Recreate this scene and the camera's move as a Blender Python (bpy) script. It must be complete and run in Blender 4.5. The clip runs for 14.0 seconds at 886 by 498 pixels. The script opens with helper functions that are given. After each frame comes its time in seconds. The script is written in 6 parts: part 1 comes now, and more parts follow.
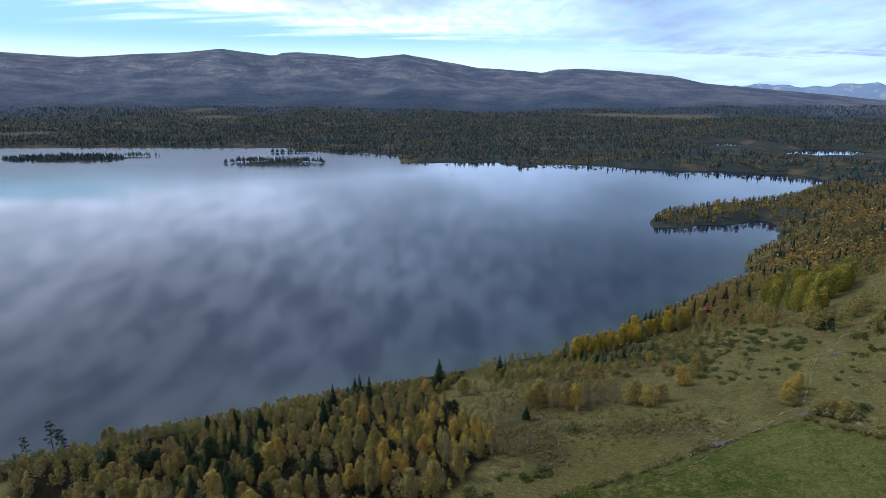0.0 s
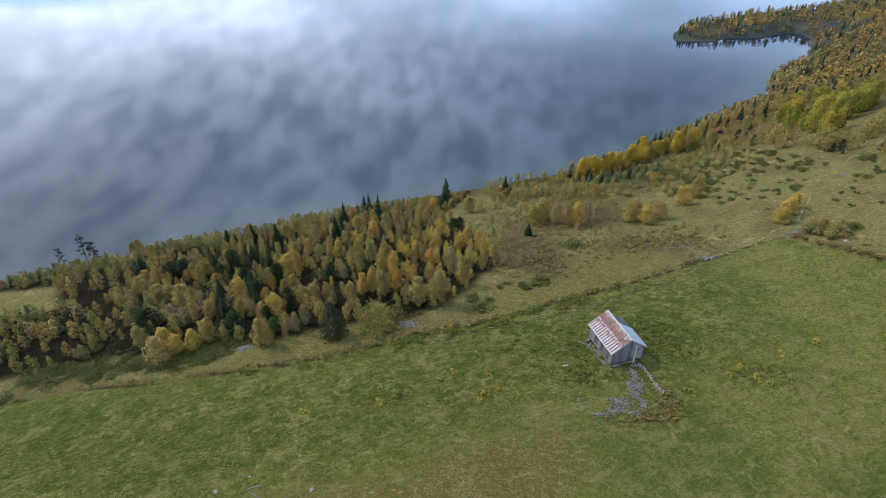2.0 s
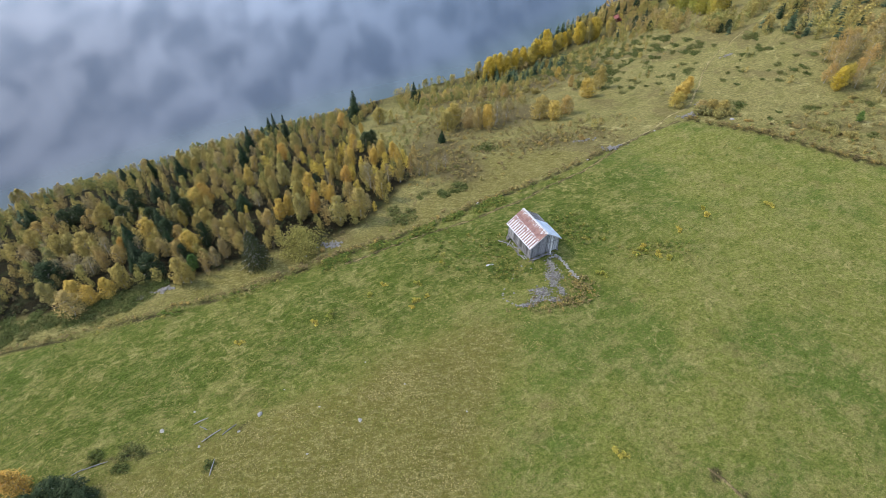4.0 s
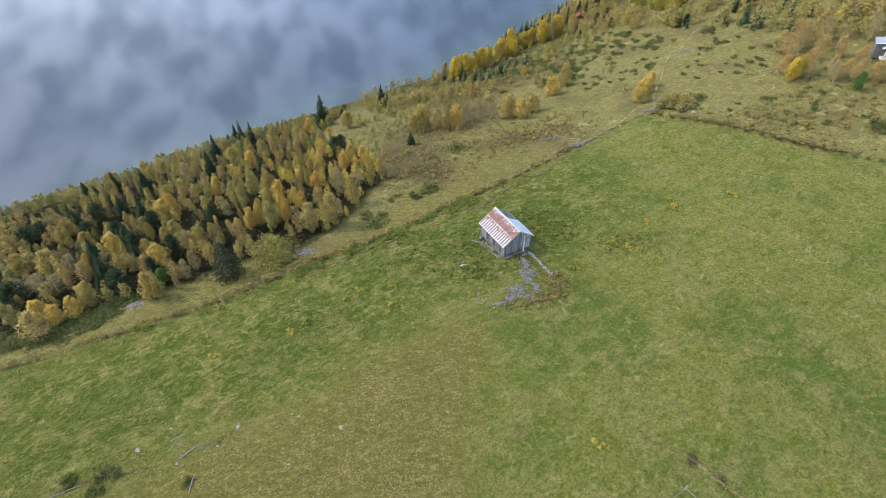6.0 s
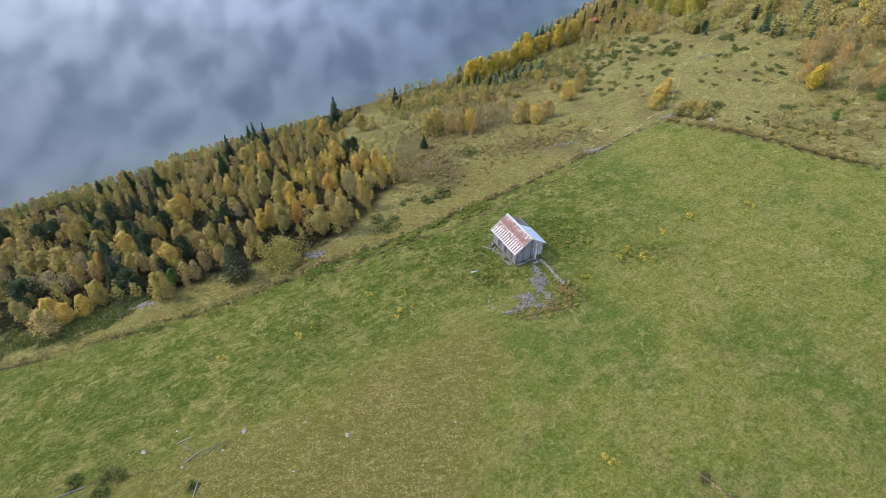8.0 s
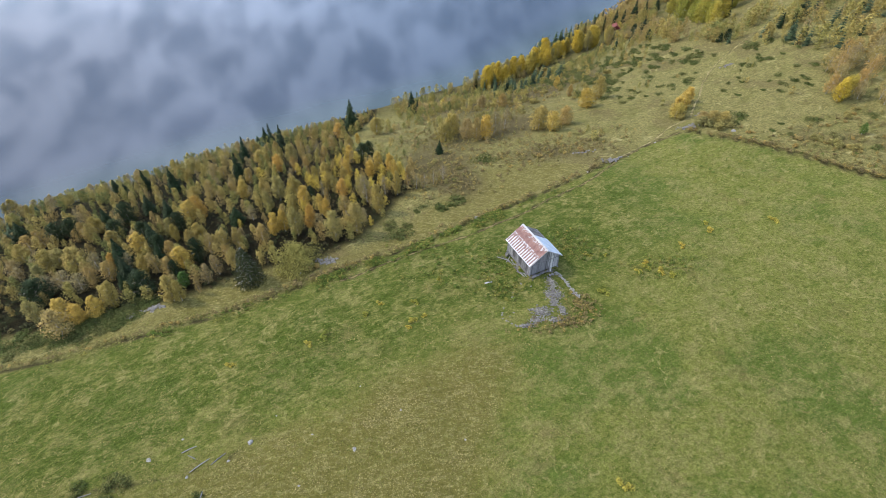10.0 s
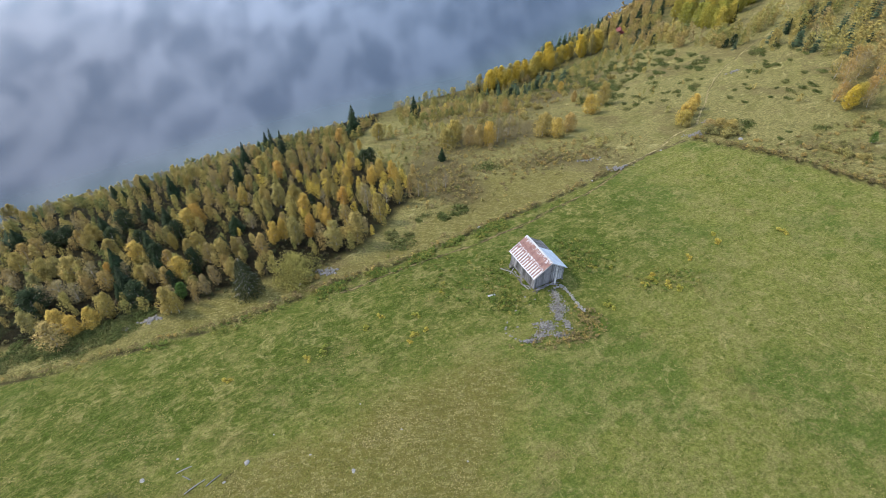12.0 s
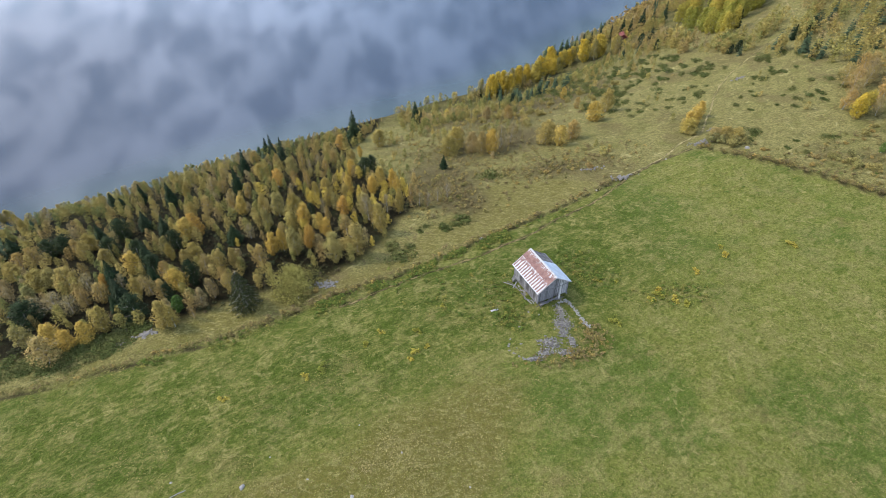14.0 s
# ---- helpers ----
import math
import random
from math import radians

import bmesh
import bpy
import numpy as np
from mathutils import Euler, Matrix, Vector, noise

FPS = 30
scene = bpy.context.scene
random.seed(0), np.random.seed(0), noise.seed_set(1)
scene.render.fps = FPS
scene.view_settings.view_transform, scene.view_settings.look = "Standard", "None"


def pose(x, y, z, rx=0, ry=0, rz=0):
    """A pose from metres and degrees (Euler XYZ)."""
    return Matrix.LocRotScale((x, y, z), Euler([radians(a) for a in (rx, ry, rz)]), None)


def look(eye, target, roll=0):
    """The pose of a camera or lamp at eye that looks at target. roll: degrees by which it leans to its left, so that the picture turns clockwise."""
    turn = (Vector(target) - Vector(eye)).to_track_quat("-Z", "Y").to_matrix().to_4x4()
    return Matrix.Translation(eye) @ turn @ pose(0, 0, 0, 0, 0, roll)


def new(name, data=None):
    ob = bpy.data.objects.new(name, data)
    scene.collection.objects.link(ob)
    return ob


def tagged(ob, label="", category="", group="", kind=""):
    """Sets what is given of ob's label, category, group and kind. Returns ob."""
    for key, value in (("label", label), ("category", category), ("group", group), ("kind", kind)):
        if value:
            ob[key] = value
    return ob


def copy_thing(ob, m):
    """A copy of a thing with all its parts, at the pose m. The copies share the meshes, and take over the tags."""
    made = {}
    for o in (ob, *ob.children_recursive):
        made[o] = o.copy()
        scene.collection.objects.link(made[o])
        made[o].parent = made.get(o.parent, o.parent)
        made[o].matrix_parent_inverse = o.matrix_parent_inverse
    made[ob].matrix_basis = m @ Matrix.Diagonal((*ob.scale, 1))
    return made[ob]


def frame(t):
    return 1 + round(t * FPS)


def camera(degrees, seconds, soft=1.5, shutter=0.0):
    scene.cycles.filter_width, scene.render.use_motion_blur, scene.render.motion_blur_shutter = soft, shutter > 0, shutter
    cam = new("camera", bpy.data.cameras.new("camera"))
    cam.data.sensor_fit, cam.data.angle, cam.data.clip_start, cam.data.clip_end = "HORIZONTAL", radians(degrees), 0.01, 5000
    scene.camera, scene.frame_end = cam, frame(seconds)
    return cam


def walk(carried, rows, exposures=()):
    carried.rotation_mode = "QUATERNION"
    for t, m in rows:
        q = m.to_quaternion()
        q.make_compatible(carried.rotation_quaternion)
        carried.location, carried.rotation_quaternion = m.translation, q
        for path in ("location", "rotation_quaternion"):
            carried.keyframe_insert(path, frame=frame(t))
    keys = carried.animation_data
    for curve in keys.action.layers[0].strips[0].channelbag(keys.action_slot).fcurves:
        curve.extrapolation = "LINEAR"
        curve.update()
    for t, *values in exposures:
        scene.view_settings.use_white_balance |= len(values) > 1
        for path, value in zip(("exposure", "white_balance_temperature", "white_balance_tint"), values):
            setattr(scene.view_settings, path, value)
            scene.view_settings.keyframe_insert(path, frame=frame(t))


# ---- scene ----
LENS = 77.69
cam = camera(LENS, 14.0, soft=0.15)
# seconds, place, pitch, lean, heading
PATH = [
    (0, 0.00, 0.00, 102.69, -15.39, -0.01, 0.00),
    (0.5, -0.04, -0.35, 102.61, -17.56, -0.04, 0.25),
    (1, -0.04, -0.68, 102.57, -23.48, -0.05, 0.50),
    (1.5, 0.01, -0.88, 102.63, -29.53, -0.04, 0.68),
    (2, 0.11, -0.99, 102.79, -33.88, -0.07, 0.81),
    (2.5, 0.21, -1.14, 102.96, -36.76, -0.06, -0.47),
    (3, 0.22, -1.33, 103.14, -39.35, -0.02, -6.42),
    (3.5, 0.22, -1.47, 103.31, -41.65, -0.07, -8.82),
    (4, 0.24, -1.53, 103.47, -43.14, -0.08, -9.58),
    (6.5, 0.34, -1.56, 103.73, -43.08, -0.07, -13.55),
    (7, 0.41, -1.31, 103.67, -43.00, -0.04, -13.23),
    (7.5, 0.48, -1.01, 103.61, -42.91, -0.07, -12.21),
    (8, 0.53, -0.65, 103.58, -42.86, -0.04, -11.67),
    (8.5, 0.61, -0.27, 103.55, -42.79, -0.04, -10.87),
    (11, 0.86, 2.13, 103.38, -42.55, 0.09, -9.77),
    (11.5, 0.95, 2.67, 103.40, -42.49, 0.11, -9.72),
    (12, 1.03, 3.22, 103.39, -42.44, 0.11, -9.61),
    (12.5, 1.11, 3.76, 103.37, -42.35, 0.07, -9.53),
    (13, 1.20, 4.34, 103.37, -42.29, 0.07, -9.46),
    (13.5, 1.29, 4.97, 103.39, -42.24, 0.11, -9.44),
    (14, 1.34, 5.61, 103.45, -42.27, 0.14, -9.46),
]
# seconds, stops, kelvin, tint
EXPOSURES = [(0.0, -1.38, 6050, 10), (0.6, -1.36, 6050, 10), (1.0, -1.25, 6000, 10), (1.5, -0.88, 6250, 10), (2.0, -0.55, 6400, 10), (3.0, -0.02, 6500, 10), (4.2, 0.04, 6530, 10), (14.0, 0.03, 6530, 10)]
walk(cam, [(t, pose(x, y, z, 90 + pitch, 0, yaw) @ pose(0, 0, 0, 0, 0, lean)) for t, x, y, z, pitch, lean, yaw in PATH], EXPOSURES)

# ---- daylight: thin, broken cloud ----
SUN_UP, SUN_BEARING = 42.0, -62.0
world = bpy.data.worlds.new("sky")
scene.world = world
world.use_nodes = True
wn, wl = world.node_tree.nodes, world.node_tree.links
wn.clear()


def wnode(kind, **settings):
    n = wn.new(kind)
    for key, value in settings.items():
        if key in n.inputs:
            n.inputs[key].default_value = value
    return n


def wmath(op, a, b=0.5, clamp=False):
    n = wn.new("ShaderNodeMath")
    n.operation, n.use_clamp = op, clamp
    for k, v in enumerate((a, b)):
        if isinstance(v, (int, float)):
            n.inputs[k].default_value = v
        else:
            wl.new(v, n.inputs[k])
    return n.outputs[0]


def wstep(v, lo, hi):
    n = wn.new("ShaderNodeMapRange")
    n.interpolation_type = "SMOOTHSTEP"
    n.inputs["From Min"].default_value, n.inputs["From Max"].default_value = lo, hi
    wl.new(v, n.inputs["Value"])
    return n.outputs["Result"]


def wmix(fac, a, b):
    n = wn.new("ShaderNodeMix")
    n.data_type = "RGBA"
    wl.new(fac, n.inputs["Factor"])
    for key, v in ((6, a), (7, b)):
        if isinstance(v, tuple):
            n.inputs[key].default_value = (*v, 1)
        else:
            wl.new(v, n.inputs[key])
    return n.outputs[2]


sky = wn.new("ShaderNodeTexSky")
sky.sky_type, sky.sun_disc = "NISHITA", False
sky.sun_elevation, sky.sun_rotation = radians(SUN_UP), radians(SUN_BEARING)
sky.air_density, sky.dust_density, sky.ozone_density = 1.0, 0.25, 3.0
skyscale = wnode("ShaderNodeVectorMath")
skyscale.operation = "SCALE"
skyscale.inputs["Scale"].default_value = 0.15
wl.new(sky.outputs[0], skyscale.inputs[0])
coord = wn.new("ShaderNodeTexCoord")
part_xyz = wn.new("ShaderNodeSeparateXYZ")
wl.new(coord.outputs["Generated"], part_xyz.inputs[0])
up_z = wmath("MAXIMUM", part_xyz.outputs["Z"], 0.0)
flat = wmath("ADD", up_z, 0.10)
sheet = wn.new("ShaderNodeCombineXYZ")
wl.new(wmath("DIVIDE", part_xyz.outputs["X"], flat), sheet.inputs["X"])
wl.new(wmath("DIVIDE", part_xyz.outputs["Y"], flat), sheet.inputs["Y"])


def wnoise(scale, detail, rough, stretch=(1, 1, 1), turn=0.0, distort=0.0):
    m = wn.new("ShaderNodeMapping")
    m.inputs["Scale"].default_value, m.inputs["Rotation"].default_value = stretch, (0, 0, turn)
    wl.new(sheet.outputs[0], m.inputs["Vector"])
    n = wnode("ShaderNodeTexNoise", Scale=scale, Detail=detail, Roughness=rough, Distortion=distort)
    wl.new(m.outputs[0], n.inputs["Vector"])
    return n.outputs["Fac"]


billow = wnoise(6.0, 4, 0.5, (1.35, 0.7, 1), -0.12, 0.35)
broad = wnoise(0.9, 3, 0.5, (1.0, 0.8, 1), 1.1)
streak = wnoise(1.3, 6, 0.6, (0.30, 2.4, 1), 0.28, 0.3)
# the deck of cloud begins above a clear strip low in the north-west
side = wmath("MULTIPLY", part_xyz.outputs["X"], -0.08)
reach = wmath("SUBTRACT", wmath("SUBTRACT", up_z, side), wmath("MULTIPLY", wmath("SUBTRACT", streak, 0.5), 0.12))
deck = wstep(reach, 0.088, 0.116)
veil = wmath("MULTIPLY", deck, wmath("ADD", wmath("MULTIPLY", wstep(billow, 0.34, 0.60), 0.38), 0.62))
low_white = wmath("MULTIPLY", wmath("SUBTRACT", 1.0, wstep(up_z, 0.02, 0.11)), wmath("ADD", wmath("MULTIPLY", wstep(part_xyz.outputs["X"], -0.35, 0.35), 0.7), 0.0))
wisps = wmath("MULTIPLY", wstep(streak, 0.50, 0.72), wmath("MULTIPLY", wstep(up_z, 0.09, 0.14), 0.7))
cover = wmath("MAXIMUM", wmath("MAXIMUM", veil, wisps), low_white)
shade = wmath("ADD", wmath("MULTIPLY", wmath("MULTIPLY", wstep(billow, 0.34, 0.68), wstep(up_z, 0.10, 0.36)), 0.25), wmath("MULTIPLY", wstep(broad, 0.34, 0.66), 0.42))
west = wstep(part_xyz.outputs["X"], 0.5, -0.7)
lift = wmath("MULTIPLY", wmath("ADD", wmath("MULTIPLY", west, 0.88), 0.66), wmath("SUBTRACT", 2.3, wmath("MULTIPLY", wstep(up_z, 0.25, 0.6), 0.35)))
low_band = wmath("ADD", 1.0, wmath("MULTIPLY", wmath("SUBTRACT", 1.0, wstep(up_z, 0.09, 0.26)), 0.95))
glow = wmath("MULTIPLY", wmath("MULTIPLY", wmath("ADD", shade, 0.56), lift), low_band)
cloud_rgb = wnode("ShaderNodeVectorMath")
cloud_rgb.operation = "SCALE"
wl.new(wmix(west, (0.64, 0.86, 1.27), (0.80, 0.88, 1.09)), cloud_rgb.inputs[0])
wl.new(glow, cloud_rgb.inputs["Scale"])
# clear air near the horizon shines brightly, paler lower down
clear = wmix(wstep(up_z, 0.34, 0.11), skyscale.outputs[0], (1.2, 2.1, 2.8))
clear = wmix(wstep(up_z, 0.10, 0.05), clear, (2.4, 3.15, 3.45))
mixed = wmix(cover, clear, cloud_rgb.outputs[0])
background = wnode("ShaderNodeBackground", Strength=1.0)
wl.new(mixed, background.inputs["Color"])
wl.new(background.outputs[0], wn.new("ShaderNodeOutputWorld").inputs["Surface"])

sun_data = bpy.data.lights.new("sun", "SUN")
sun_data.energy, sun_data.angle, sun_data.color = 3.7, radians(8), (1.0, 0.92, 0.79)
sun = new("sun", sun_data)
_a, _b = radians(SUN_UP), radians(SUN_BEARING)
sun.matrix_world = look((math.sin(_b) * math.cos(_a) * 300, math.cos(_b) * math.cos(_a) * 300, math.sin(_a) * 300), (0, 0, 0))
# ---- the lie of the land ----
LAKE = [(-230, 58), (-420, -60), (-900, -260), (-2200, -300), (-2300, 1121), (-939, 1181), (-544, 1181), (-352, 1181),
        (-274, 1105), (-200, 1070), (-83, 1027), (-70, 907), (15, 915), (103, 907), (119, 839), (190, 861),
        (297, 839), (343, 805), (409, 805), (450, 774), (486, 768), (499, 740), (496, 693), (426, 627),
        (366, 572), (315, 544), (285, 541), (223, 512), (184, 472), (169, 441), (207, 445), (226, 452),
        (261, 458), (278, 472), (282, 454), (273, 431), (246, 392), (199, 344), (175, 305), (113, 255),
        (52, 211), (-22, 182), (-88, 151), (-134, 128)]
# low islands and bog ponds: centre, half length, half width, turn
ISLANDS = [(-272, 899, 84, 22, 0), (-655, 958, 104, 40, 0), (-549, 1007, 45, 6, 0), (-294, 1076, 48, 9, 7)]
PONDS = [(635, 1245, 58, 90, -20), (730, 1060, 120, 66, 36)]


HILL = (37.02, 6.87, -25.02, 5.41, 11.07, -13.18, 11.78, 10.23, -0.55, -5.33)


def smooth_step(a, b, v):
    u = np.clip((v - a) / (b - a), 0, 1)
    return u * u * (3 - 2 * u)


def oval(x, y, cx, cy, a, b, turn):
    c, s = math.cos(radians(turn)), math.sin(radians(turn))
    u, v = (x - cx) * c + (y - cy) * s, (y - cy) * c - (x - cx) * s
    return (1 - np.sqrt((u / a) ** 2 + (v / b) ** 2)) * min(a, b)


def wavy(x, y, size, seed):
    """Soft rolling relief, about -1 to 1, with bumps of that size."""
    total = np.zeros(np.broadcast(x, y).shape)
    for k in range(9):
        a = seed * 1.7 + k * 2.399
        w = 6.283 / (size * (0.62 + 0.11 * k))
        total = total + np.sin((x * math.cos(a) + y * math.sin(a)) * w + seed * 3.1 + k * 1.9)
    return total / 3.4


def shore_distance(x, y):
    """Metres inland from the nearest shore; over water it is negative."""
    best = np.full(x.shape, 1e9)
    inside = np.zeros(x.shape, bool)
    for (ax, ay), (bx, by) in zip(LAKE, LAKE[1:] + LAKE[:1]):
        ex, ey = bx - ax, by - ay
        u = np.clip(((x - ax) * ex + (y - ay) * ey) / (ex * ex + ey * ey), 0, 1)
        best = np.minimum(best, (x - ax - u * ex) ** 2 + (y - ay - u * ey) ** 2)
        if ey:
            inside ^= ((ay > y) != (by > y)) & (x < ax + (y - ay) * ex / ey)
    d = np.sqrt(best) * np.where(inside, -1, 1)
    d = d + (wavy(x, y, 34, 2) * 2.2 + wavy(x, y, 13, 5) * 0.8) * smooth_step(120, 350, y)
    for spot in ISLANDS:
        d = np.maximum(d, oval(x, y, *spot) + wavy(x, y, 20, 3) * 1.5)
    for spot in PONDS:
        d = np.minimum(d, -oval(x, y, *spot) + wavy(x, y, 30, 4) * 5)
    return d


def hill(x, y):
    """The hillside that carries the meadow."""
    u = 1.3 * np.tanh((x - 30) / 130)
    v = np.clip((y - 100) / 100, -1.4, 1.0)
    z = HILL[0] + HILL[1] * u + HILL[2] * v + HILL[3] * u * u + HILL[4] * u * v + HILL[5] * v * v
    z = z + HILL[6] * u ** 3 + HILL[7] * u * u * v + HILL[8] * u * v * v + HILL[9] * v ** 3
    return z - np.clip(y - 200, 0, 300) * 0.2


def crest(bearing):
    """Rise of the skyline above the eye, in degrees, by bearing (clockwise from north)."""
    at = [-75, -50, -37.3, -32.4, -28.1, -25.6, -20.9, -15.9, -15.4, -13.8, -8.0, -3.8, -1.3, 3.7, 9.8, 11.1, 13.0, 17.2, 21.7, 24.6, 31.3, 37.9, 60]
    up = [2.2, 3.4, 3.41, 3.22, 3.6, 3.72, 4.29, 3.77, 4.08, 4.16, 3.67, 4.06, 3.65, 2.75, 2.24, 2.54, 2.58, 2.32, 1.81, 1.14, 0.46, -0.3, 0.2]
    return np.interp(bearing, at, up)


def land(x, y):
    """Height of the ground above the lake."""
    x, y = np.asarray(x, float), np.asarray(y, float)
    d = shore_distance(x, y)
    low = 2.6 + wavy(x, y, 260, 1) * 1.3 + smooth_step(150, 900, x) * 6
    for cx, cy, a, b, turn in PONDS:
        flat_bog = np.exp(-(np.hypot(x - cx, y - cy) / 260) ** 4)
        low = low * (1 - flat_bog) + 1.1 * flat_bog
    h = hill(x, y)
    k = 5.0
    z = np.maximum(h, low) + k * np.exp(-np.abs(h - low) / k) * 0.35
    bank = np.where(d > 0, 0.62 * d + 0.25 * np.tanh(d), d * 0.25)
    j = np.clip(np.abs(z) * 0.35, 0.6, 5)
    z = np.where(d > 0, np.minimum(z, bank) - j * np.exp(-np.abs(z - bank) / j) * 0.25 * np.clip(d / 8, 0, 1), np.maximum(bank, -9))
    r = np.hypot(x, y)
    bearing = np.degrees(np.arctan2(x, y))
    ridge = 4800 - 550 * smooth_step(20, 27, bearing)
    top = 103 + ridge * np.tan(np.radians(crest(bearing)))
    rise = smooth_step(1500, ridge, r) ** 1.6 * np.where(y > -500, 1, 0.3)
    folds = wavy(x, y, 900, 6) * 26 + wavy(x, y, 330, 7) * 15 + wavy(x, y, 120, 8) * 6
    z = z + np.where(r > 1500, rise * (top - 6) + folds * rise * (1.08 - rise), 0)
    snow = 103 + 4850 * np.tan(np.radians(0.98 + 0.13 * np.sin(bearing * 0.9 + 0.5) + 0.09 * np.sin(bearing * 3.1) + 0.05 * np.sin(bearing * 7.3)))
    far = smooth_step(4450, 4850, r) * smooth_step(21, 25, bearing)
    back = smooth_step(ridge, ridge + 350, r)
    z = np.where(r > ridge, (z - 6) * (1 - 0.75 * back) + 6, z)
    z = np.where(far > 0, np.maximum(z, snow * far), z)
    near = 1 - smooth_step(150, 420, np.hypot(x - 20, y - 80))
    return z + near * np.clip(d / 15, 0, 1) * (wavy(x, y, 17, 9) * 0.16 + wavy(x, y, 5.2, 10) * 0.06)

# ---- materials ----


class Shader:
    """A small builder of node materials."""

    def __init__(self, name, rough=0.8, metal=0.0):
        self.mat = bpy.data.materials.new(name)
        self.mat.use_nodes = True
        self.nodes, self.links = self.mat.node_tree.nodes, self.mat.node_tree.links
        self.bsdf = self.nodes["Principled BSDF"]
        self.bsdf.inputs["Roughness"].default_value, self.bsdf.inputs["Metallic"].default_value = rough, metal
        self.place = self.nodes.new("ShaderNodeTexCoord").outputs["Object"]

    def join(self, value, socket):
        if isinstance(value, (int, float)):
            socket.default_value = value
        elif isinstance(value, tuple):
            socket.default_value = (*value, 1) if len(value) == 3 and len(socket.default_value) == 4 else value
        else:
            self.links.new(value, socket)

    def noise(self, scale, detail=3, rough=0.55, stretch=None, distort=0.0, turn=0.0):
        n = self.nodes.new("ShaderNodeTexNoise")
        for key, v in (("Scale", scale), ("Detail", detail), ("Roughness", rough), ("Distortion", distort)):
            n.inputs[key].default_value = v
        source = self.place
        if stretch:
            m = self.nodes.new("ShaderNodeMapping")
            m.vector_type = "TEXTURE"
            m.inputs["Scale"].default_value, m.inputs["Rotation"].default_value = tuple(1 / v for v in stretch), (0, 0, turn)
            self.links.new(source, m.inputs["Vector"])
            source = m.outputs[0]
        self.links.new(source, n.inputs["Vector"])
        return n.outputs["Fac"]

    def step(self, v, lo, hi):
        n = self.nodes.new("ShaderNodeMapRange")
        n.interpolation_type = "SMOOTHSTEP"
        n.inputs["From Min"].default_value, n.inputs["From Max"].default_value = lo, hi
        self.links.new(v, n.inputs["Value"])
        return n.outputs["Result"]

    def sums(self, op, a, b):
        n = self.nodes.new("ShaderNodeMath")
        n.operation = op
        self.join(a, n.inputs[0]), self.join(b, n.inputs[1])
        return n.outputs[0]

    def mix(self, fac, a, b):
        n = self.nodes.new("ShaderNodeMix")
        n.data_type = "RGBA"
        self.join(fac, n.inputs["Factor"]), self.join(a, n.inputs[6]), self.join(b, n.inputs[7])
        return n.outputs[2]

    def layer(self, name):
        n = self.nodes.new("ShaderNodeAttribute")
        n.attribute_name = name
        return n.outputs["Fac"]

    def object_random(self):
        return self.nodes.new("ShaderNodeObjectInfo").outputs["Random"]

    def island_random(self):
        return self.nodes.new("ShaderNodeNewGeometry").outputs["Random Per Island"]

    def ramp(self, v, stops):
        n = self.nodes.new("ShaderNodeValToRGB")
        e = n.color_ramp.elements
        while len(e) < len(stops):
            e.new(0.5)
        for k, (at, rgb) in enumerate(stops):
            e[k].position, e[k].color = at, (*rgb, 1)
        self.links.new(v, n.inputs["Fac"])
        return n.outputs["Color"]

    def bump(self, height, strength, distance):
        n = self.nodes.new("ShaderNodeBump")
        n.inputs["Strength"].default_value, n.inputs["Distance"].default_value = strength, distance
        self.links.new(height, n.inputs["Height"])
        self.links.new(n.outputs[0], self.bsdf.inputs["Normal"])

    def done(self, colour=None, rough=None):
        if colour is not None:
            self.join(colour, self.bsdf.inputs["Base Color"])
        if rough is not None:
            self.join(rough, self.bsdf.inputs["Roughness"])
        return self.mat


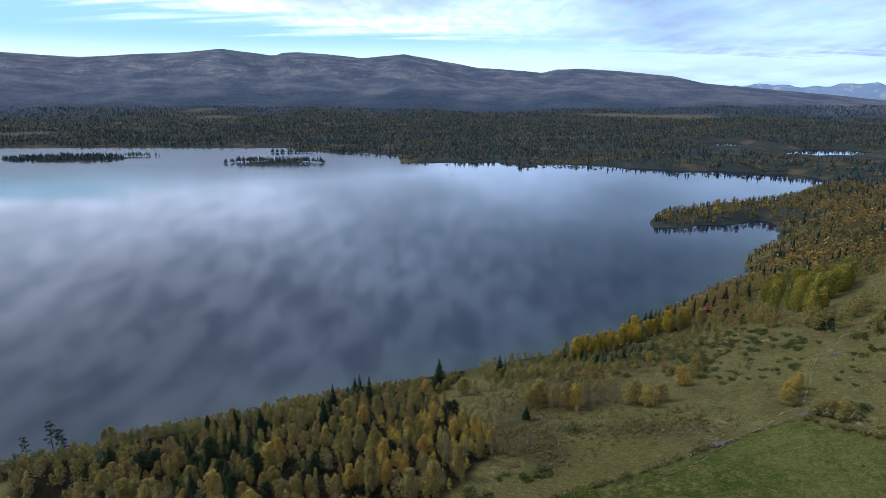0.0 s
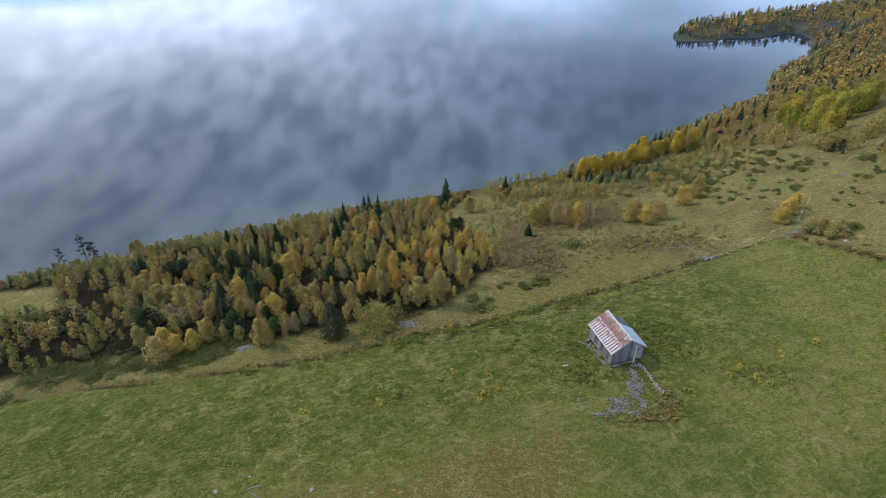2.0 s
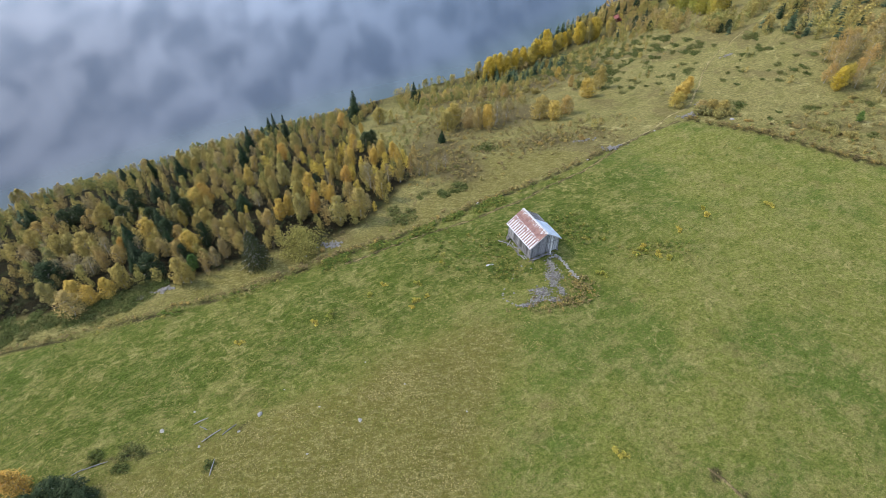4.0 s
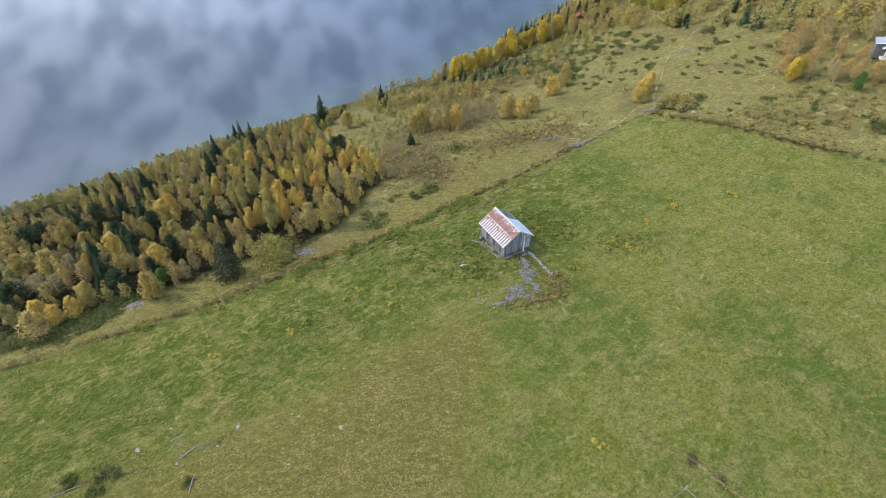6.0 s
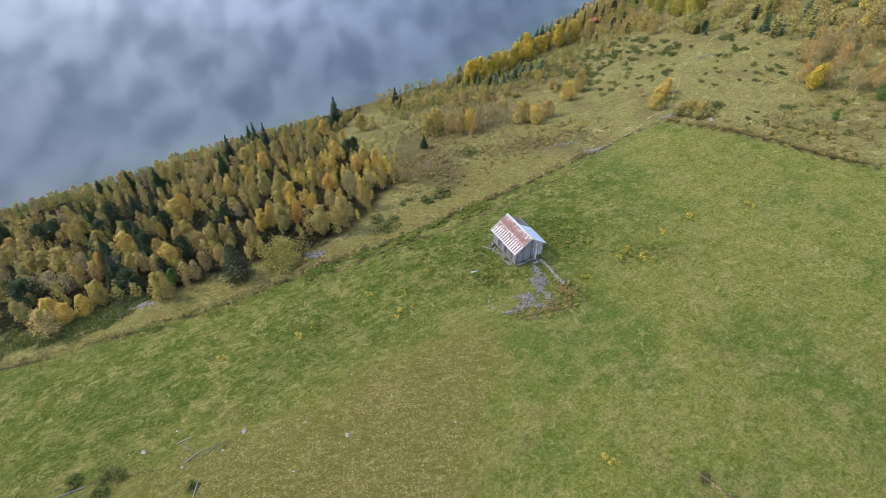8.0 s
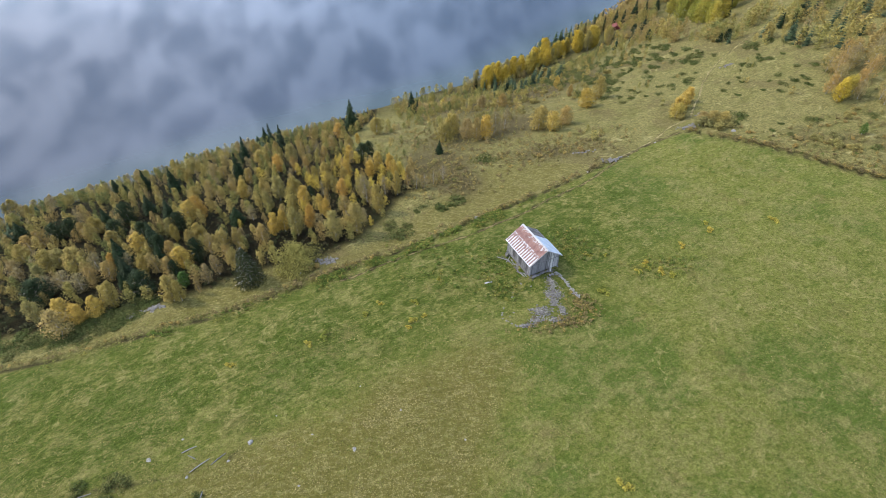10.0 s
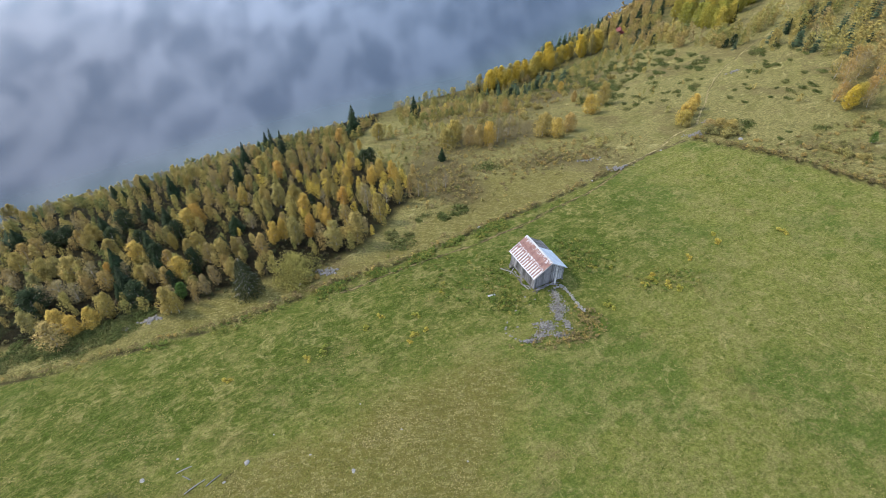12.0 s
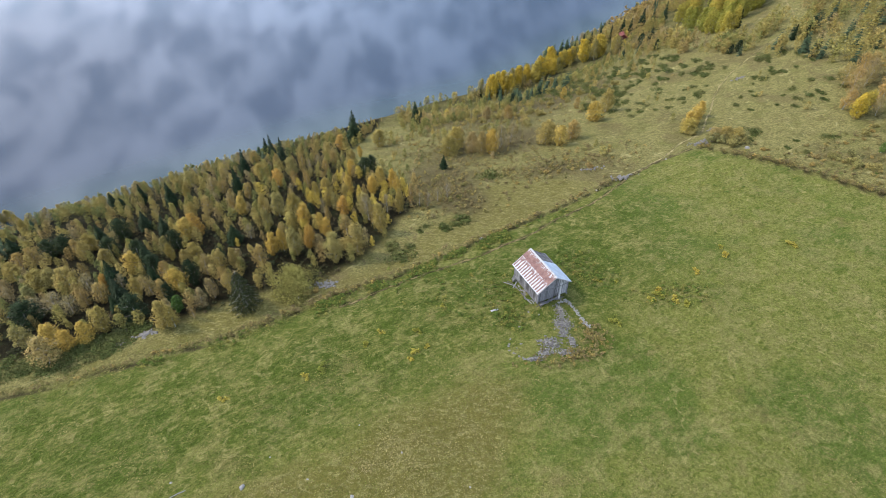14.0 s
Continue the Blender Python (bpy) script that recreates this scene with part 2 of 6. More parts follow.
def ground_material():
    s = Shader("grass_and_heath", 0.95)
    s.bsdf.inputs["Specular IOR Level"].default_value = 0.04
    fine, tuft, patch, wide, huge = s.noise(7, 4, 0.7), s.noise(2.6, 5, 0.72), s.noise(0.30, 5, 0.65), s.noise(0.07, 4, 0.6), s.noise(0.02, 3)
    streaks = s.noise(0.42, 5, 0.65, (0.4, 1.3, 1), 0.5)
    blade = s.noise(2.2, 4, 0.7, (0.5, 1.3, 1), 0.7, 0.45)
    sweep = s.noise(0.75, 5, 0.7, (0.5, 1.1, 1), 0.9, 0.45)
    mottle = s.noise(0.85, 4, 0.75, (1, 1, 1), 0.8)
    fresh = s.mix(s.step(tuft, 0.34, 0.66), (0.165, 0.185, 0.034), (0.285, 0.275, 0.072))
    fresh = s.mix(s.sums("MULTIPLY", s.step(wide, 0.45, 0.62), 0.8), fresh, (0.115, 0.165, 0.03))
    straw = s.mix(s.step(fine, 0.36, 0.64), (0.31, 0.255, 0.085), (0.54, 0.445, 0.19))
    straw = s.mix(s.sums("MULTIPLY", s.step(tuft, 0.62, 0.42), 0.55), straw, (0.175, 0.155, 0.046))
    faded = s.sums("ADD", s.sums("MULTIPLY", patch, 0.55), s.sums("ADD", s.sums("MULTIPLY", sweep, 0.30), s.sums("MULTIPLY", tuft, 0.20)))
    green = s.mix(s.sums("MULTIPLY", s.step(faded, 0.48, 0.64), 0.8), fresh, s.mix(s.step(fine, 0.38, 0.62), (0.27, 0.235, 0.075), (0.40, 0.34, 0.13)))
    green = s.mix(s.sums("MULTIPLY", s.step(s.noise(0.16, 3, 0.6), 0.60, 0.70), 0.4), green, (0.23, 0.17, 0.07))
    deep = s.mix(s.step(fine, 0.4, 0.62), (0.108, 0.148, 0.024), (0.054, 0.083, 0.013))
    green = s.mix(s.sums("MULTIPLY", s.layer("lush"), s.step(s.sums("ADD", s.sums("MULTIPLY", patch, 0.3), s.sums("ADD", s.sums("MULTIPLY", sweep, 0.35), s.sums("MULTIPLY", mottle, 0.35))), 0.60, 0.42)), green, deep)
    green = s.mix(s.sums("MULTIPLY", s.step(sweep, 0.45, 0.33), 0.45), green, (0.105, 0.148, 0.022))
    green = s.mix(s.sums("MULTIPLY", s.step(mottle, 0.55, 0.67), 0.6), green, s.mix(s.step(wide, 0.4, 0.6), (0.40, 0.335, 0.125), (0.32, 0.25, 0.10)))
    green = s.mix(s.sums("MULTIPLY", s.step(s.noise(0.42, 5, 0.7, (1, 1, 1), 1.6), 0.56, 0.68), 0.65), green, (0.47, 0.385, 0.155))
    green = s.mix(s.sums("MULTIPLY", s.step(s.noise(0.6, 5, 0.75, (1, 1, 1), 1.2), 0.56, 0.68), 0.55), green, (0.095, 0.138, 0.02))
    green = s.mix(s.sums("MULTIPLY", s.step(mottle, 0.44, 0.34), 0.4), green, (0.088, 0.125, 0.018))
    green = s.mix(s.sums("MULTIPLY", s.step(blade, 0.53, 0.66), 0.4), green, (0.36, 0.33, 0.105))
    green = s.mix(s.sums("MULTIPLY", s.step(blade, 0.46, 0.36), 0.5), green, (0.085, 0.115, 0.018))
    dry = s.mix(s.step(tuft, 0.36, 0.64), (0.215, 0.188, 0.060), (0.42, 0.355, 0.14))
    dry = s.mix(s.sums("MULTIPLY", s.step(patch, 0.48, 0.66), 0.6), dry, (0.215, 0.205, 0.058))
    dry = s.mix(s.sums("MULTIPLY", s.step(wide, 0.50, 0.64), 0.5), dry, (0.20, 0.15, 0.068))
    dry = s.mix(s.sums("MULTIPLY", s.step(mottle, 0.55, 0.68), 0.6), dry, (0.13, 0.115, 0.04))
    dry = s.mix(s.sums("MULTIPLY", s.step(fine, 0.52, 0.64), 0.5), dry, (0.10, 0.09, 0.033))
    dry = s.mix(s.sums("MULTIPLY", s.step(s.noise(0.45, 5, 0.7, (1, 1, 1), 1.4), 0.54, 0.66), 0.7), dry, s.mix(s.step(huge, 0.45, 0.6), (0.15, 0.15, 0.05), (0.20, 0.145, 0.07)))
    dry = s.mix(s.sums("MULTIPLY", s.step(s.noise(0.33, 5, 0.7, (1, 1, 1), 1.1), 0.56, 0.68), 0.7), dry, (0.56, 0.475, 0.21))
    # brown forest floor, taken near black: the trees' shade is painted in
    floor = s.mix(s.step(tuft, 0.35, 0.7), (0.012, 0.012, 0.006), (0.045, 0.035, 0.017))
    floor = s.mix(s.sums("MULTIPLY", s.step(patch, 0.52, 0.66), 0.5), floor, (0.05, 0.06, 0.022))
    bog = s.mix(s.step(huge, 0.50, 0.68), (0.085, 0.10, 0.09), (0.26, 0.19, 0.12))
    bog = s.mix(s.sums("MULTIPLY", s.step(wide, 0.45, 0.6), 0.5), bog, s.mix(s.step(s.noise(0.12, 4, 0.75), 0.42, 0.58), (0.06, 0.08, 0.075), (0.15, 0.145, 0.10)))
    # mountain moor: the blue haze of distance is painted into its colours
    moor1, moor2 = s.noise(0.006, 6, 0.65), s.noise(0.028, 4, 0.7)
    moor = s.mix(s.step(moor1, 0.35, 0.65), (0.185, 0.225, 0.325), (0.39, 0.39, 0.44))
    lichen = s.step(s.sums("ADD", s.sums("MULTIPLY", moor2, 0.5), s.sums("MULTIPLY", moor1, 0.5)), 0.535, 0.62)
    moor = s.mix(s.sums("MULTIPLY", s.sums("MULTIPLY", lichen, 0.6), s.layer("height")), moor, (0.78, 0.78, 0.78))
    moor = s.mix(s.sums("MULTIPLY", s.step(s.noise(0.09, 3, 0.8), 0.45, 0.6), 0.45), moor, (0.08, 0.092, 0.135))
    # wooded lower slopes, darker, with the same blue haze put in
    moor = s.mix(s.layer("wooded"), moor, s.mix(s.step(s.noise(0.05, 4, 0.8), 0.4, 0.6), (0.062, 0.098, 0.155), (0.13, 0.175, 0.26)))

    def edge(name, soft=0.35):
        wob = s.sums("ADD", s.layer(name), s.sums("MULTIPLY", s.sums("SUBTRACT", s.sums("ADD", s.sums("MULTIPLY", patch, 0.5), s.sums("MULTIPLY", tuft, 0.5)), 0.5), 0.9))
        return s.step(wob, 0.5 - soft, 0.5 + soft)

    c = s.mix(edge("mown"), dry, green)
    c = s.mix(s.sums("MULTIPLY", edge("tussock"), 0.9), c, s.mix(s.step(s.noise(1.5, 4, 0.75, (0.7, 1.2, 1), 0.8), 0.47, 0.60), (0.205, 0.175, 0.045), straw))
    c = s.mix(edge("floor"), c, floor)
    c = s.mix(s.sums("MULTIPLY", edge("brown"), 0.8), c, s.mix(s.step(fine, 0.4, 0.6), (0.10, 0.076, 0.042), (0.19, 0.145, 0.07)))
    c = s.mix(s.layer("bog"), c, bog)
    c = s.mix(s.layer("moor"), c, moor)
    c = s.mix(s.layer("open"), c, (0.30, 0.245, 0.165))
    # snow range: haze painted as pale blue between the snow patches
    c = s.mix(s.layer("snow"), c, s.mix(s.step(s.noise(0.012, 5, 0.7), 0.52, 0.62), (0.50, 0.66, 0.92), (0.86, 0.93, 0.98)))
    c = s.mix(s.sums("MULTIPLY", edge("worn", 0.2), 0.85), c, s.mix(s.step(fine, 0.4, 0.6), (0.045, 0.036, 0.016), (0.115, 0.092, 0.048)))
    c = s.mix(edge("bank", 0.2), c, s.mix(s.step(tuft, 0.4, 0.6), (0.05, 0.04, 0.03), (0.2, 0.19, 0.18)))
    s.bump(s.sums("ADD", s.sums("MULTIPLY", fine, 0.4), tuft), 0.8, 0.4)
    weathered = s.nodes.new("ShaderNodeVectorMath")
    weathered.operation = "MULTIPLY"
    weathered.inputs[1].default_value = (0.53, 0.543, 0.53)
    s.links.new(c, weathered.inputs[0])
    # single tussocks and blades, light and dark
    grain = s.nodes.new("ShaderNodeMapRange")
    for key, v in (("From Min", 0.36), ("From Max", 0.64), ("To Min", 0.66), ("To Max", 1.36)):
        grain.inputs[key].default_value = v
    s.links.new(s.sums("ADD", s.sums("MULTIPLY", s.noise(3.6, 5, 0.85), 0.6), s.sums("MULTIPLY", s.noise(1.4, 4, 0.8, None, 0.6), 0.4)), grain.inputs["Value"])
    speckled = s.nodes.new("ShaderNodeVectorMath")
    speckled.operation = "SCALE"
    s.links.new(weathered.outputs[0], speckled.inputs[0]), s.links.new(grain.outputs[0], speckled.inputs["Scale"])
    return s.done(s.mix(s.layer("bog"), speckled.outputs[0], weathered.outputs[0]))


def water_material():
    s = Shader("lake_water", 0.04)
    s.bsdf.inputs["IOR"].default_value = 1.45
    ripples = s.sums("ADD", s.noise(0.35, 3, 0.5), s.sums("MULTIPLY", s.noise(0.05, 2, 0.5), 2.0))
    s.bump(ripples, 0.012, 0.25)
    deep = s.mix(s.layer("shallow"), (0.010, 0.022, 0.040), (0.035, 0.055, 0.055))
    calm = s.sums("ADD", s.sums("MULTIPLY", s.noise(0.012, 3, 0.5, (1, 2.2, 1)), 0.06), 0.03)
    return s.done(deep, s.sums("ADD", calm, s.sums("MULTIPLY", s.layer("breeze"), 0.19)))


def leaf_material(name, stops, dark=0.4, light=1.02):
    s = Shader(name, 0.75)
    s.bsdf.inputs["Specular IOR Level"].default_value = 0.06
    c = s.ramp(s.object_random(), stops)
    k = s.nodes.new("ShaderNodeMapRange")
    k.inputs["To Min"].default_value, k.inputs["To Max"].default_value = dark, light
    s.links.new(s.island_random(), k.inputs["Value"])
    v = s.nodes.new("ShaderNodeVectorMath")
    v.operation = "SCALE"
    s.links.new(c, v.inputs[0]), s.links.new(k.outputs[0], v.inputs["Scale"])
    s.bsdf.inputs["Transmission Weight"].default_value = 0.0
    return s.done(v.outputs[0])


def stuff_leaf_material(name, stops):
    """For joined woods: each clump of leaves takes its own tint."""
    s = Shader(name, 0.8)
    s.bsdf.inputs["Specular IOR Level"].default_value = 0.06
    tree = s.layer("tint")
    c = s.ramp(tree, stops)
    k = s.nodes.new("ShaderNodeMapRange")
    k.inputs["To Min"].default_value, k.inputs["To Max"].default_value = 0.4, 1.0
    s.links.new(s.island_random(), k.inputs["Value"])
    v = s.nodes.new("ShaderNodeVectorMath")
    v.operation = "SCALE"
    s.links.new(c, v.inputs[0]), s.links.new(k.outputs[0], v.inputs["Scale"])
    return s.done(v.outputs[0])


def bark_material(name, light, dark, at=0.5):
    s = Shader(name, 0.9)
    c = s.mix(s.step(s.noise(5, 4, 0.6, (1, 1, 0.4)), at - 0.08, at + 0.08), light, dark)
    return s.done(c)


GROUND = ground_material()
WATER = water_material()
BIRCH_BARK = bark_material("birch_bark", (0.42, 0.40, 0.36), (0.10, 0.085, 0.07), 0.52)
DARK_BARK = bark_material("conifer_bark", (0.10, 0.075, 0.055), (0.05, 0.038, 0.03))
LEAF_GOLD = leaf_material("golden_birch_leaves", [(0, (0.524, 0.352, 0.0706)), (0.35, (0.615, 0.388, 0.077)), (0.7, (0.576, 0.388, 0.0834)), (1, (0.498, 0.352, 0.0834))])
LEAF_LEMON = leaf_material("dull_yellow_birch_leaves", [(0, (0.324, 0.256, 0.0684)), (0.3, (0.4, 0.295, 0.0741)), (0.6, (0.357, 0.265, 0.0798)), (1, (0.433, 0.324, 0.0684))])
LEAF_ORANGE = leaf_material("orange_gold_birch_leaves", [(0, (0.538, 0.309, 0.0679)), (0.5, (0.585, 0.343, 0.0741)), (1, (0.491, 0.298, 0.0741))])
LEAF_OLIVE = leaf_material("olive_birch_leaves", [(0, (0.25, 0.225, 0.07)), (0.35, (0.30, 0.25, 0.08)), (0.7, (0.34, 0.27, 0.08)), (1, (0.23, 0.21, 0.075))])
LEAF_RUST = leaf_material("tan_brown_birch_leaves", [(0, (0.352, 0.259, 0.0935)), (0.4, (0.396, 0.281, 0.088)), (0.8, (0.418, 0.275, 0.0825)), (1, (0.319, 0.237, 0.099))])
LEAF_BARE = leaf_material("thin_grey_twigs", [(0, (0.253, 0.201, 0.115)), (0.5, (0.322, 0.253, 0.115)), (1, (0.287, 0.23, 0.0978))])
LEAF_TAN = leaf_material("tan_birch_leaves", [(0, (0.408, 0.282, 0.108)), (0.4, (0.48, 0.3, 0.096)), (0.7, (0.396, 0.312, 0.102)), (1, (0.36, 0.27, 0.132))])
LEAF_YELLOW = leaf_material("yellow_leaves", [(0, (0.575, 0.39, 0.0419)), (0.5, (0.526, 0.368, 0.0479)), (1, (0.407, 0.314, 0.0599))])
LEAF_ASPEN = leaf_material("yellow_green_leaves", [(0, (0.209, 0.226, 0.0419)), (0.35, (0.333, 0.306, 0.0493)), (0.7, (0.419, 0.351, 0.0616)), (1, (0.493, 0.374, 0.0616))])
WILLOW_LEAF = leaf_material("olive_willow_leaves", [(0, (0.25, 0.23, 0.06)), (1, (0.27, 0.235, 0.06))], 0.4, 1.0)
LEAF_GREEN = leaf_material("fresh_green_leaves", [(0, (0.0975, 0.169, 0.039)), (1, (0.13, 0.182, 0.039))])
NEEDLE = leaf_material("spruce_needles", [(0, (0.024, 0.042, 0.018)), (0.5, (0.034, 0.054, 0.021)), (1, (0.044, 0.06, 0.03))], 0.36, 1.0)
BLUE_NEEDLE = leaf_material("blue_green_needles", [(0, (0.034, 0.052, 0.022)), (1, (0.05, 0.068, 0.028))], 0.34, 1.0)
NEEDLE_GREY = leaf_material("grey_green_needles", [(0, (0.06, 0.07, 0.028)), (1, (0.075, 0.08, 0.032))], 0.42, 1.0)
JUNIPER = leaf_material("juniper_needles", [(0, (0.0975, 0.119, 0.0325)), (0.5, (0.125, 0.144, 0.04)), (1, (0.163, 0.163, 0.0525))], 0.36, 1.0)
WOODS = stuff_leaf_material("autumn_woods", [(0, (0.179, 0.189, 0.0578)), (0.25, (0.294, 0.263, 0.0714)), (0.5, (0.389, 0.304, 0.084)), (0.7, (0.378, 0.263, 0.0893)), (0.9, (0.315, 0.252, 0.126)), (1, (0.63, 0.462, 0.084))])
BAY_WOODS = stuff_leaf_material("bayside_woods", [(0, (0.189, 0.203, 0.081)), (0.35, (0.284, 0.243, 0.0878)), (0.6, (0.365, 0.257, 0.0918)), (0.85, (0.419, 0.257, 0.0878)), (1, (0.486, 0.351, 0.0945))])
FAR_SCRUB = stuff_leaf_material("distant_scrub", [(0, (0.171, 0.171, 0.101)), (0.4, (0.256, 0.202, 0.109)), (0.8, (0.31, 0.217, 0.116)), (1, (0.202, 0.198, 0.112))])
WEEDS = stuff_leaf_material("green_weeds", [(0, (0.0892, 0.134, 0.0243)), (0.6, (0.14, 0.174, 0.0331)), (1, (0.255, 0.213, 0.0497))])
HEATHER = stuff_leaf_material("heather_and_dwarf_birch", [(0, (0.172, 0.132, 0.0598)), (0.4, (0.265, 0.201, 0.0747)), (0.7, (0.207, 0.19, 0.0598)), (1, (0.356, 0.241, 0.069))])
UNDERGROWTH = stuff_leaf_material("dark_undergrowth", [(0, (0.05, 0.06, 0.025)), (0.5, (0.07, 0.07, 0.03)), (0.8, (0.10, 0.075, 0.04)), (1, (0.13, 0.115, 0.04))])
FIRS = stuff_leaf_material("conifer_woods", [(0, (0.045, 0.07, 0.035)), (0.5, (0.0625, 0.09, 0.045)), (1, (0.0825, 0.105, 0.055))])
# conifers beyond the lake: bluer and paler, distance haze put into the tint
HAZY_FIRS = stuff_leaf_material("haze_blue_conifers", [(0, (0.0522, 0.087, 0.0899)), (0.5, (0.0696, 0.107, 0.102)), (0.85, (0.109, 0.125, 0.102)), (1, (0.189, 0.152, 0.102))])
GRASS = stuff_leaf_material("grass_blades", [(0, (0.126, 0.148, 0.0252)), (0.4, (0.185, 0.181, 0.0429)), (0.65, (0.252, 0.215, 0.074)), (1, (0.34, 0.277, 0.111))])


def stone_material(name, a, b, moss=0.35):
    s = Shader(name, 0.9)
    c = s.mix(s.step(s.noise(2.2, 5, 0.7), 0.35, 0.65), a, b)
    c = s.mix(s.sums("MULTIPLY", s.step(s.noise(1.1, 4, 0.6), 0.55, 0.68), moss), c, (0.13, 0.13, 0.06))
    v = s.nodes.new("ShaderNodeVectorMath")
    v.operation = "SCALE"
    k = s.nodes.new("ShaderNodeMapRange")
    k.inputs["To Min"].default_value, k.inputs["To Max"].default_value = 0.55, 1.3
    s.links.new(s.island_random(), k.inputs["Value"]), s.links.new(c, v.inputs[0]), s.links.new(k.outputs[0], v.inputs["Scale"])
    s.bump(s.noise(9, 4, 0.6), 0.5, 0.05)
    return s.done(v.outputs[0])


def wood_material(name, a, b, grain=(9, 9, 0.7)):
    s = Shader(name, 0.85)
    c = s.mix(s.step(s.noise(1.6, 5, 0.65, grain), 0.3, 0.7), a, b)
    c = s.mix(s.sums("MULTIPLY", s.step(s.noise(0.9, 3, 0.6), 0.52, 0.7), 0.5), c, (0.075, 0.062, 0.05))
    k = s.nodes.new("ShaderNodeMapRange")
    k.inputs["To Min"].default_value, k.inputs["To Max"].default_value = 0.6, 1.3
    s.links.new(s.object_random(), k.inputs["Value"])
    v = s.nodes.new("ShaderNodeVectorMath")
    v.operation = "SCALE"
    s.links.new(c, v.inputs[0]), s.links.new(k.outputs[0], v.inputs["Scale"])
    return s.done(v.outputs[0])


def rusty_sheet_material():
    """Old zinc sheet: rust red, zinc left bare in strips up from the eave and in patches below the ridge."""
    s = Shader("rusty_zinc_sheet", 0.55)
    up, along = s.layer("up"), s.layer("along")
    rust = s.mix(s.step(s.noise(1.4, 5, 0.7), 0.35, 0.65), (0.135, 0.062, 0.05), (0.22, 0.115, 0.092))
    zinc = s.mix(s.step(s.noise(2.5, 4, 0.6), 0.35, 0.65), (0.34, 0.335, 0.345), (0.50, 0.49, 0.495))
    wave = s.sums("SINE", s.sums("MULTIPLY", along, 6.2832 / 0.46), 0.0)
    ragged = s.sums("ADD", s.sums("MULTIPLY", s.sums("SUBTRACT", s.noise(1.1, 4, 0.7), 0.5), 0.9), up)
    strip = s.sums("MULTIPLY", s.step(s.sums("ADD", wave, s.sums("MULTIPLY", s.noise(4, 2), 0.8)), 0.1, 0.7), s.step(ragged, 0.54, 0.42))
    hem = s.sums("MAXIMUM", s.step(up, 0.05, 0.03), s.sums("MULTIPLY", s.step(s.sums("ABSOLUTE", s.sums("SUBTRACT", up, 0.545), 0.0), 0.045, 0.02), s.step(s.noise(2.3, 4, 0.75), 0.47, 0.56)))
    crest_patch = s.sums("MULTIPLY", s.step(s.noise(1.6, 4, 0.75, (1, 2.2, 1)), 0.49, 0.57), s.step(ragged, 0.82, 0.96))
    bare = s.sums("MAXIMUM", s.sums("MAXIMUM", strip, hem), crest_patch)
    return s.done(s.mix(bare, rust, zinc), 0.6)


RUSTY = rusty_sheet_material()
ZINC = Shader("bright_zinc_sheet", 0.42, 0.35)
ZINC = ZINC.done(ZINC.mix(ZINC.step(ZINC.noise(0.9, 4, 0.6), 0.4, 0.65), (0.50, 0.54, 0.60), (0.62, 0.66, 0.71)))
GREY_WOOD = wood_material("weathered_grey_boards", (0.111, 0.106, 0.106), (0.23, 0.221, 0.217))
PALE_WOOD = wood_material("pale_weathered_boards", (0.27, 0.26, 0.25), (0.42, 0.41, 0.40))
BLEACHED_WOOD = wood_material("bleached_pole", (0.5, 0.48, 0.45), (0.6, 0.58, 0.55))
DARK_WOOD = wood_material("dark_old_boards", (0.055, 0.05, 0.048), (0.14, 0.13, 0.125))
STONE = stone_material("grey_lichened_stone", (0.092, 0.0832, 0.0736), (0.216, 0.198, 0.178))
PALE_STONE = stone_material("pale_stone", (0.17, 0.158, 0.141), (0.323, 0.306, 0.281), 0.3)
SLATE = stone_material("grey_roofing", (0.20, 0.22, 0.25), (0.28, 0.30, 0.33), 0.0)
WHITE_PAINT = Shader("white_paint", 0.5)
WHITE_PAINT = WHITE_PAINT.done(WHITE_PAINT.mix(WHITE_PAINT.step(WHITE_PAINT.noise(3, 3), 0.4, 0.7), (0.74, 0.74, 0.72), (0.8, 0.8, 0.79)))
RED_PAINT = wood_material("red_painted_boards", (0.12, 0.024, 0.02), (0.16, 0.034, 0.028))
PATH_EARTH = Shader("trodden_path", 0.95)
PATH_EARTH.bsdf.inputs["Specular IOR Level"].default_value = 0.04
PATH_EARTH = PATH_EARTH.done(PATH_EARTH.mix(PATH_EARTH.step(PATH_EARTH.noise(1.1, 5, 0.75), 0.42, 0.58), (0.14, 0.115, 0.055), (0.28, 0.23, 0.105)))
DITCH_EARTH = Shader("ditch_bank", 0.95)
DITCH_EARTH.bsdf.inputs["Specular IOR Level"].default_value = 0.04
DITCH_EARTH = DITCH_EARTH.done(DITCH_EARTH.mix(DITCH_EARTH.step(DITCH_EARTH.noise(0.9, 5, 0.75), 0.42, 0.6), (0.075, 0.058, 0.028), (0.19, 0.15, 0.065)))
GLASS = Shader("window_glass", 0.05).done((0.03, 0.035, 0.04))

# ---- ground, lake ----


def mesh_from(name, verts, faces, material=None, smooth=False):
    me = bpy.data.meshes.new(name)
    verts, faces = np.asarray(verts, np.float32), np.asarray(faces, np.int32)
    n, k = faces.shape
    me.vertices.add(len(verts)), me.loops.add(n * k), me.polygons.add(n)
    me.vertices.foreach_set("co", verts.ravel())
    me.loops.foreach_set("vertex_index", faces.ravel())
    me.polygons.foreach_set("loop_start", np.arange(0, n * k, k, dtype=np.int32))
    me.polygons.foreach_set("use_smooth", np.full(n, smooth))
    me.update(calc_edges=True)
    if material:
        me.materials.append(material)
    return me


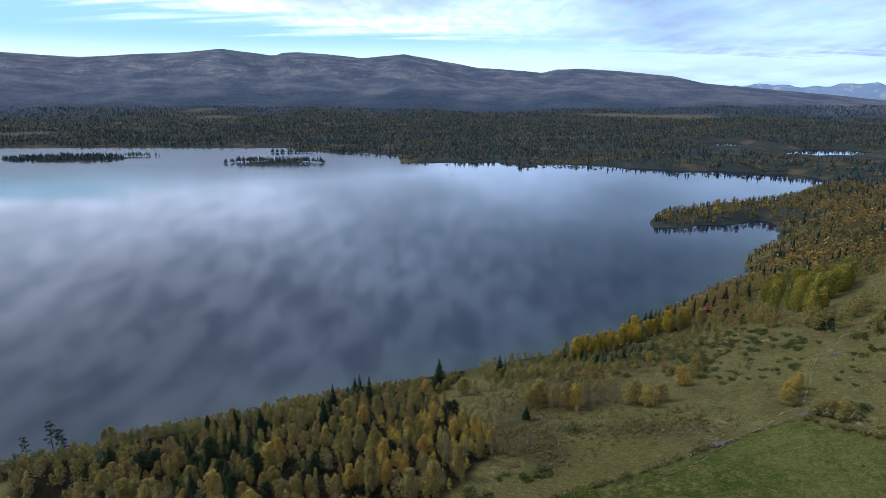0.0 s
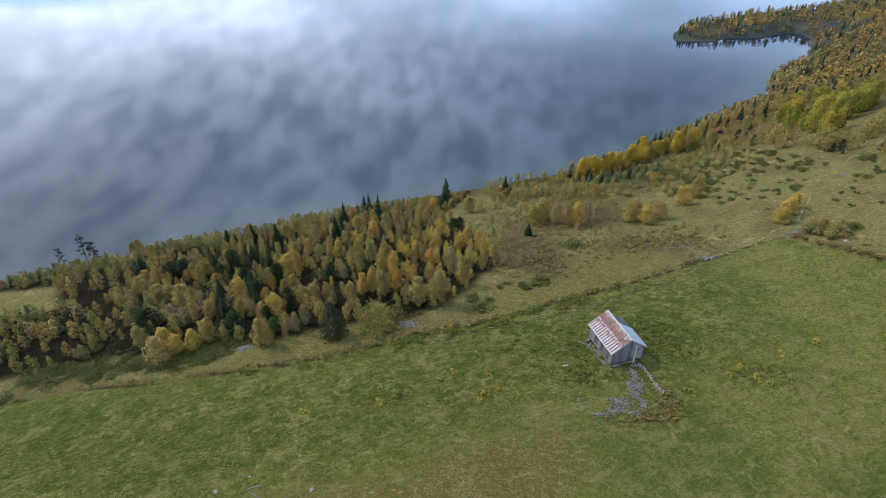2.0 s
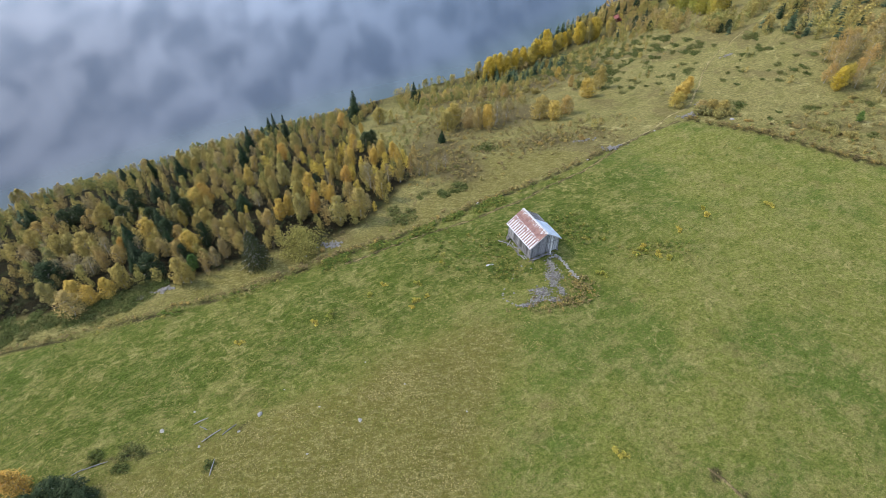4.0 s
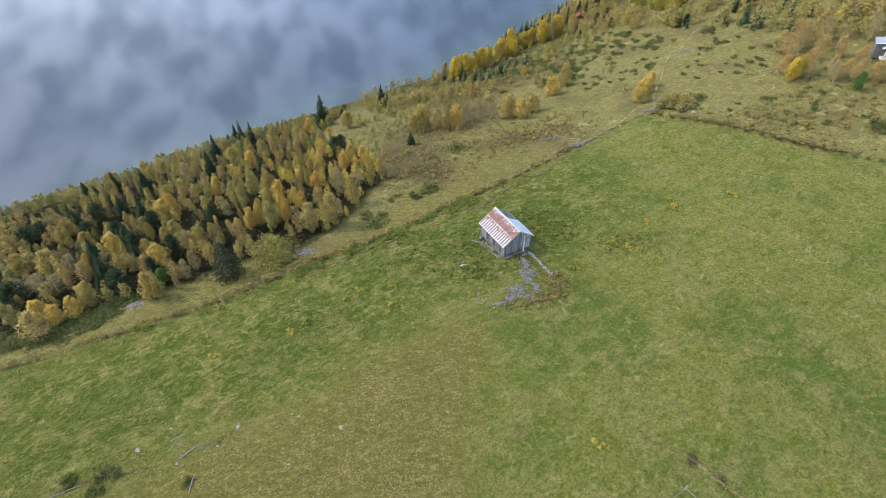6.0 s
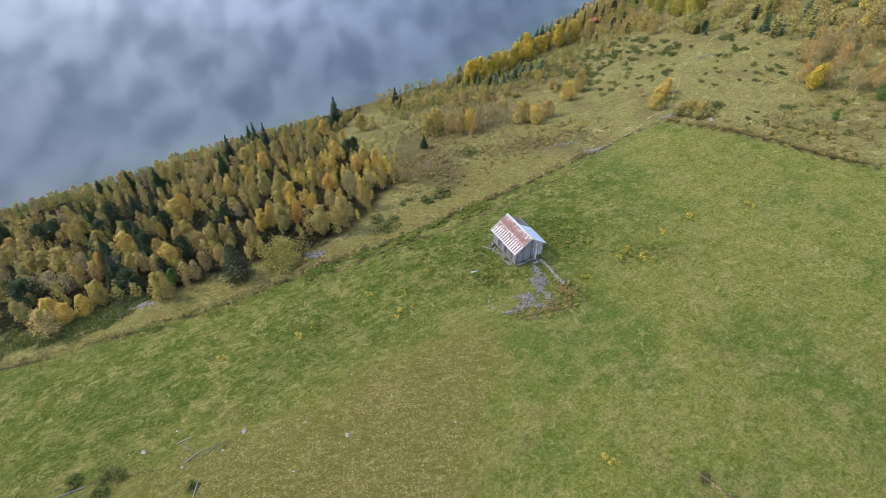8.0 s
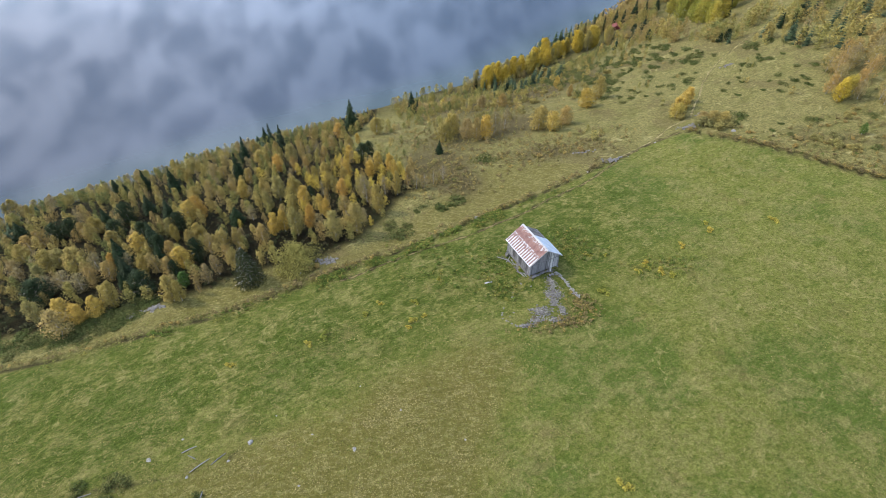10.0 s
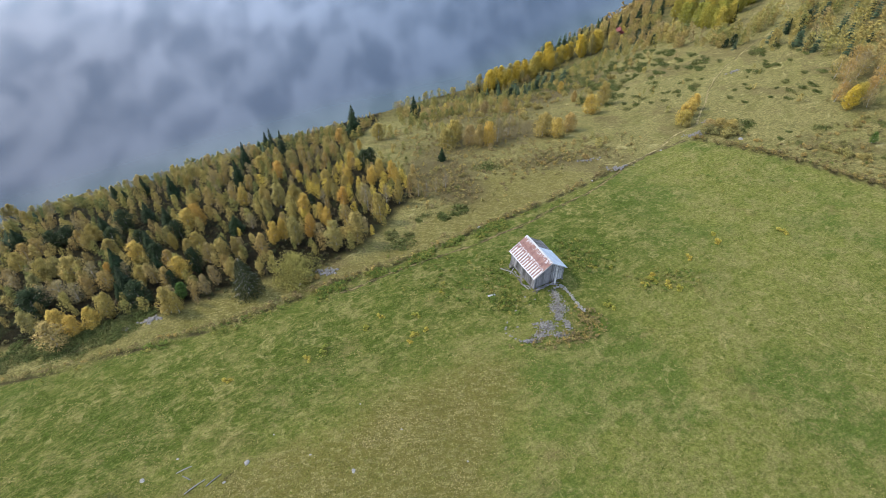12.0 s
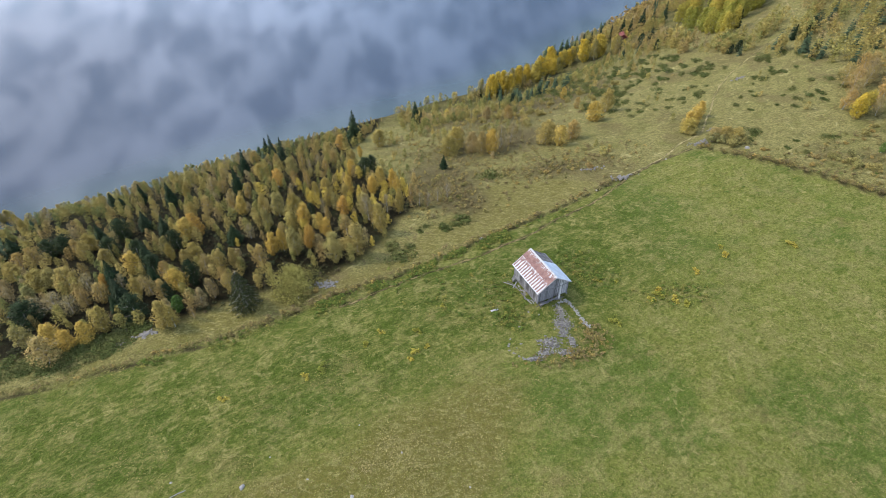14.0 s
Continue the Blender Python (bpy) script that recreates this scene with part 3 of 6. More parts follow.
def graded(lo, hi, first, last, step, widest):
    """Lines that lie close together from first to last and ever wider outside."""
    line = list(np.arange(first, last + step * 0.5, step))
    for sign, end in ((1, hi), (-1, lo)):
        at, gap = (line[-1] if sign > 0 else line[0]), step
        while (end - at) * sign > gap:
            gap = min(gap * 1.05, widest)
            at += sign * gap
            line.append(at) if sign > 0 else line.insert(0, at)
    return np.array(line)


def inside_plan(x, y, corners):
    hit = np.zeros(np.shape(x), bool)
    for (ax, ay), (bx, by) in zip(corners, corners[1:] + corners[:1]):
        if ay != by:
            hit ^= ((ay > y) != (by > y)) & (x < ax + (y - ay) * (bx - ax) / (by - ay))
    return hit


def off_line(x, y, line):
    best = np.full(np.shape(x), 1e9)
    for (ax, ay), (bx, by) in zip(line, line[1:]):
        ex, ey = bx - ax, by - ay
        u = np.clip(((x - ax) * ex + (y - ay) * ey) / (ex * ex + ey * ey), 0, 1)
        best = np.minimum(best, (x - ax - u * ex) ** 2 + (y - ay - u * ey) ** 2)
    return np.sqrt(best)


def soft_plan(x, y, corners, width):
    d = off_line(x, y, corners + corners[:1])
    return np.clip(0.5 + np.where(inside_plan(x, y, corners), d, -d) / width, 0, 1)


MEADOW = [(-160, 24), (-75, 50), (-60, 53.2), (-50, 53.7), (-40.6, 54.4), (-28.2, 55.8), (-20.8, 57.4), (-13.1, 60), (-4.7, 62.9), (2.3, 65.1), (14.2, 70.5), (25.3, 75.6), (37.9, 81.4), (50.2, 87.8), (60.2, 92.4),
          (70.5, 94.3), (75.4, 87.5), (78.3, 83), (81.8, 76.8), (85.2, 69.8), (88, 65.3), (140, 16), (140, -160), (-160, -160)]
WOOD = [(-140, 58), (-66, 58), (-54, 61), (-45, 60.5), (-38, 62), (-34, 61.5), (-28, 62), (-22, 65), (-14, 66.5), (-8, 66.5), (-3, 70), (3, 76), (7, 84),
        (12, 89), (11, 96), (9, 104), (3, 113), (-1, 122), (-2, 135), (2, 150), (10, 190), (-40, 190), (-100, 160), (-150, 120)]
STRAW_STRIP = [(-75, 51), (-50, 54.2), (-40.6, 55), (-28.2, 56.4), (-20.8, 58), (-13.1, 60.6), (-4.7, 63.5), (2.3, 65.7), (14.2, 71), (25.3, 76.2), (37.9, 82), (46, 88), (38, 93), (24, 94), (12, 80), (2, 71), (-8, 65.3), (-20.5, 65.8), (-27.6, 62.5), (-33, 59.2), (-37, 59), (-41, 57.4), (-51, 55.4)]
CLEARING = [(-108, 99), (-90, 98), (-79, 84), (-88, 79.5), (-112, 80)]
TUSSOCKS = [(-60, 22), (-30, 30), (-15.7, 33.7), (-9.9, 35.3), (-5, 36.4), (-2.4, 38.6), (1.6, 39.8), (5.9, 41.6), (12.5, 43.2), (16.5, 42), (17, 38), (14.3, 33.4), (11.9, 29.4), (8, 18), (-5, 5), (-60, 5)]
PATH_LINE = [(50.2, 87.8), (60.2, 92.4), (68, 97.8), (73.7, 100.2), (81, 109.4), (89, 120.1), (97.1, 128.2), (103.5, 132.6), (112.1, 138.8), (119, 142.2), (126.6, 147.5), (134.2, 157.2), (150, 185)]
LUSH = [(-90, 45), (-60, 51), (-38, 53), (-20, 56.5), (-1.5, 62.5), (19, 70), (31, 77), (46, 83), (50, 73), (43, 58), (33, 50), (29, 44), (20, 49), (10, 46), (2, 42), (-6, 38), (-16, 35), (-30, 30), (-60, 22), (-90, 20)]
TRACK = [(68.9, 94.8), (58.5, 91.4), (53.1, 88.3), (49.1, 85.5), (44.9, 82.3), (40.3, 79.4), (36.5, 77.7), (31.4, 75.1), (26.3, 71.8), (18, 68.4), (6, 64.2), (-5, 60)]
DITCH = [(-90, 46), (-60, 53.2), (-50, 53.7), (-40.6, 54.4), (-28.2, 55.8), (-20.8, 57.4), (-13.1, 60), (-4.7, 62.9), (2.3, 65.1), (14.2, 70.5), (25.3, 75.6), (37.9, 81.4), (50.2, 87.8)]
UPPER_DITCH = [(70.5, 94.5), (75.4, 87.5), (78.3, 83), (81.8, 76.8), (85.2, 69.8), (87.9, 65.5), (96, 56), (110, 44)]
RUT = [(29.3, 18.1), (30.3, 16.8), (30.9, 15), (31.8, 13), (33, 10.5)]
OLD_FENCE = [(-34, 30), (-30, 31), (-24, 31.2), (-19.6, 31.4), (-17.2, 31.6), (-15.2, 33)]


def open_ground(x, y):
    """Pale treeless bogs and fields in the far forest, by bearing and distance."""
    r, b = np.hypot(x, y), np.degrees(np.arctan2(x, y))
    v = np.zeros(x.shape)
    for bearing, wide, off, deep, full in ((19.9, 6.4, 2440, 75, 0.9), (-21.2, 2.6, 2345, 45, 0.8), (-23, 1.3, 2600, 40, 0.8), (10, 12, 1440, 26, 0.55), (-37, 3, 1950, 50, 0.6), (24, 5, 1720, 22, 0.45)):
        v = np.maximum(v, full * smooth_step(1.15, 0.75, np.hypot((b - bearing) / wide, (r - off - wavy(x, y, 90, 23) * 12) / deep)))
    return v


def build_ground():
    xs, ys = graded(-4900, 4900, -70, 122, 1.35, 60), graded(-3000, 4900, 8, 165, 1.35, 60)
    gx, gy = np.meshgrid(xs, ys)
    x, y = gx.ravel(), gy.ravel()
    z = land(x, y)
    near = np.hypot(x - 20, y - 80) < 300
    groove = np.zeros(len(x))
    groove[near] = -0.3 * np.exp(-(off_line(x[near], y[near], DITCH) / 1.1) ** 2) - 0.3 * np.exp(-(off_line(x[near], y[near], UPPER_DITCH) / 1.0) ** 2)
    z = z + groove
    nx, ny = len(xs), len(ys)
    i = (np.arange(ny - 1)[:, None] * nx + np.arange(nx - 1)[None]).ravel()
    me = mesh_from("ground", np.stack([x, y, z], 1), np.stack([i, i + 1, i + nx + 1, i + nx], 1), GROUND, True)
    r = np.hypot(x, y)
    d = shore_distance(x, y)
    field = {
        "mown": soft_plan(x, y, MEADOW, 3.0),
        "lush": soft_plan(x, y, LUSH, 9.0) * 0.95,
        "tussock": np.maximum(soft_plan(x, y, TUSSOCKS, 6.0) * (0.62 + 0.16 * smooth_step(-28, -8, x)), soft_plan(x, y, STRAW_STRIP, 3.0) * 0.62),
        # spread of the forest floor colour with the painted tree shade
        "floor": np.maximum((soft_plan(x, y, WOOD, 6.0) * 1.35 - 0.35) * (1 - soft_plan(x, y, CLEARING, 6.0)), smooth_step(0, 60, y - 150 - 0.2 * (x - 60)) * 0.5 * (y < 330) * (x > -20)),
        "brown": np.exp(-((x - 40) / 9) ** 2 - ((y - 97) / 5) ** 2) * 0.75 + np.exp(-((x - 19) / 6) ** 2 - ((y - 88) / 7) ** 2) * 0.8 + np.exp(-((x - 40) / 25) ** 2 - ((y - 150) / 22) ** 2) * 0.8 + np.exp(-((x - 16) / 8) ** 2 - ((y - 101) / 10) ** 2) * 0.95 + np.exp(-((x - 32) / 18) ** 2 - ((y - 118) / 10) ** 2) * 0.9 + np.exp(-((x - 66) / 20) ** 2 - ((y - 158) / 12) ** 2) * 0.8,
        "bog": smooth_step(330, 520, r),
        # where the moor and slope colours with painted haze take over
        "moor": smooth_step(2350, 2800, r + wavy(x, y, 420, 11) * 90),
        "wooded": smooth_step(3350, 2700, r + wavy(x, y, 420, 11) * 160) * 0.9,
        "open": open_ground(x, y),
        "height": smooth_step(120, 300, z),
        "snow": smooth_step(4480, 4600, r) * smooth_step(22, 25, np.degrees(np.arctan2(x, y))),
        "worn": np.maximum.reduce([0.55 * np.exp(-(off_line(x, y, PATH_LINE) / 0.6) ** 2), 0.75 * np.exp(-(off_line(x, y, TRACK) / 0.55) ** 2), 0.75 * np.exp(-(off_line(x, y, DITCH) / 0.6) ** 2),
                                   0.75 * np.exp(-(off_line(x, y, UPPER_DITCH) / 0.8) ** 2), np.exp(-(off_line(x, y, RUT) / 0.4) ** 2), 0.6 * np.exp(-(off_line(x, y, OLD_FENCE) / 0.7) ** 2)]),
        "bank": smooth_step(2.5, 0.5, np.abs(d)) * smooth_step(420, 250, r),
    }
    for name, v in field.items():
        me.attributes.new(name, "FLOAT", "POINT").data.foreach_set("value", v.astype(np.float32))
    return tagged(new("ground", me), "hillside meadow, forest floor, bog and moor", "ground", kind="structure")


ground = build_ground()


def build_water():
    xs, ys = graded(-2600, 1200, -150, 200, 6, 60), graded(-500, 1800, 100, 350, 6, 60)
    gx, gy = np.meshgrid(xs, ys)
    x, y = gx.ravel(), gy.ravel()
    nx, ny = len(xs), len(ys)
    i = (np.arange(ny - 1)[:, None] * nx + np.arange(nx - 1)[None]).ravel()
    me = mesh_from("lake", np.stack([x, y, x * 0], 1), np.stack([i, i + 1, i + nx + 1, i + nx], 1), WATER, True)
    shallow = smooth_step(-26, -1, shore_distance(x, y)) * (y < 420)
    me.attributes.new("shallow", "FLOAT", "POINT").data.foreach_set("value", shallow.astype(np.float32))
    breeze = smooth_step(560, 900, y) * smooth_step(60, -260, x)
    me.attributes.new("breeze", "FLOAT", "POINT").data.foreach_set("value", breeze.astype(np.float32))
    return tagged(new("water", me), "calm grey-blue lake mirroring the clouds", "lake", kind="structure")


water = build_water()


def build_path(name, label, line, width, material, seed, lift, gaps=0.0):
    """A trodden line: a ribbon of bare earth with ragged edges, laid on the turf."""
    rng = np.random.default_rng(seed)
    pts = []
    for (ax, ay), (bx, by) in zip(line, line[1:]):
        n = max(2, int(math.hypot(bx - ax, by - ay) / 0.45))
        pts += [(ax + (bx - ax) * k / n, ay + (by - ay) * k / n) for k in range(n)]
    pts = np.array(pts)
    for _ in range(6):
        pts[1:-1] = (pts[:-2] + pts[1:-1] * 2 + pts[2:]) / 4
    t = np.gradient(pts, axis=0)
    t /= np.linalg.norm(t, axis=1)[:, None]
    side = np.stack([-t[:, 1], t[:, 0]], 1)
    pts = pts + side * (np.convolve(rng.normal(0, 1, len(pts) + 8), np.ones(9) / 9, "valid") * 0.35)[:, None]
    rows = []
    for u in (-1.0, -0.4, 0.4, 1.0):
        ragged = width * 0.5 * (1 + rng.normal(0, 0.35, len(pts)) * (abs(u) > 0.5)) * (1 - gaps * (wavy(pts[:, 0], pts[:, 1], 5, seed) < -0.2))
        q = pts + side * (u * ragged)[:, None]
        rows.append(np.concatenate([q, (land(q[:, 0], q[:, 1]) + lift - 0.06 * (abs(u) > 0.5))[:, None]], 1))
    v = np.stack(rows, 1).reshape(-1, 3)
    i = (np.arange(len(pts) - 1)[:, None] * 4 + np.arange(3)[None]).ravel()
    me = mesh_from(name, v, np.stack([i, i + 1, i + 5, i + 4], 1), material, True)
    return tagged(new(name, me), label, "path", kind="structure")


build_path("footpath", "narrow trodden path over the dry pasture", PATH_LINE, 0.36, PATH_EARTH, 3, 0.07, 0.6)
build_path("wheel_track", "worn line through the grass towards the barn", TRACK, 0.34, DITCH_EARTH, 4, 0.07, 0.6)
build_path("rut", "dark muddy rut in the meadow", RUT, 0.3, DITCH_EARTH, 6, 0.07)

# ---- trees, bushes ----


def part(name, mesh, parent, label="", m=None):
    ob = new(name, mesh)
    ob.parent = parent
    if m:
        ob.matrix_basis = m
    return tagged(ob, label)


def ground_at(x, y):
    return float(land(np.array([float(x)]), np.array([float(y)]))[0])


def tube(points, radii, sides):
    """Rings round a line of points: corners and quads of a limb."""
    verts, faces = [], []
    for k, (p, r) in enumerate(zip(points, radii)):
        a = Vector(points[min(k + 1, len(points) - 1)]) - Vector(points[max(k - 1, 0)])
        q = a.to_track_quat("Z", "Y")
        for j in range(sides):
            t = 6.2832 * j / sides
            verts.append(tuple(Vector(p) + q @ Vector((math.cos(t) * r, math.sin(t) * r, 0))))
    for k in range(len(points) - 1):
        for j in range(sides):
            a, b = k * sides + j, k * sides + (j + 1) % sides
            faces.append((a, b, b + sides, a + sides))
    return verts, faces


def merge(pieces):
    verts, faces = [], []
    for v, f in pieces:
        n = len(verts)
        verts += list(v)
        faces += [tuple(i + n for i in face) for face in f]
    return verts, faces


def leaf_sprays(rng, centres, normals, size, slim=0.62, loose=0.5):
    """One small three-cornered leaf spray at each centre."""
    n = len(centres)
    nrm = normals + rng.normal(0, loose, (n, 3))
    nrm /= np.linalg.norm(nrm, axis=1)[:, None] + 1e-9
    a = np.cross(nrm, rng.normal(0, 1, (n, 3)))
    a /= np.linalg.norm(a, axis=1)[:, None] + 1e-9
    b = np.cross(nrm, a)
    s = size * rng.uniform(0.55, 1.35, (n, 1))
    tri = np.stack([centres - a * s, centres + (a * 0.5 + b * slim * 1.3) * s, centres + (a * 0.6 - b * slim * 1.3) * s], 1)
    return tri.reshape(-1, 3), np.arange(3 * n).reshape(n, 3)


def crown_points(rng, shapes, n):
    """Points in clumps: each shape is a centre and three radii; most lie near the skin."""
    which = rng.integers(0, len(shapes), n)
    d = rng.normal(0, 1, (n, 3))
    d /= np.linalg.norm(d, axis=1)[:, None]
    r = rng.uniform(0.25, 1, (n, 1)) ** 0.4 * rng.uniform(0.85, 1.12, (n, 1))
    c = np.array([s[:3] for s in shapes])[which]
    e = np.array([s[3:] for s in shapes])[which]
    return c + d * r * e, d


def birch_meshes(seed, leaf, height=7.0, spread=1.5, leaves=950, size=0.2, low=0.1, stems=1):
    """A birch: a thin stem with rising limbs, and an egg-shaped crown made of clumps of leaf sprays."""
    rng = np.random.default_rng(seed)
    limbs, shapes = [], []
    lean = rng.normal(0, 0.045 * height, 2)
    axis = lambda u: Vector((lean[0] * u * u, lean[1] * u * u, height * 0.93 * u))
    limbs.append(tube([tuple(axis(u) - Vector((0, 0, 0.4 * (u == 0)))) for u in (0, 0.2, 0.45, 0.7, 1.0)], [0.11, 0.085, 0.06, 0.035, 0.01], 5))
    for k in range(17):
        u = low + (0.97 - low) * (k + rng.uniform(0, 1)) / 17
        a = k * 2.4 + rng.uniform(-0.5, 0.5)
        w = (u - low) / (1 - low)
        full = spread * min(1.0, 0.55 + 1.8 * w) * max(0.16, 1 - w ** 2.8) ** 0.75 * rng.uniform(0.75, 1.15)
        root = axis(max(0.03, u - 0.08))
        tip = axis(u) + Vector((math.cos(a) * full, math.sin(a) * full, full * 0.25))
        limbs.append(tube([tuple(root), tuple(tip)], [0.028, 0.006], 3))
        q = axis(u).lerp(tip, 0.52)
        e = full * 0.52 + 0.025 * height
        shapes.append((q.x, q.y, q.z, e, e, e * 0.9 + 0.03 * height))
    centres, nrm = crown_points(rng, shapes, leaves)
    centres[:, 2] = np.maximum(centres[:, 2], 0.025 * height)
    v, f = leaf_sprays(rng, centres, nrm + np.array([0, 0, 0.5]), size)
    tv, tf = merge(limbs)
    return mesh_from("trunk", tv, tf, BIRCH_BARK, True), mesh_from("crown", v, f, leaf)


def spruce_meshes(seed, needle, height=10.0, spread=1.7, tiers=20, ragged=0.2):
    rng = np.random.default_rng(seed)
    trunk = tube([(0, 0, -0.4), (0, 0, height * 0.5), (0.04, 0, height)], [0.17, 0.1, 0.012], 6)
    v, f = [], []
    for k in range(tiers):
        u = (k + rng.uniform(0, 0.7)) / tiers
        z = height * (0.06 + 0.93 * u)
        reach = spread * (1 - u) ** 0.85 * rng.uniform(0.85, 1.1) + 0.1
        count = int(9 + 6 * (1 - u))
        for j in range(count):
            a = 6.283 * (j + rng.uniform(-0.35, 0.35)) / count
            r = reach * rng.uniform(1 - ragged * 1.6, 1 + ragged)
            droop, width = r * rng.uniform(0.2, 0.42), r * rng.uniform(0.13, 0.2) + 0.04
            c, s = math.cos(a), math.sin(a)
            for along, side, down in ((0.05, 0, 0), (0.5, 1, 0.35), (0.55, 0, 0.22), (0.5, -1, 0.35), (0.85, 0.55, 0.85), (1, 0, 0.8), (0.85, -0.55, 0.85)):
                v.append((c * r * along - s * side * width, s * r * along + c * side * width, z - droop * down + rng.normal(0, 0.025)))
            n = len(v) - 7
            f += [(n, n + 1, n + 2, n + 2), (n, n + 2, n + 3, n + 3), (n + 1, n + 4, n + 5, n + 2), (n + 2, n + 5, n + 6, n + 3)]
    tri = [g[:3] if g[2] == g[3] else None for g in f]
    faces = []
    for g, t in zip(f, tri):
        faces += [t] if t else [(g[0], g[1], g[2]), (g[0], g[2], g[3])]
    extra = rng.uniform(0, 1, 320)
    ang = rng.uniform(0, 6.283, 320)
    rr = spread * (1 - extra) ** 0.85 * rng.uniform(0.5, 1.02, 320) + 0.05
    pts = np.stack([np.cos(ang) * rr, np.sin(ang) * rr, height * (0.05 + 0.94 * extra) - rr * 0.2], 1)
    lv, lf = leaf_sprays(rng, pts, np.stack([np.cos(ang), np.sin(ang), ang * 0 + 0.6], 1), 0.2, 0.4)
    n = len(v)
    v = v + [tuple(p) for p in lv]
    faces += [tuple(q) for q in lf + n]
    tv, tf = trunk
    return mesh_from("trunk", tv, tf, DARK_BARK, True), mesh_from("crown", v, faces, needle)


def shaggy_spruce_meshes(seed, needle, height=6.6, spread=2.5):
    """A broad spruce: bare-looking grey boughs hung with fine drooping twigs."""
    rng = np.random.default_rng(seed)
    limbs = [tube([(0, 0, -0.4), (0, 0, height * 0.5), (0.05, 0, height)], [0.2, 0.12, 0.015], 6)]
    centres, out = [], []
    for k in range(95):
        u = (k + rng.uniform(0, 1)) / 95
        a, r = k * 2.4, spread * (1 - u) ** 0.7 * rng.uniform(0.7, 1.1) + 0.1
        z, c, s = height * (0.05 + 0.93 * u), math.cos(a), math.sin(a)
        tip, mid = (c * r, s * r, z - 0.22 * r), (c * r * 0.55, s * r * 0.55, z - 0.02 * r)
        limbs.append(tube([(0, 0, z), mid, tip], [0.03, 0.02, 0.006], 3))
        n = int(22 + 60 * r / spread)
        along = rng.uniform(0.25, 1.05, n) ** 0.7
        side = rng.normal(0, 0.13, n) * (0.4 + r)
        drop = rng.uniform(0, 0.5, n) * along
        centres.append(np.stack([c * r * along - s * side, s * r * along + c * side, z - 0.22 * r * along ** 2 - drop], 1))
        out.append(np.stack([c + rng.normal(0, 0.5, n), s + rng.normal(0, 0.5, n), rng.uniform(0, 0.7, n)], 1))
    v, f = leaf_sprays(rng, np.concatenate(centres), np.concatenate(out), 0.15, 0.34)
    tv, tf = merge(limbs)
    return mesh_from("trunk", tv, tf, BIRCH_BARK, True), mesh_from("crown", v, f, needle)


def pine_meshes(seed, height=9.0):
    rng = np.random.default_rng(seed)
    limbs = [tube([(0, 0, -0.4), (0.15, 0, height * 0.5), (0.05, 0.1, height * 0.95)], [0.16, 0.11, 0.03], 6)]
    shapes = []
    for k in range(13):
        u = 0.36 + 0.6 * k / 12
        a, r = k * 2.4 + rng.uniform(-0.4, 0.4), 1.9 * (1.06 - u) ** 0.5 * rng.uniform(0.7, 1.1)
        root, tip = (0.1, 0, height * u), (math.cos(a) * r, math.sin(a) * r, height * u + 0.25 * r)
        limbs.append(tube([root, tip], [0.045, 0.015], 4))
        shapes.append((tip[0] * 0.85, tip[1] * 0.85, tip[2] + 0.05, 0.62, 0.62, 0.34))
    c, n = crown_points(rng, shapes, 700)
    v, f = leaf_sprays(rng, c, n, 0.17, 0.45)
    tv, tf = merge(limbs)
    return mesh_from("trunk", tv, tf, DARK_BARK, True), mesh_from("crown", v, f, NEEDLE)


def bush_meshes(seed, leaf, width=1.4, height=0.7, leaves=320, size=0.12, lobes=7, slim=0.5):
    rng = np.random.default_rng(seed)
    shapes, twigs = [], []
    for k in range(lobes):
        a, r = rng.uniform(0, 6.283), width * rng.uniform(0, 0.62) ** 0.7
        hh = height * rng.uniform(0.55, 1.0) * (1 - 0.35 * r / width)
        q = (math.cos(a) * r, math.sin(a) * r, hh * 0.55)
        shapes.append((*q, width * rng.uniform(0.28, 0.45), width * rng.uniform(0.28, 0.45), hh * 0.5))
        twigs.append(tube([(q[0] * 0.3, q[1] * 0.3, -0.15), q], [0.03, 0.008], 3))
    c, n = crown_points(rng, shapes, leaves)
    c[:, 2] = np.maximum(c[:, 2], -0.03)
    v, f = leaf_sprays(rng, c, n + np.array([0, 0, 0.4]), size, slim)
    tv, tf = merge(twigs)
    return mesh_from("stems", tv, tf, DARK_BARK), mesh_from("foliage", v, f, leaf)


def plant_kind(name, meshes, label, category, group, part_names=("trunk", "crown")):
    """A first plant of its kind, kept aside as the pattern for its copies."""
    root = tagged(new(name), label, category, group)
    root.empty_display_size = 0.3
    for part_name, me in zip(part_names, meshes):
        part(part_name, me, root)
    return {"root": root, "used": False}


def set_plant(kind, x, y, size, rng, tilt=3.0, tall=1.0, sink=0.0):
    m = pose(x, y, ground_at(x, y) - sink, rng.uniform(-tilt, tilt), rng.uniform(-tilt, tilt), rng.uniform(0, 360)) @ Matrix.Diagonal((size, size, size * tall, 1))
    if kind["used"]:
        ob = copy_thing(kind["root"], Matrix.Identity(4))
        ob.matrix_basis = m
        return ob
    kind["used"] = True
    kind["root"].matrix_basis = m
    return kind["root"]


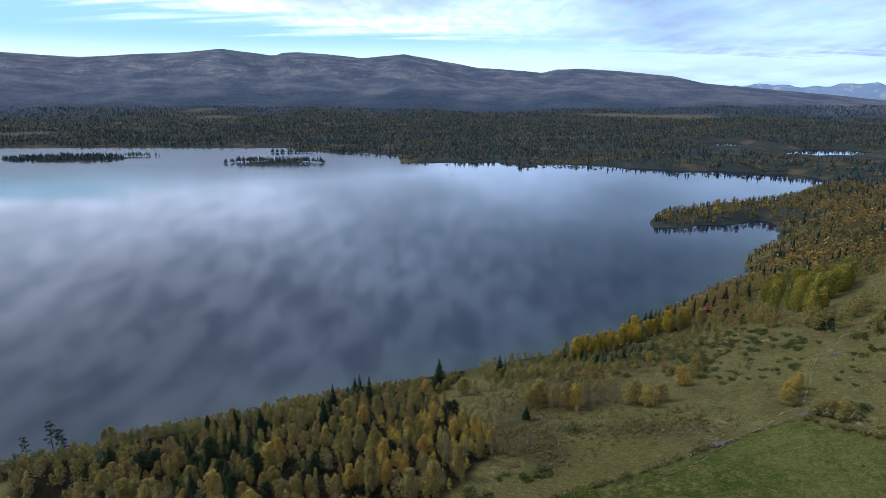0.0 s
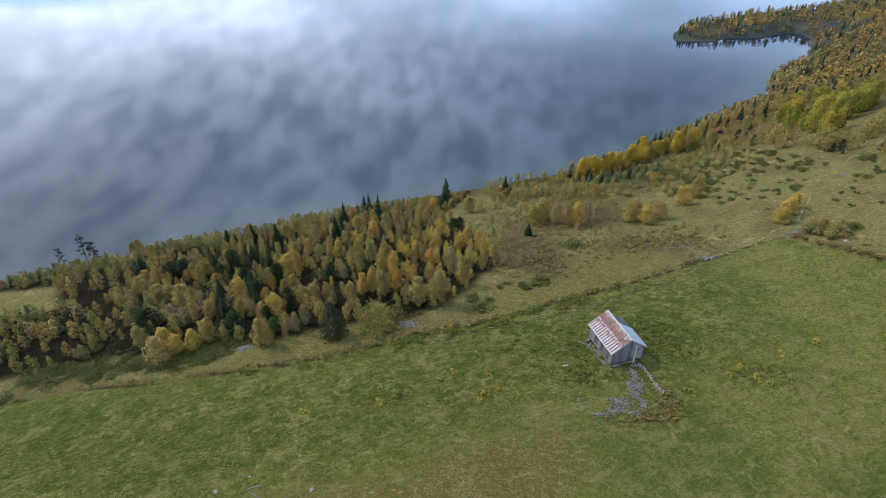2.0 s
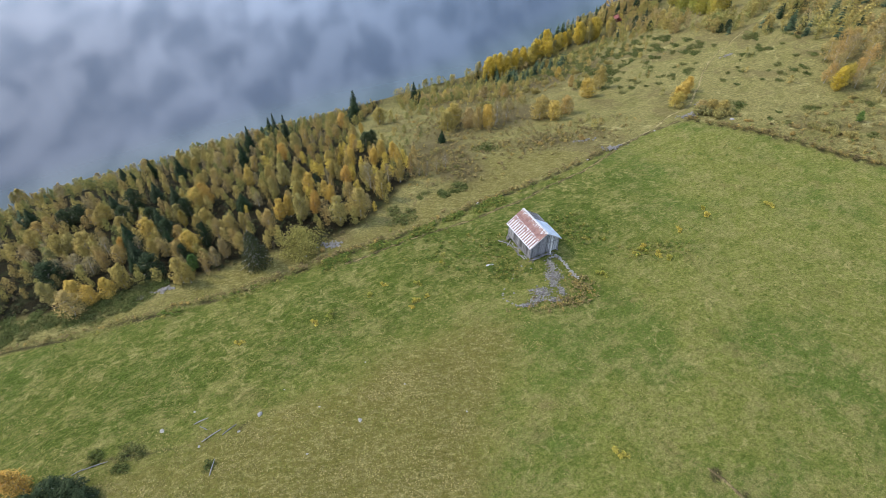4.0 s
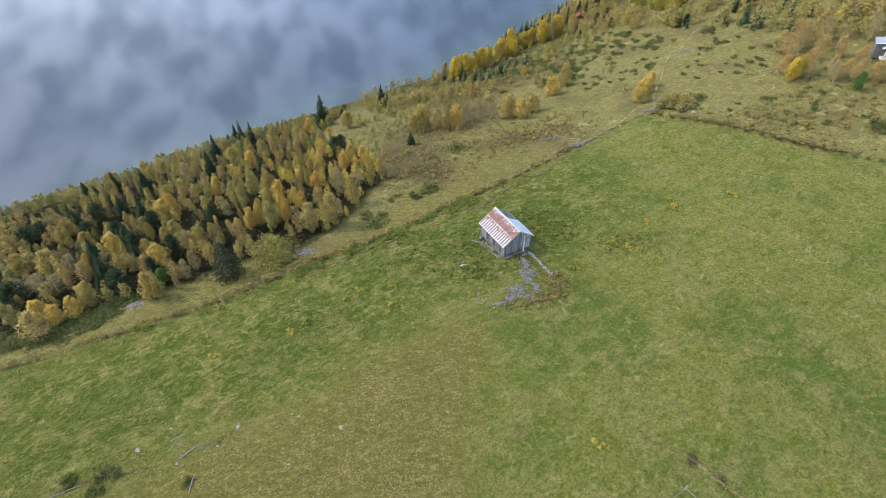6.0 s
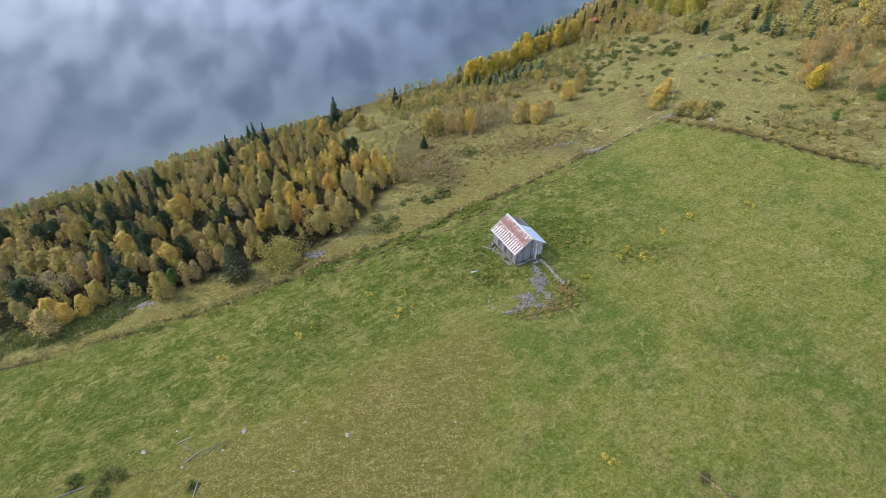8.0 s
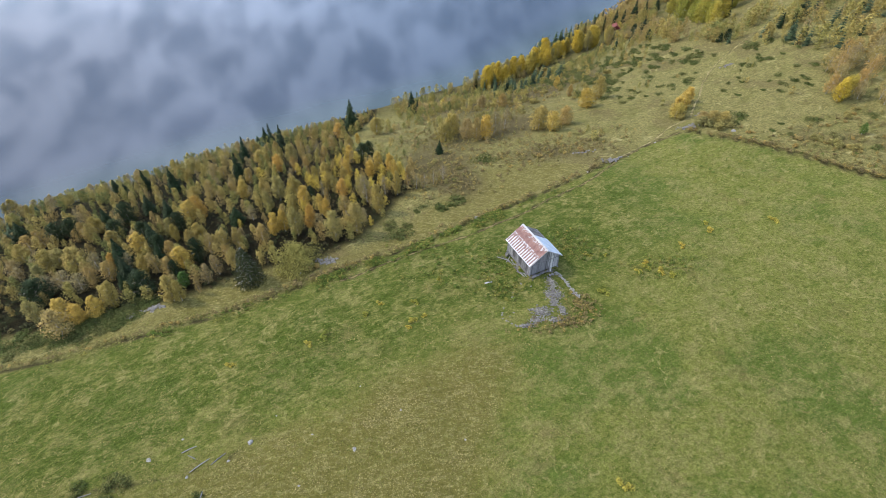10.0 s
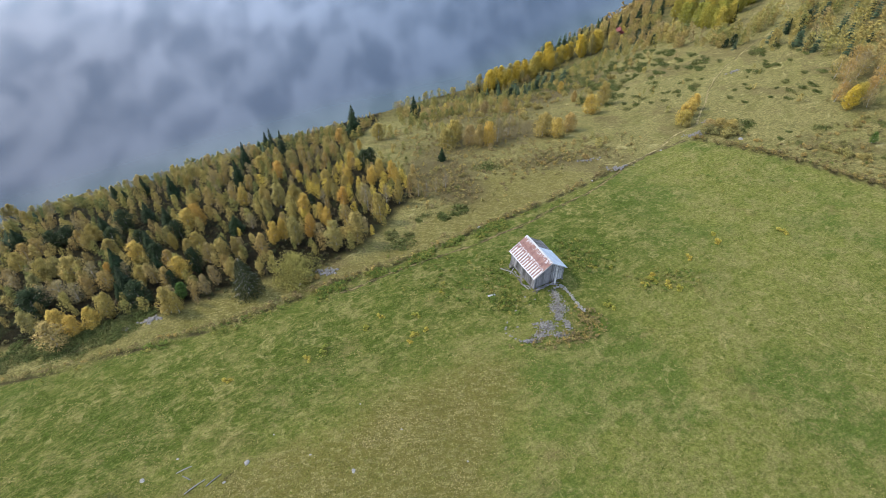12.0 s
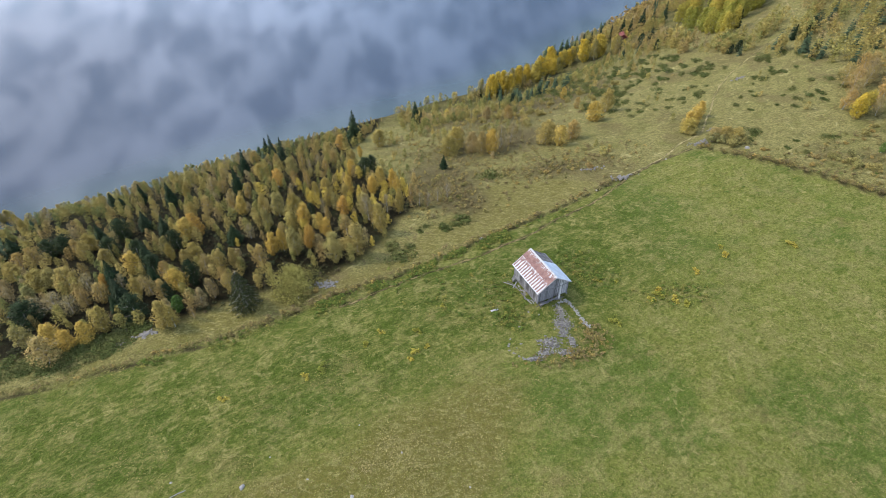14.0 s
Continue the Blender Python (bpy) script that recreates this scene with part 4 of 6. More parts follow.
WOOD_GROUP = "birches of the lakeside wood"
GOLD = [plant_kind("birch", birch_meshes(10 + k, LEAF_GOLD, height=5.6, spread=1.5, leaves=3000, size=0.1), "birch with golden yellow autumn leaves and pale trunk", "tree", WOOD_GROUP) for k in range(3)]
LEMON = [plant_kind("birch", birch_meshes(15 + k, LEAF_LEMON, height=5.6, spread=1.5, leaves=3000, size=0.1), "birch with dull yellow-green autumn leaves", "tree", WOOD_GROUP) for k in range(3)]
OLIVE = [plant_kind("birch", birch_meshes(20 + k, LEAF_OLIVE, height=5.6, spread=1.5, leaves=2900, size=0.098), "full birch with olive-green autumn leaves", "tree", WOOD_GROUP) for k in range(3)]
ORANGE = [plant_kind("birch", birch_meshes(26 + k, LEAF_ORANGE, height=5.6, spread=1.5, leaves=3000, size=0.1), "birch with warm orange-gold autumn leaves", "tree", WOOD_GROUP) for k in range(2)]
RUST = [plant_kind("birch", birch_meshes(30 + k, LEAF_RUST, height=5.6, spread=1.5, leaves=2000, size=0.095), "birch with thin tan-brown autumn leaves", "tree", WOOD_GROUP) for k in range(3)]
BARE = [plant_kind("birch", birch_meshes(40 + k, LEAF_BARE, height=5.6, spread=1.4, leaves=1500, size=0.075), "nearly bare birch with thin grey-brown twigs", "tree", WOOD_GROUP) for k in range(2)]
SPRUCE = [plant_kind("spruce", spruce_meshes(50 + k, NEEDLE, spread=1.9 + 0.35 * k), "dark green spruce with drooping branches", "tree", "spruces of the lakeside wood") for k in range(3)]
PINE = [plant_kind("pine", pine_meshes(60 + k), "dark pine with open crown on the bank", "tree", "pines on the bank") for k in range(2)]
ASPEN = [plant_kind("aspen", birch_meshes(70 + k, LEAF_ASPEN, height=9.0, spread=2.3, leaves=2600, size=0.18, low=0.08), "broad aspen with yellow-green leaves", "tree", "aspen grove above the bay") for k in range(3)]
CLUMP = [plant_kind("birch", birch_meshes(85 + k, (LEAF_LEMON, LEAF_GOLD, LEAF_RUST)[k], height=5.0, spread=2.1, leaves=2600, size=0.125, low=0.03), "bushy many-stemmed birch on the pasture in autumn colour", "tree", "birch clumps on the pasture") for k in range(3)]
TAN = [plant_kind("birch", birch_meshes(140 + k, LEAF_TAN, height=6.6, spread=1.9 + 0.2 * k, leaves=1500, size=0.13, low=0.16), "airy birch with tan-orange leaves and pale leaning trunk", "tree", "birches round the cabin") for k in range(3)]
YELLOW = [plant_kind("birch", birch_meshes(80 + k, LEAF_YELLOW, height=6.5, spread=1.9, leaves=1900, size=0.17, low=0.06), "bushy birch with bright yellow leaves", "tree", "yellow birches by the shore") for k in range(2)]
JUNIPERS = [plant_kind("juniper", bush_meshes(90 + k, JUNIPER, 1.7 + 0.35 * k, 0.7, 700, 0.13, 10), "low dark green juniper bush in dry grass", "bush", "junipers on the pasture", ("stems", "foliage")) for k in range(3)]
SMALL_YELLOW = [plant_kind("shrub", bush_meshes(100 + k, LEAF_ASPEN, 0.75, 0.5, 420, 0.07, 6), "small yellow-green shrub in the meadow", "bush", "shrubs in the meadow", ("stems", "foliage")) for k in range(2)]
RED_SHRUB = plant_kind("shrub", bush_meshes(110, LEAF_RUST, 0.9, 0.9, 460, 0.08, 6), "rust-coloured shrub in dry grass", "bush", "shrubs on the pasture", ("stems", "foliage"))
OLIVE_SHRUB = [plant_kind("shrub", bush_meshes(112 + k, LEAF_OLIVE, 1.2, 1.3, 800, 0.1, 8), "olive-brown willow shrub on the rough pasture", "bush", "shrubs on the pasture", ("stems", "foliage")) for k in range(2)]
GREEN_TREE = plant_kind("rowan", birch_meshes(120, LEAF_GREEN, height=4.2, spread=1.3, leaves=1300, size=0.14, low=0.08), "small rowan still in fresh green leaf", "tree", "", )
WILLOW = plant_kind("willow", bush_meshes(121, WILLOW_LEAF, 3.2, 3.3, 7500, 0.105, 26), "large rounded olive-yellow willow bush at the wood's edge", "bush", "", ("stems", "foliage"))
GREY_SPRUCE = plant_kind("spruce", shaggy_spruce_meshes(122, NEEDLE_GREY), "broad grey-green spruce at the wood's edge", "tree", "")
ROUND_PINE = [plant_kind("pine", birch_meshes(130 + k, BLUE_NEEDLE, height=5.0, spread=1.75, leaves=2300, size=0.125, low=0.04), "young pine with dense blue-green needles", "tree", "young pines in the wood") for k in range(2)]
PURPLE = plant_kind("birch", birch_meshes(123, LEAF_BARE, height=6, spread=1.5, leaves=600, size=0.12), "bare birch with purplish twigs", "tree", "")

# birches of the wood, singly: place, crown width, height
GOLD_BIRCHES = [(-42.5, 61.6, 2.9, 4.2), (-40.4, 62.4, 3.1, 4.4), (-45.2, 63.3, 3.6, 5.0), (-29.7, 71.7, 3.9, 5.0), (-15.8, 78.5, 3.0, 5.2), (-14.1, 79.0, 2.4, 5.2), (-6.4, 80.6, 2.2, 5.0), (-39.5, 81.0, 4.0, 4.6), (-7.6, 82.9, 2.3, 5.0), (-11.2, 87.8, 3.3, 5.5),
                (-33.3, 90.6, 4.2, 5.0), (7.2, 96.1, 2.1, 4.5), (-23.8, 97.6, 2.9, 5.0), (2.2, 97.8, 2.8, 5.0), (6.4, 98.5, 2.8, 5.5), (-2.6, 98.9, 3.1, 5.0), (4.0, 101.2, 2.9, 5.5), (-2.1, 110.9, 2.9, 4.6), (0.2, 125.8, 1.8, 3.5)]
LEMON_BIRCHES = [(-28.0, 61.9, 2.3, 4.6), (-29.2, 62.2, 3.4, 5.2), (-38.9, 64.4, 3.5, 5.4), (-21.0, 68.3, 2.4, 4.4), (-36.2, 72.0, 2.5, 4.4), (-1.5, 73.9, 4.3, 6.8), (-23.8, 75.2, 3.0, 5.0), (-21.6, 75.7, 2.2, 4.6), (-49.6, 78.8, 4.8, 5.0), (-30.0, 79.0, 2.5, 4.6), (-28.6, 80.0, 3.2, 4.8), (2.8, 80.5, 3.3, 6.5)]
LEMON_BIRCHES += [(-55.8, 81.0, 4.3, 4.6), (-33.9, 82.8, 1.8, 4.2), (-13.0, 84.9, 2.6, 5.0), (-46.0, 85.5, 3.1, 4.4), (6.7, 86.8, 2.1, 5.5), (-63.4, 87.3, 3.9, 4.4), (-51.9, 90.0, 3.3, 4.4), (-51.7, 93.4, 3.1, 4.4), (-12.9, 94.1, 3.2, 5.0), (-6.7, 94.4, 2.1, 4.4), (-3.5, 95.9, 2.3, 4.5), (-19.8, 97.3, 2.9, 4.8), (-9.5, 99.9, 2.2, 4.6), (-34.7, 100.2, 3.1, 4.2), (-6.9, 100.3, 3.1, 5.0), (-40.1, 115.9, 2.0, 3.6), (-23.3, 120.3, 4.3, 5.0), (-1.9, 120.4, 2.6, 4.5), (-42.8, 121.2, 3.3, 4.5), (5.6, 134.8, 5.0, 5.5)]
TAN_BIRCHES = [(-25.7, 63.4, 1.2, 3.6), (-24.9, 65.7, 2.4, 4.2), (-23.6, 67.9, 2.2, 4.4), (-31.5, 69.6, 2.6, 4.6), (-22.3, 70.5, 2.3, 4.6), (-34.0, 71.7, 3.0, 4.6), (-44.5, 72.6, 2.8, 4.2), (-42.0, 72.8, 3.2, 4.4), (-26.2, 75.1, 2.6, 4.5), (-17.5, 75.4, 3.0, 5.0), (-32.6, 75.7, 2.5, 4.2), (-61.0, 80.6, 3.2, 4.2), (-3.3, 81.6, 2.9, 4.8), (-48.5, 82.4, 1.9, 4.0), (1.4, 84.2, 1.4, 4.5), (-6.7, 87.0, 1.5, 4.0), (11.8, 87.8, 1.2, 3.5), (9.1, 89.7, 1.6, 5.0)]
TAN_BIRCHES += [(-44.5, 59.6, 5.0, 5.2), (-64.3, 91.5, 3.5, 4.2), (-54.3, 92.4, 2.6, 4.2), (-62.3, 92.9, 3.5, 4.2), (-26.0, 99.2, 2.2, 4.5), (-31.6, 101.6, 3.1, 4.5), (-11.6, 107.0, 2.3, 4.5), (-24.3, 107.0, 2.6, 4.5), (-14.6, 109.7, 2.6, 4.6), (-33.5, 113.6, 3.6, 4.6), (-31.2, 113.6, 2.5, 4.0), (-7.8, 114.6, 2.4, 4.5), (-6.3, 122.6, 2.3, 4.4), (-14.1, 123.8, 2.6, 4.4), (-20.9, 128.5, 2.7, 4.8), (-28.8, 140.4, 3.0, 4.6)]
BARE_BIRCHES = [(-46.1, 71.0, 3.4, 4.0), (-51.5, 72.5, 3.3, 4.0), (-49.6, 73.0, 4.0, 4.0), (-39.2, 74.2, 2.5, 4.4), (-45.7, 76.8, 3.3, 4.2), (-20.6, 85.5, 2.4, 4.0), (4.4, 87.9, 2.4, 4.5), (10.6, 88.4, 1.7, 4.0), (-7.5, 91.6, 2.0, 4.0), (-11.6, 117.9, 2.2, 4.4), (-10.0, 121.2, 2.3, 4.4)]
OLIVE_BIRCHES = [(-49.7, 64.3, 3.3, 4.6), (-5.1, 72.8, 3.9, 6.0), (-55.1, 76.5, 3.0, 4.2), (-11.7, 76.7, 3.7, 6.5), (-53.7, 81.0, 3.6, 4.4), (-35.7, 85.5, 2.5, 4.4), (-17.7, 88.5, 2.9, 5.0), (0.2, 88.9, 3.9, 5.5), (-5.2, 92.3, 2.0, 4.4), (-16.2, 93.2, 3.9, 5.8), (-16.0, 118.5, 4.2, 5.0), (-43.1, 129.5, 4.8, 4.6)]
ORANGE_BIRCHES = [(-42.7, 75.7, 2.0, 4.2), (-9.5, 77.8, 2.4, 6.2), (-3.8, 89.0, 2.8, 5.2), (-31.1, 91.6, 3.1, 5.5), (-18.4, 111.1, 3.5, 5.0), (-5.0, 139.1, 3.9, 5.0)]
YOUNG_PINES = [(-34.7, 66.2, 4.6, 4.8), (-30.4, 69.1, 2.3, 4.0), (-52.3, 70.1, 5.6, 5.0), (-27.8, 73.0, 3.0, 5.5), (-35.5, 78.2, 3.6, 4.8), (-24.5, 78.6, 2.1, 3.6), (-40.5, 85.7, 3.3, 4.6), (-34.0, 87.2, 3.7, 4.8), (-46.8, 89.4, 4.2, 4.6), (-10.0, 91.9, 1.8, 3.4), (-60.6, 95.0, 4.3, 4.4), (-57.5, 95.1, 4.3, 4.6), (-47.0, 96.4, 4.6, 5.0), (0.9, 109.7, 3.9, 5.0), (2.5, 111.1, 3.2, 5.0)]
WOOD_SPRUCES = [(-38.4, 68.7, 2.0, 4.0), (-39.1, 72.2, 2.9, 5.0), (-34.0, 74.1, 2.6, 5.0), (-40.3, 75.1, 3.2, 7.0), (-37.5, 81.9, 3.4, 6.0), (-23.4, 85.3, 3.0, 4.0), (-38.6, 95.1, 2.6, 4.5), (-50.5, 95.1, 2.8, 5.0), (-43.6, 99.2, 2.8, 5.0), (-70.1, 99.9, 3.4, 4.5), (18.2, 106.5, 1.8, 3.6), (-26.9, 110.3, 3.2, 7.5),
                (-41.6, 110.8, 3.6, 6.5), (-53.7, 114.1, 3.6, 4.0), (-56.8, 116.9, 4.0, 5.0), (-50.7, 118.3, 2.4, 5.5), (-28.9, 128.4, 2.8, 7.5), (-20.2, 133.9, 2.8, 8.0), (-26.5, 148, 2.8, 6.5), (-1.1, 150, 5.6, 10.0), (20.8, 166.5, 2.3, 5.0), (19.3, 168.6, 3.5, 8.5), (-24, 143, 3.0, 8.0)]
# bushy birches on the pasture: place, width, height, colour
CLUMPS = [(21.2, 115.6, 6, 5.4, 0), (23.4, 119.7, 6, 6, 0), (26.4, 115, 4.4, 5.6, 2), (28.3, 113, 4, 6, 2), (30.3, 113, 4.8, 6.6, 1), (23.9, 122.5, 5, 5, 2), (43.4, 112.7, 6.6, 6, 0), (45.8, 110.2, 5.0, 5.4, 1), (49.5, 112.5, 5, 5, 2), (59, 121.9, 5.4, 5.4, 1), (64.2, 126.9, 5, 6.5, 0),
          (68.1, 178, 5, 4.5, 0), (62.3, 151.2, 3, 4, 1), (60, 135.7, 2.4, 3.5, 2), (38.4, 149, 4, 4, 2), (42.5, 142, 4, 4.5, 2)]
PATH_CLUMPS = [(71.4, 102.0, 4.6, 3.6, 0), (73.2, 104.2, 4, 4, 1), (75.5, 106, 4.0, 4.2, 1), (77.8, 108.6, 3.8, 4.2, 1), (74.4, 96.6, 4.2, 2.8, 2), (76, 95.6, 4.2, 3.2, 0), (77.6, 94.4, 4.4, 3.0, 0)]
BANK_PINES = [(-124.9, 143, 0.85), (-119.4, 146, 1.15), (-116.7, 146.5, 0.9), (-115, 145, 0.6)]


def build_plants():
    rng = np.random.default_rng(7)
    pick = lambda kinds: kinds[int(rng.integers(len(kinds)))]
    taken = []

    def free(x, y, gap):
        if any((x - a) ** 2 + (y - b) ** 2 < gap * gap for a, b in taken):
            return False
        taken.append((x, y))
        return True

    for spots, kinds, wide, high in ((GOLD_BIRCHES, GOLD, 3.3, 5.6), (LEMON_BIRCHES, LEMON, 3.3, 5.6), (TAN_BIRCHES, RUST, 3.2, 5.6), (BARE_BIRCHES, BARE, 3.0, 5.6), (OLIVE_BIRCHES, OLIVE, 3.3, 5.6),
                                     (ORANGE_BIRCHES, ORANGE, 3.3, 5.6), (YOUNG_PINES, ROUND_PINE, 3.6, 5.0), (WOOD_SPRUCES, SPRUCE, 4.4, 10.0)):
        for x, y, width, height in spots:
            free(x, y, 0), set_plant(pick(kinds), x, y, width / wide, rng, 1.5, height / high * wide / width)
    for x, y, width, height, colour in CLUMPS + PATH_CLUMPS:
        set_plant(CLUMP[colour], x, y, width / 4.6, rng, 3, height / 5 * 4.6 / width)
    for x, y in ((34, 116.5), (36.5, 117.7), (33, 114.5)):
        set_plant(pick(BARE), x, y, 1.15, rng)
    for x, y, s in BANK_PINES:
        set_plant(pick(PINE), x, y, s, rng, 4)
    for x, y, height in ((90.1, 223, 6), (94.3, 224, 5), (98.2, 225, 7), (102, 226, 6), (104.8, 224, 7.5), (109.4, 224, 6), (113.8, 223, 7), (117.2, 223, 5.5), (120.7, 221, 8), (124.6, 220, 6), (128.9, 219, 7.5), (56, 203, 5), (62, 206.5, 6.5), (48.5, 201, 4.5), (119.1, 136.8, 4.5), (121, 135, 5), (115.4, 202, 6), (134.3, 200, 7), (122.2, 164.5, 6)):
        set_plant(pick(SPRUCE), x, y, height / 10, rng, 1)
    for x, y, height in ((106.2, 143, 3.0), (108.5, 142.8, 3.4), (124.8, 138.4, 4.5), (104, 177, 4), (112, 203, 4.5)):
        set_plant(pick(ROUND_PINE), x, y, height / 5, rng)
    set_plant(WILLOW, -11.4, 66.2, 1.3, rng, 0), set_plant(GREY_SPRUCE, -18.3, 64.0, 1.1, rng, 0), set_plant(GREEN_TREE, -28.5, 66, 0.8, rng)
    set_plant(PURPLE, 0.8, 86, 1.05, rng)
    for k in range(3):
        set_plant(PURPLE, 12 + k * 2.2, 88 + k * 1.5, 0.62, rng)
    free(-10.9, 66.0, 0), free(-18, 64, 0), free(-14, 66.5, 0), free(-8.5, 66.5, 0)
    for x, y, size in ((-74.5, 112.1, 0.7), (-104, 151, 0.95), (-102, 149.5, 0.7), (-89.1, 150, 0.7), (-106, 150, 0.8)):
        set_plant(pick(LEMON), x, y, size * 1.15, rng)
    for k in range(60):
        u, v = rng.uniform(0, 1), rng.uniform(0, 1)
        x, y = 112 + 26 * u + 18 * v, 158 + 22 * u * (1 - v) + 58 * v - 20 * u * v + rng.normal(0, 1)
        set_plant(pick(ASPEN), x, y, rng.uniform(0.85, 1.15), rng)
    for k in range(34):
        x = 50 + 54 * k / 33 + rng.normal(0, 0.8)
        set_plant(pick(YELLOW if k % 4 else OLIVE), x, np.interp(x, [50, 66, 82, 90, 104], [198.5, 205.5, 212, 212, 209]) + rng.normal(0, 2.0), rng.uniform(0.75, 1.6), rng, 5)
    for x, y in ((100.3, 91.4), (102.6, 92.5)):
        set_plant(YELLOW[0], x, y, 0.85, rng)
    for x, y, s in ((101, 95.5, 0.9), (104.5, 97, 1.0), (107, 101, 1.1), (110.5, 96.5, 1.1), (104, 90.5, 0.8), (106, 86, 0.9), (109, 84, 0.95), (112, 82, 0.9), (115, 84, 1.0), (119, 82, 1.0), (112, 103, 1.1), (115, 106, 1.1), (126, 99, 1.1), (128, 92, 1.0), (126, 84, 1.0)):
        set_plant(pick(TAN), x, y, 0.85 * s, rng, 6)
    for x, y, s in ((110.6, 102.1, 0.8), (114.8, 100.9, 0.9), (114.5, 95.2, 0.8), (115.2, 90.6, 0.7), (111.8, 82.3, 0.75), (113.5, 79.5, 0.8), (107.1, 88.4, 0.8), (105.2, 93.1, 0.85), (108.5, 86.5, 0.7), (109.8, 84.0, 0.7), (117, 104, 1.0), (113, 106, 0.95), (108, 105, 0.9), (120, 101, 0.9), (123, 97, 0.9)):
        set_plant(pick(TAN), x, y, s, rng, 7)
    set_plant(YELLOW[1], 102.2, 92.8, 0.75, rng), set_plant(GREEN_TREE, 107, 81.2, 1.0, rng), set_plant(GREEN_TREE, 95.5, 78.5, 0.6, rng)

    for x, y, s in ((26.6, 97.3, 1.3), (14.2, 78.4, 1.0), (16.4, 80.1, 1.25), (5.4, 70.4, 1.2), (6.6, 73.5, 0.8), (3.8, 74.6, 0.9), (10.6, 80.1, 0.8), (9.2, 78.4, 0.6), (19, 90, 0.7),
                    (-27.5, 31.1, 0.85), (-31.5, 31.2, 0.6), (-19.2, 27.8, 0.6), (-28.4, 29.3, 0.65), (82, 95, 1.2), (79.5, 93.4, 0.9)):
        set_plant(pick(JUNIPERS), x, y, s, rng)
    for k in range(290):
        u = rng.uniform(0, 1)
        x, y = 58 + 56 * rng.uniform(0, 1), 98 + 72 * rng.uniform(0, 1) ** 0.75
        if off_line(np.array([x]), np.array([y]), PATH_LINE)[0] < 2.5 or y < 122 - 0.62 * (x - 60) or y > 172 + 0.2 * (x - 60) or (x > 100 and y > 135):
            continue
        set_plant(pick(JUNIPERS), x, y, rng.uniform(0.45, 1.05) * (0.9 + 0.4 * (y > 130)), rng, 4, 0.8)
    for x, y in ((99.6, 67), (101, 66.4), (100.4, 68.4), (101.8, 68), (102.6, 66.6)):
        set_plant(pick(JUNIPERS), x, y, 0.95, rng, 4, 2.0)
    # the birch and the young spruces below the meadow's lower edge
    set_plant(ORANGE[0], -37.6, 29.2, 0.95, rng, 2, 0.75), set_plant(ORANGE[1], -39.8, 29.8, 0.85, rng, 2, 0.7)
    for x, y, size in ((-33.6, 27.6, 1.0), (-31.8, 27.2, 0.95), (-35.2, 26.4, 1.0), (-30.2, 26.4, 0.75)):
        set_plant(pick(ROUND_PINE), x, y, size, rng, 3, 0.55)
    for k in range(80):
        x = -33 - 32 * rng.uniform(0, 1)
        set_plant(pick(JUNIPERS), x, np.interp(x, [-65, -54, -45, -38, -33], [57, 58.5, 59.5, 61, 62.5]) + rng.normal(0, 1.5), rng.uniform(0.7, 1.2), rng, 4, 0.8)
    for x, y, s in ((-6.5, 48, 1.3), (-8.9, 47, 1.0), (-18.4, 46, 1.0), (5.6, 52.3, 1.0), (-1.4, 51.2, 1.0), (64.6, 59.2, 1.4), (47.6, 56.7, 1.1), (38.5, 52.2, 1.2), (42.5, 50.2, 1.2), (4.2, 47.6, 0.8), (5.1, 48.4, 1.1), (6.4, 49.2, 0.8), (31.6, 48.6, 1.3), (33.4, 57.8, 0.7), (35.8, 57.1, 0.8), (53.9, 59.5, 1.3), (54.5, 61.5, 1.0),
                    (39.7, 52.6, 1.3), (41.8, 51.3, 1.2), (40.3, 54, 1.0), (22, 21.2, 1.2), (1, 53.5, 0.9), (10, 57, 0.8)):
        set_plant(pick(SMALL_YELLOW), x, y, s, rng)
    for x, y, s in ((47.1, 95, 1.5), (38, 96, 1.0), (-9.2, 64.2, 1.1), (-8.3, 64.8, 0.9), (-30.2, 62.4, 0.9), (83, 79, 1.0), (85, 81, 1.2), (79.5, 88, 0.9)):
        set_plant(RED_SHRUB, x, y, s, rng)
    for x, y, s in ((72.1, 101.4, 1.5), (73.8, 95.3, 2.0), (76.2, 93.2, 2.0), (77.9, 92.6, 1.4), (87.8, 80, 1.2), (89, 76.8, 1.4), (90.5, 74, 1.2), (91, 79, 1.3)):
        set_plant(pick(OLIVE_SHRUB), x, y, s, rng)
    for k in range(34):
        x, y = rng.uniform(80, 104), rng.uniform(66, 92)
        if y > 92 - 0.25 * (x - 80) or y < 88 - 1.05 * (x - 80):
            continue
        set_plant(pick(JUNIPERS) if k % 3 else RED_SHRUB, x, y, rng.uniform(0.5, 1.0), rng, 4, 0.9)
    for k in range(60):
        x, y = rng.uniform(30, 80), rng.uniform(122, 178)
        if y < 120 + 0.55 * (x - 30):
            continue
        set_plant(pick(OLIVE_SHRUB), x, y, rng.uniform(0.7, 1.5), rng)
    for k in range(40):
        x, y = rng.uniform(88, 125), rng.uniform(55, 100)
        if y > 95 - 0.3 * (x - 88) or y < 82 - 0.9 * (x - 88):
            continue
        set_plant(pick(OLIVE_SHRUB) if rng.uniform() < 0.6 else RED_SHRUB, x, y, rng.uniform(0.6, 1.2), rng)


build_plants()


# ---- woods farther off: too many to count ----


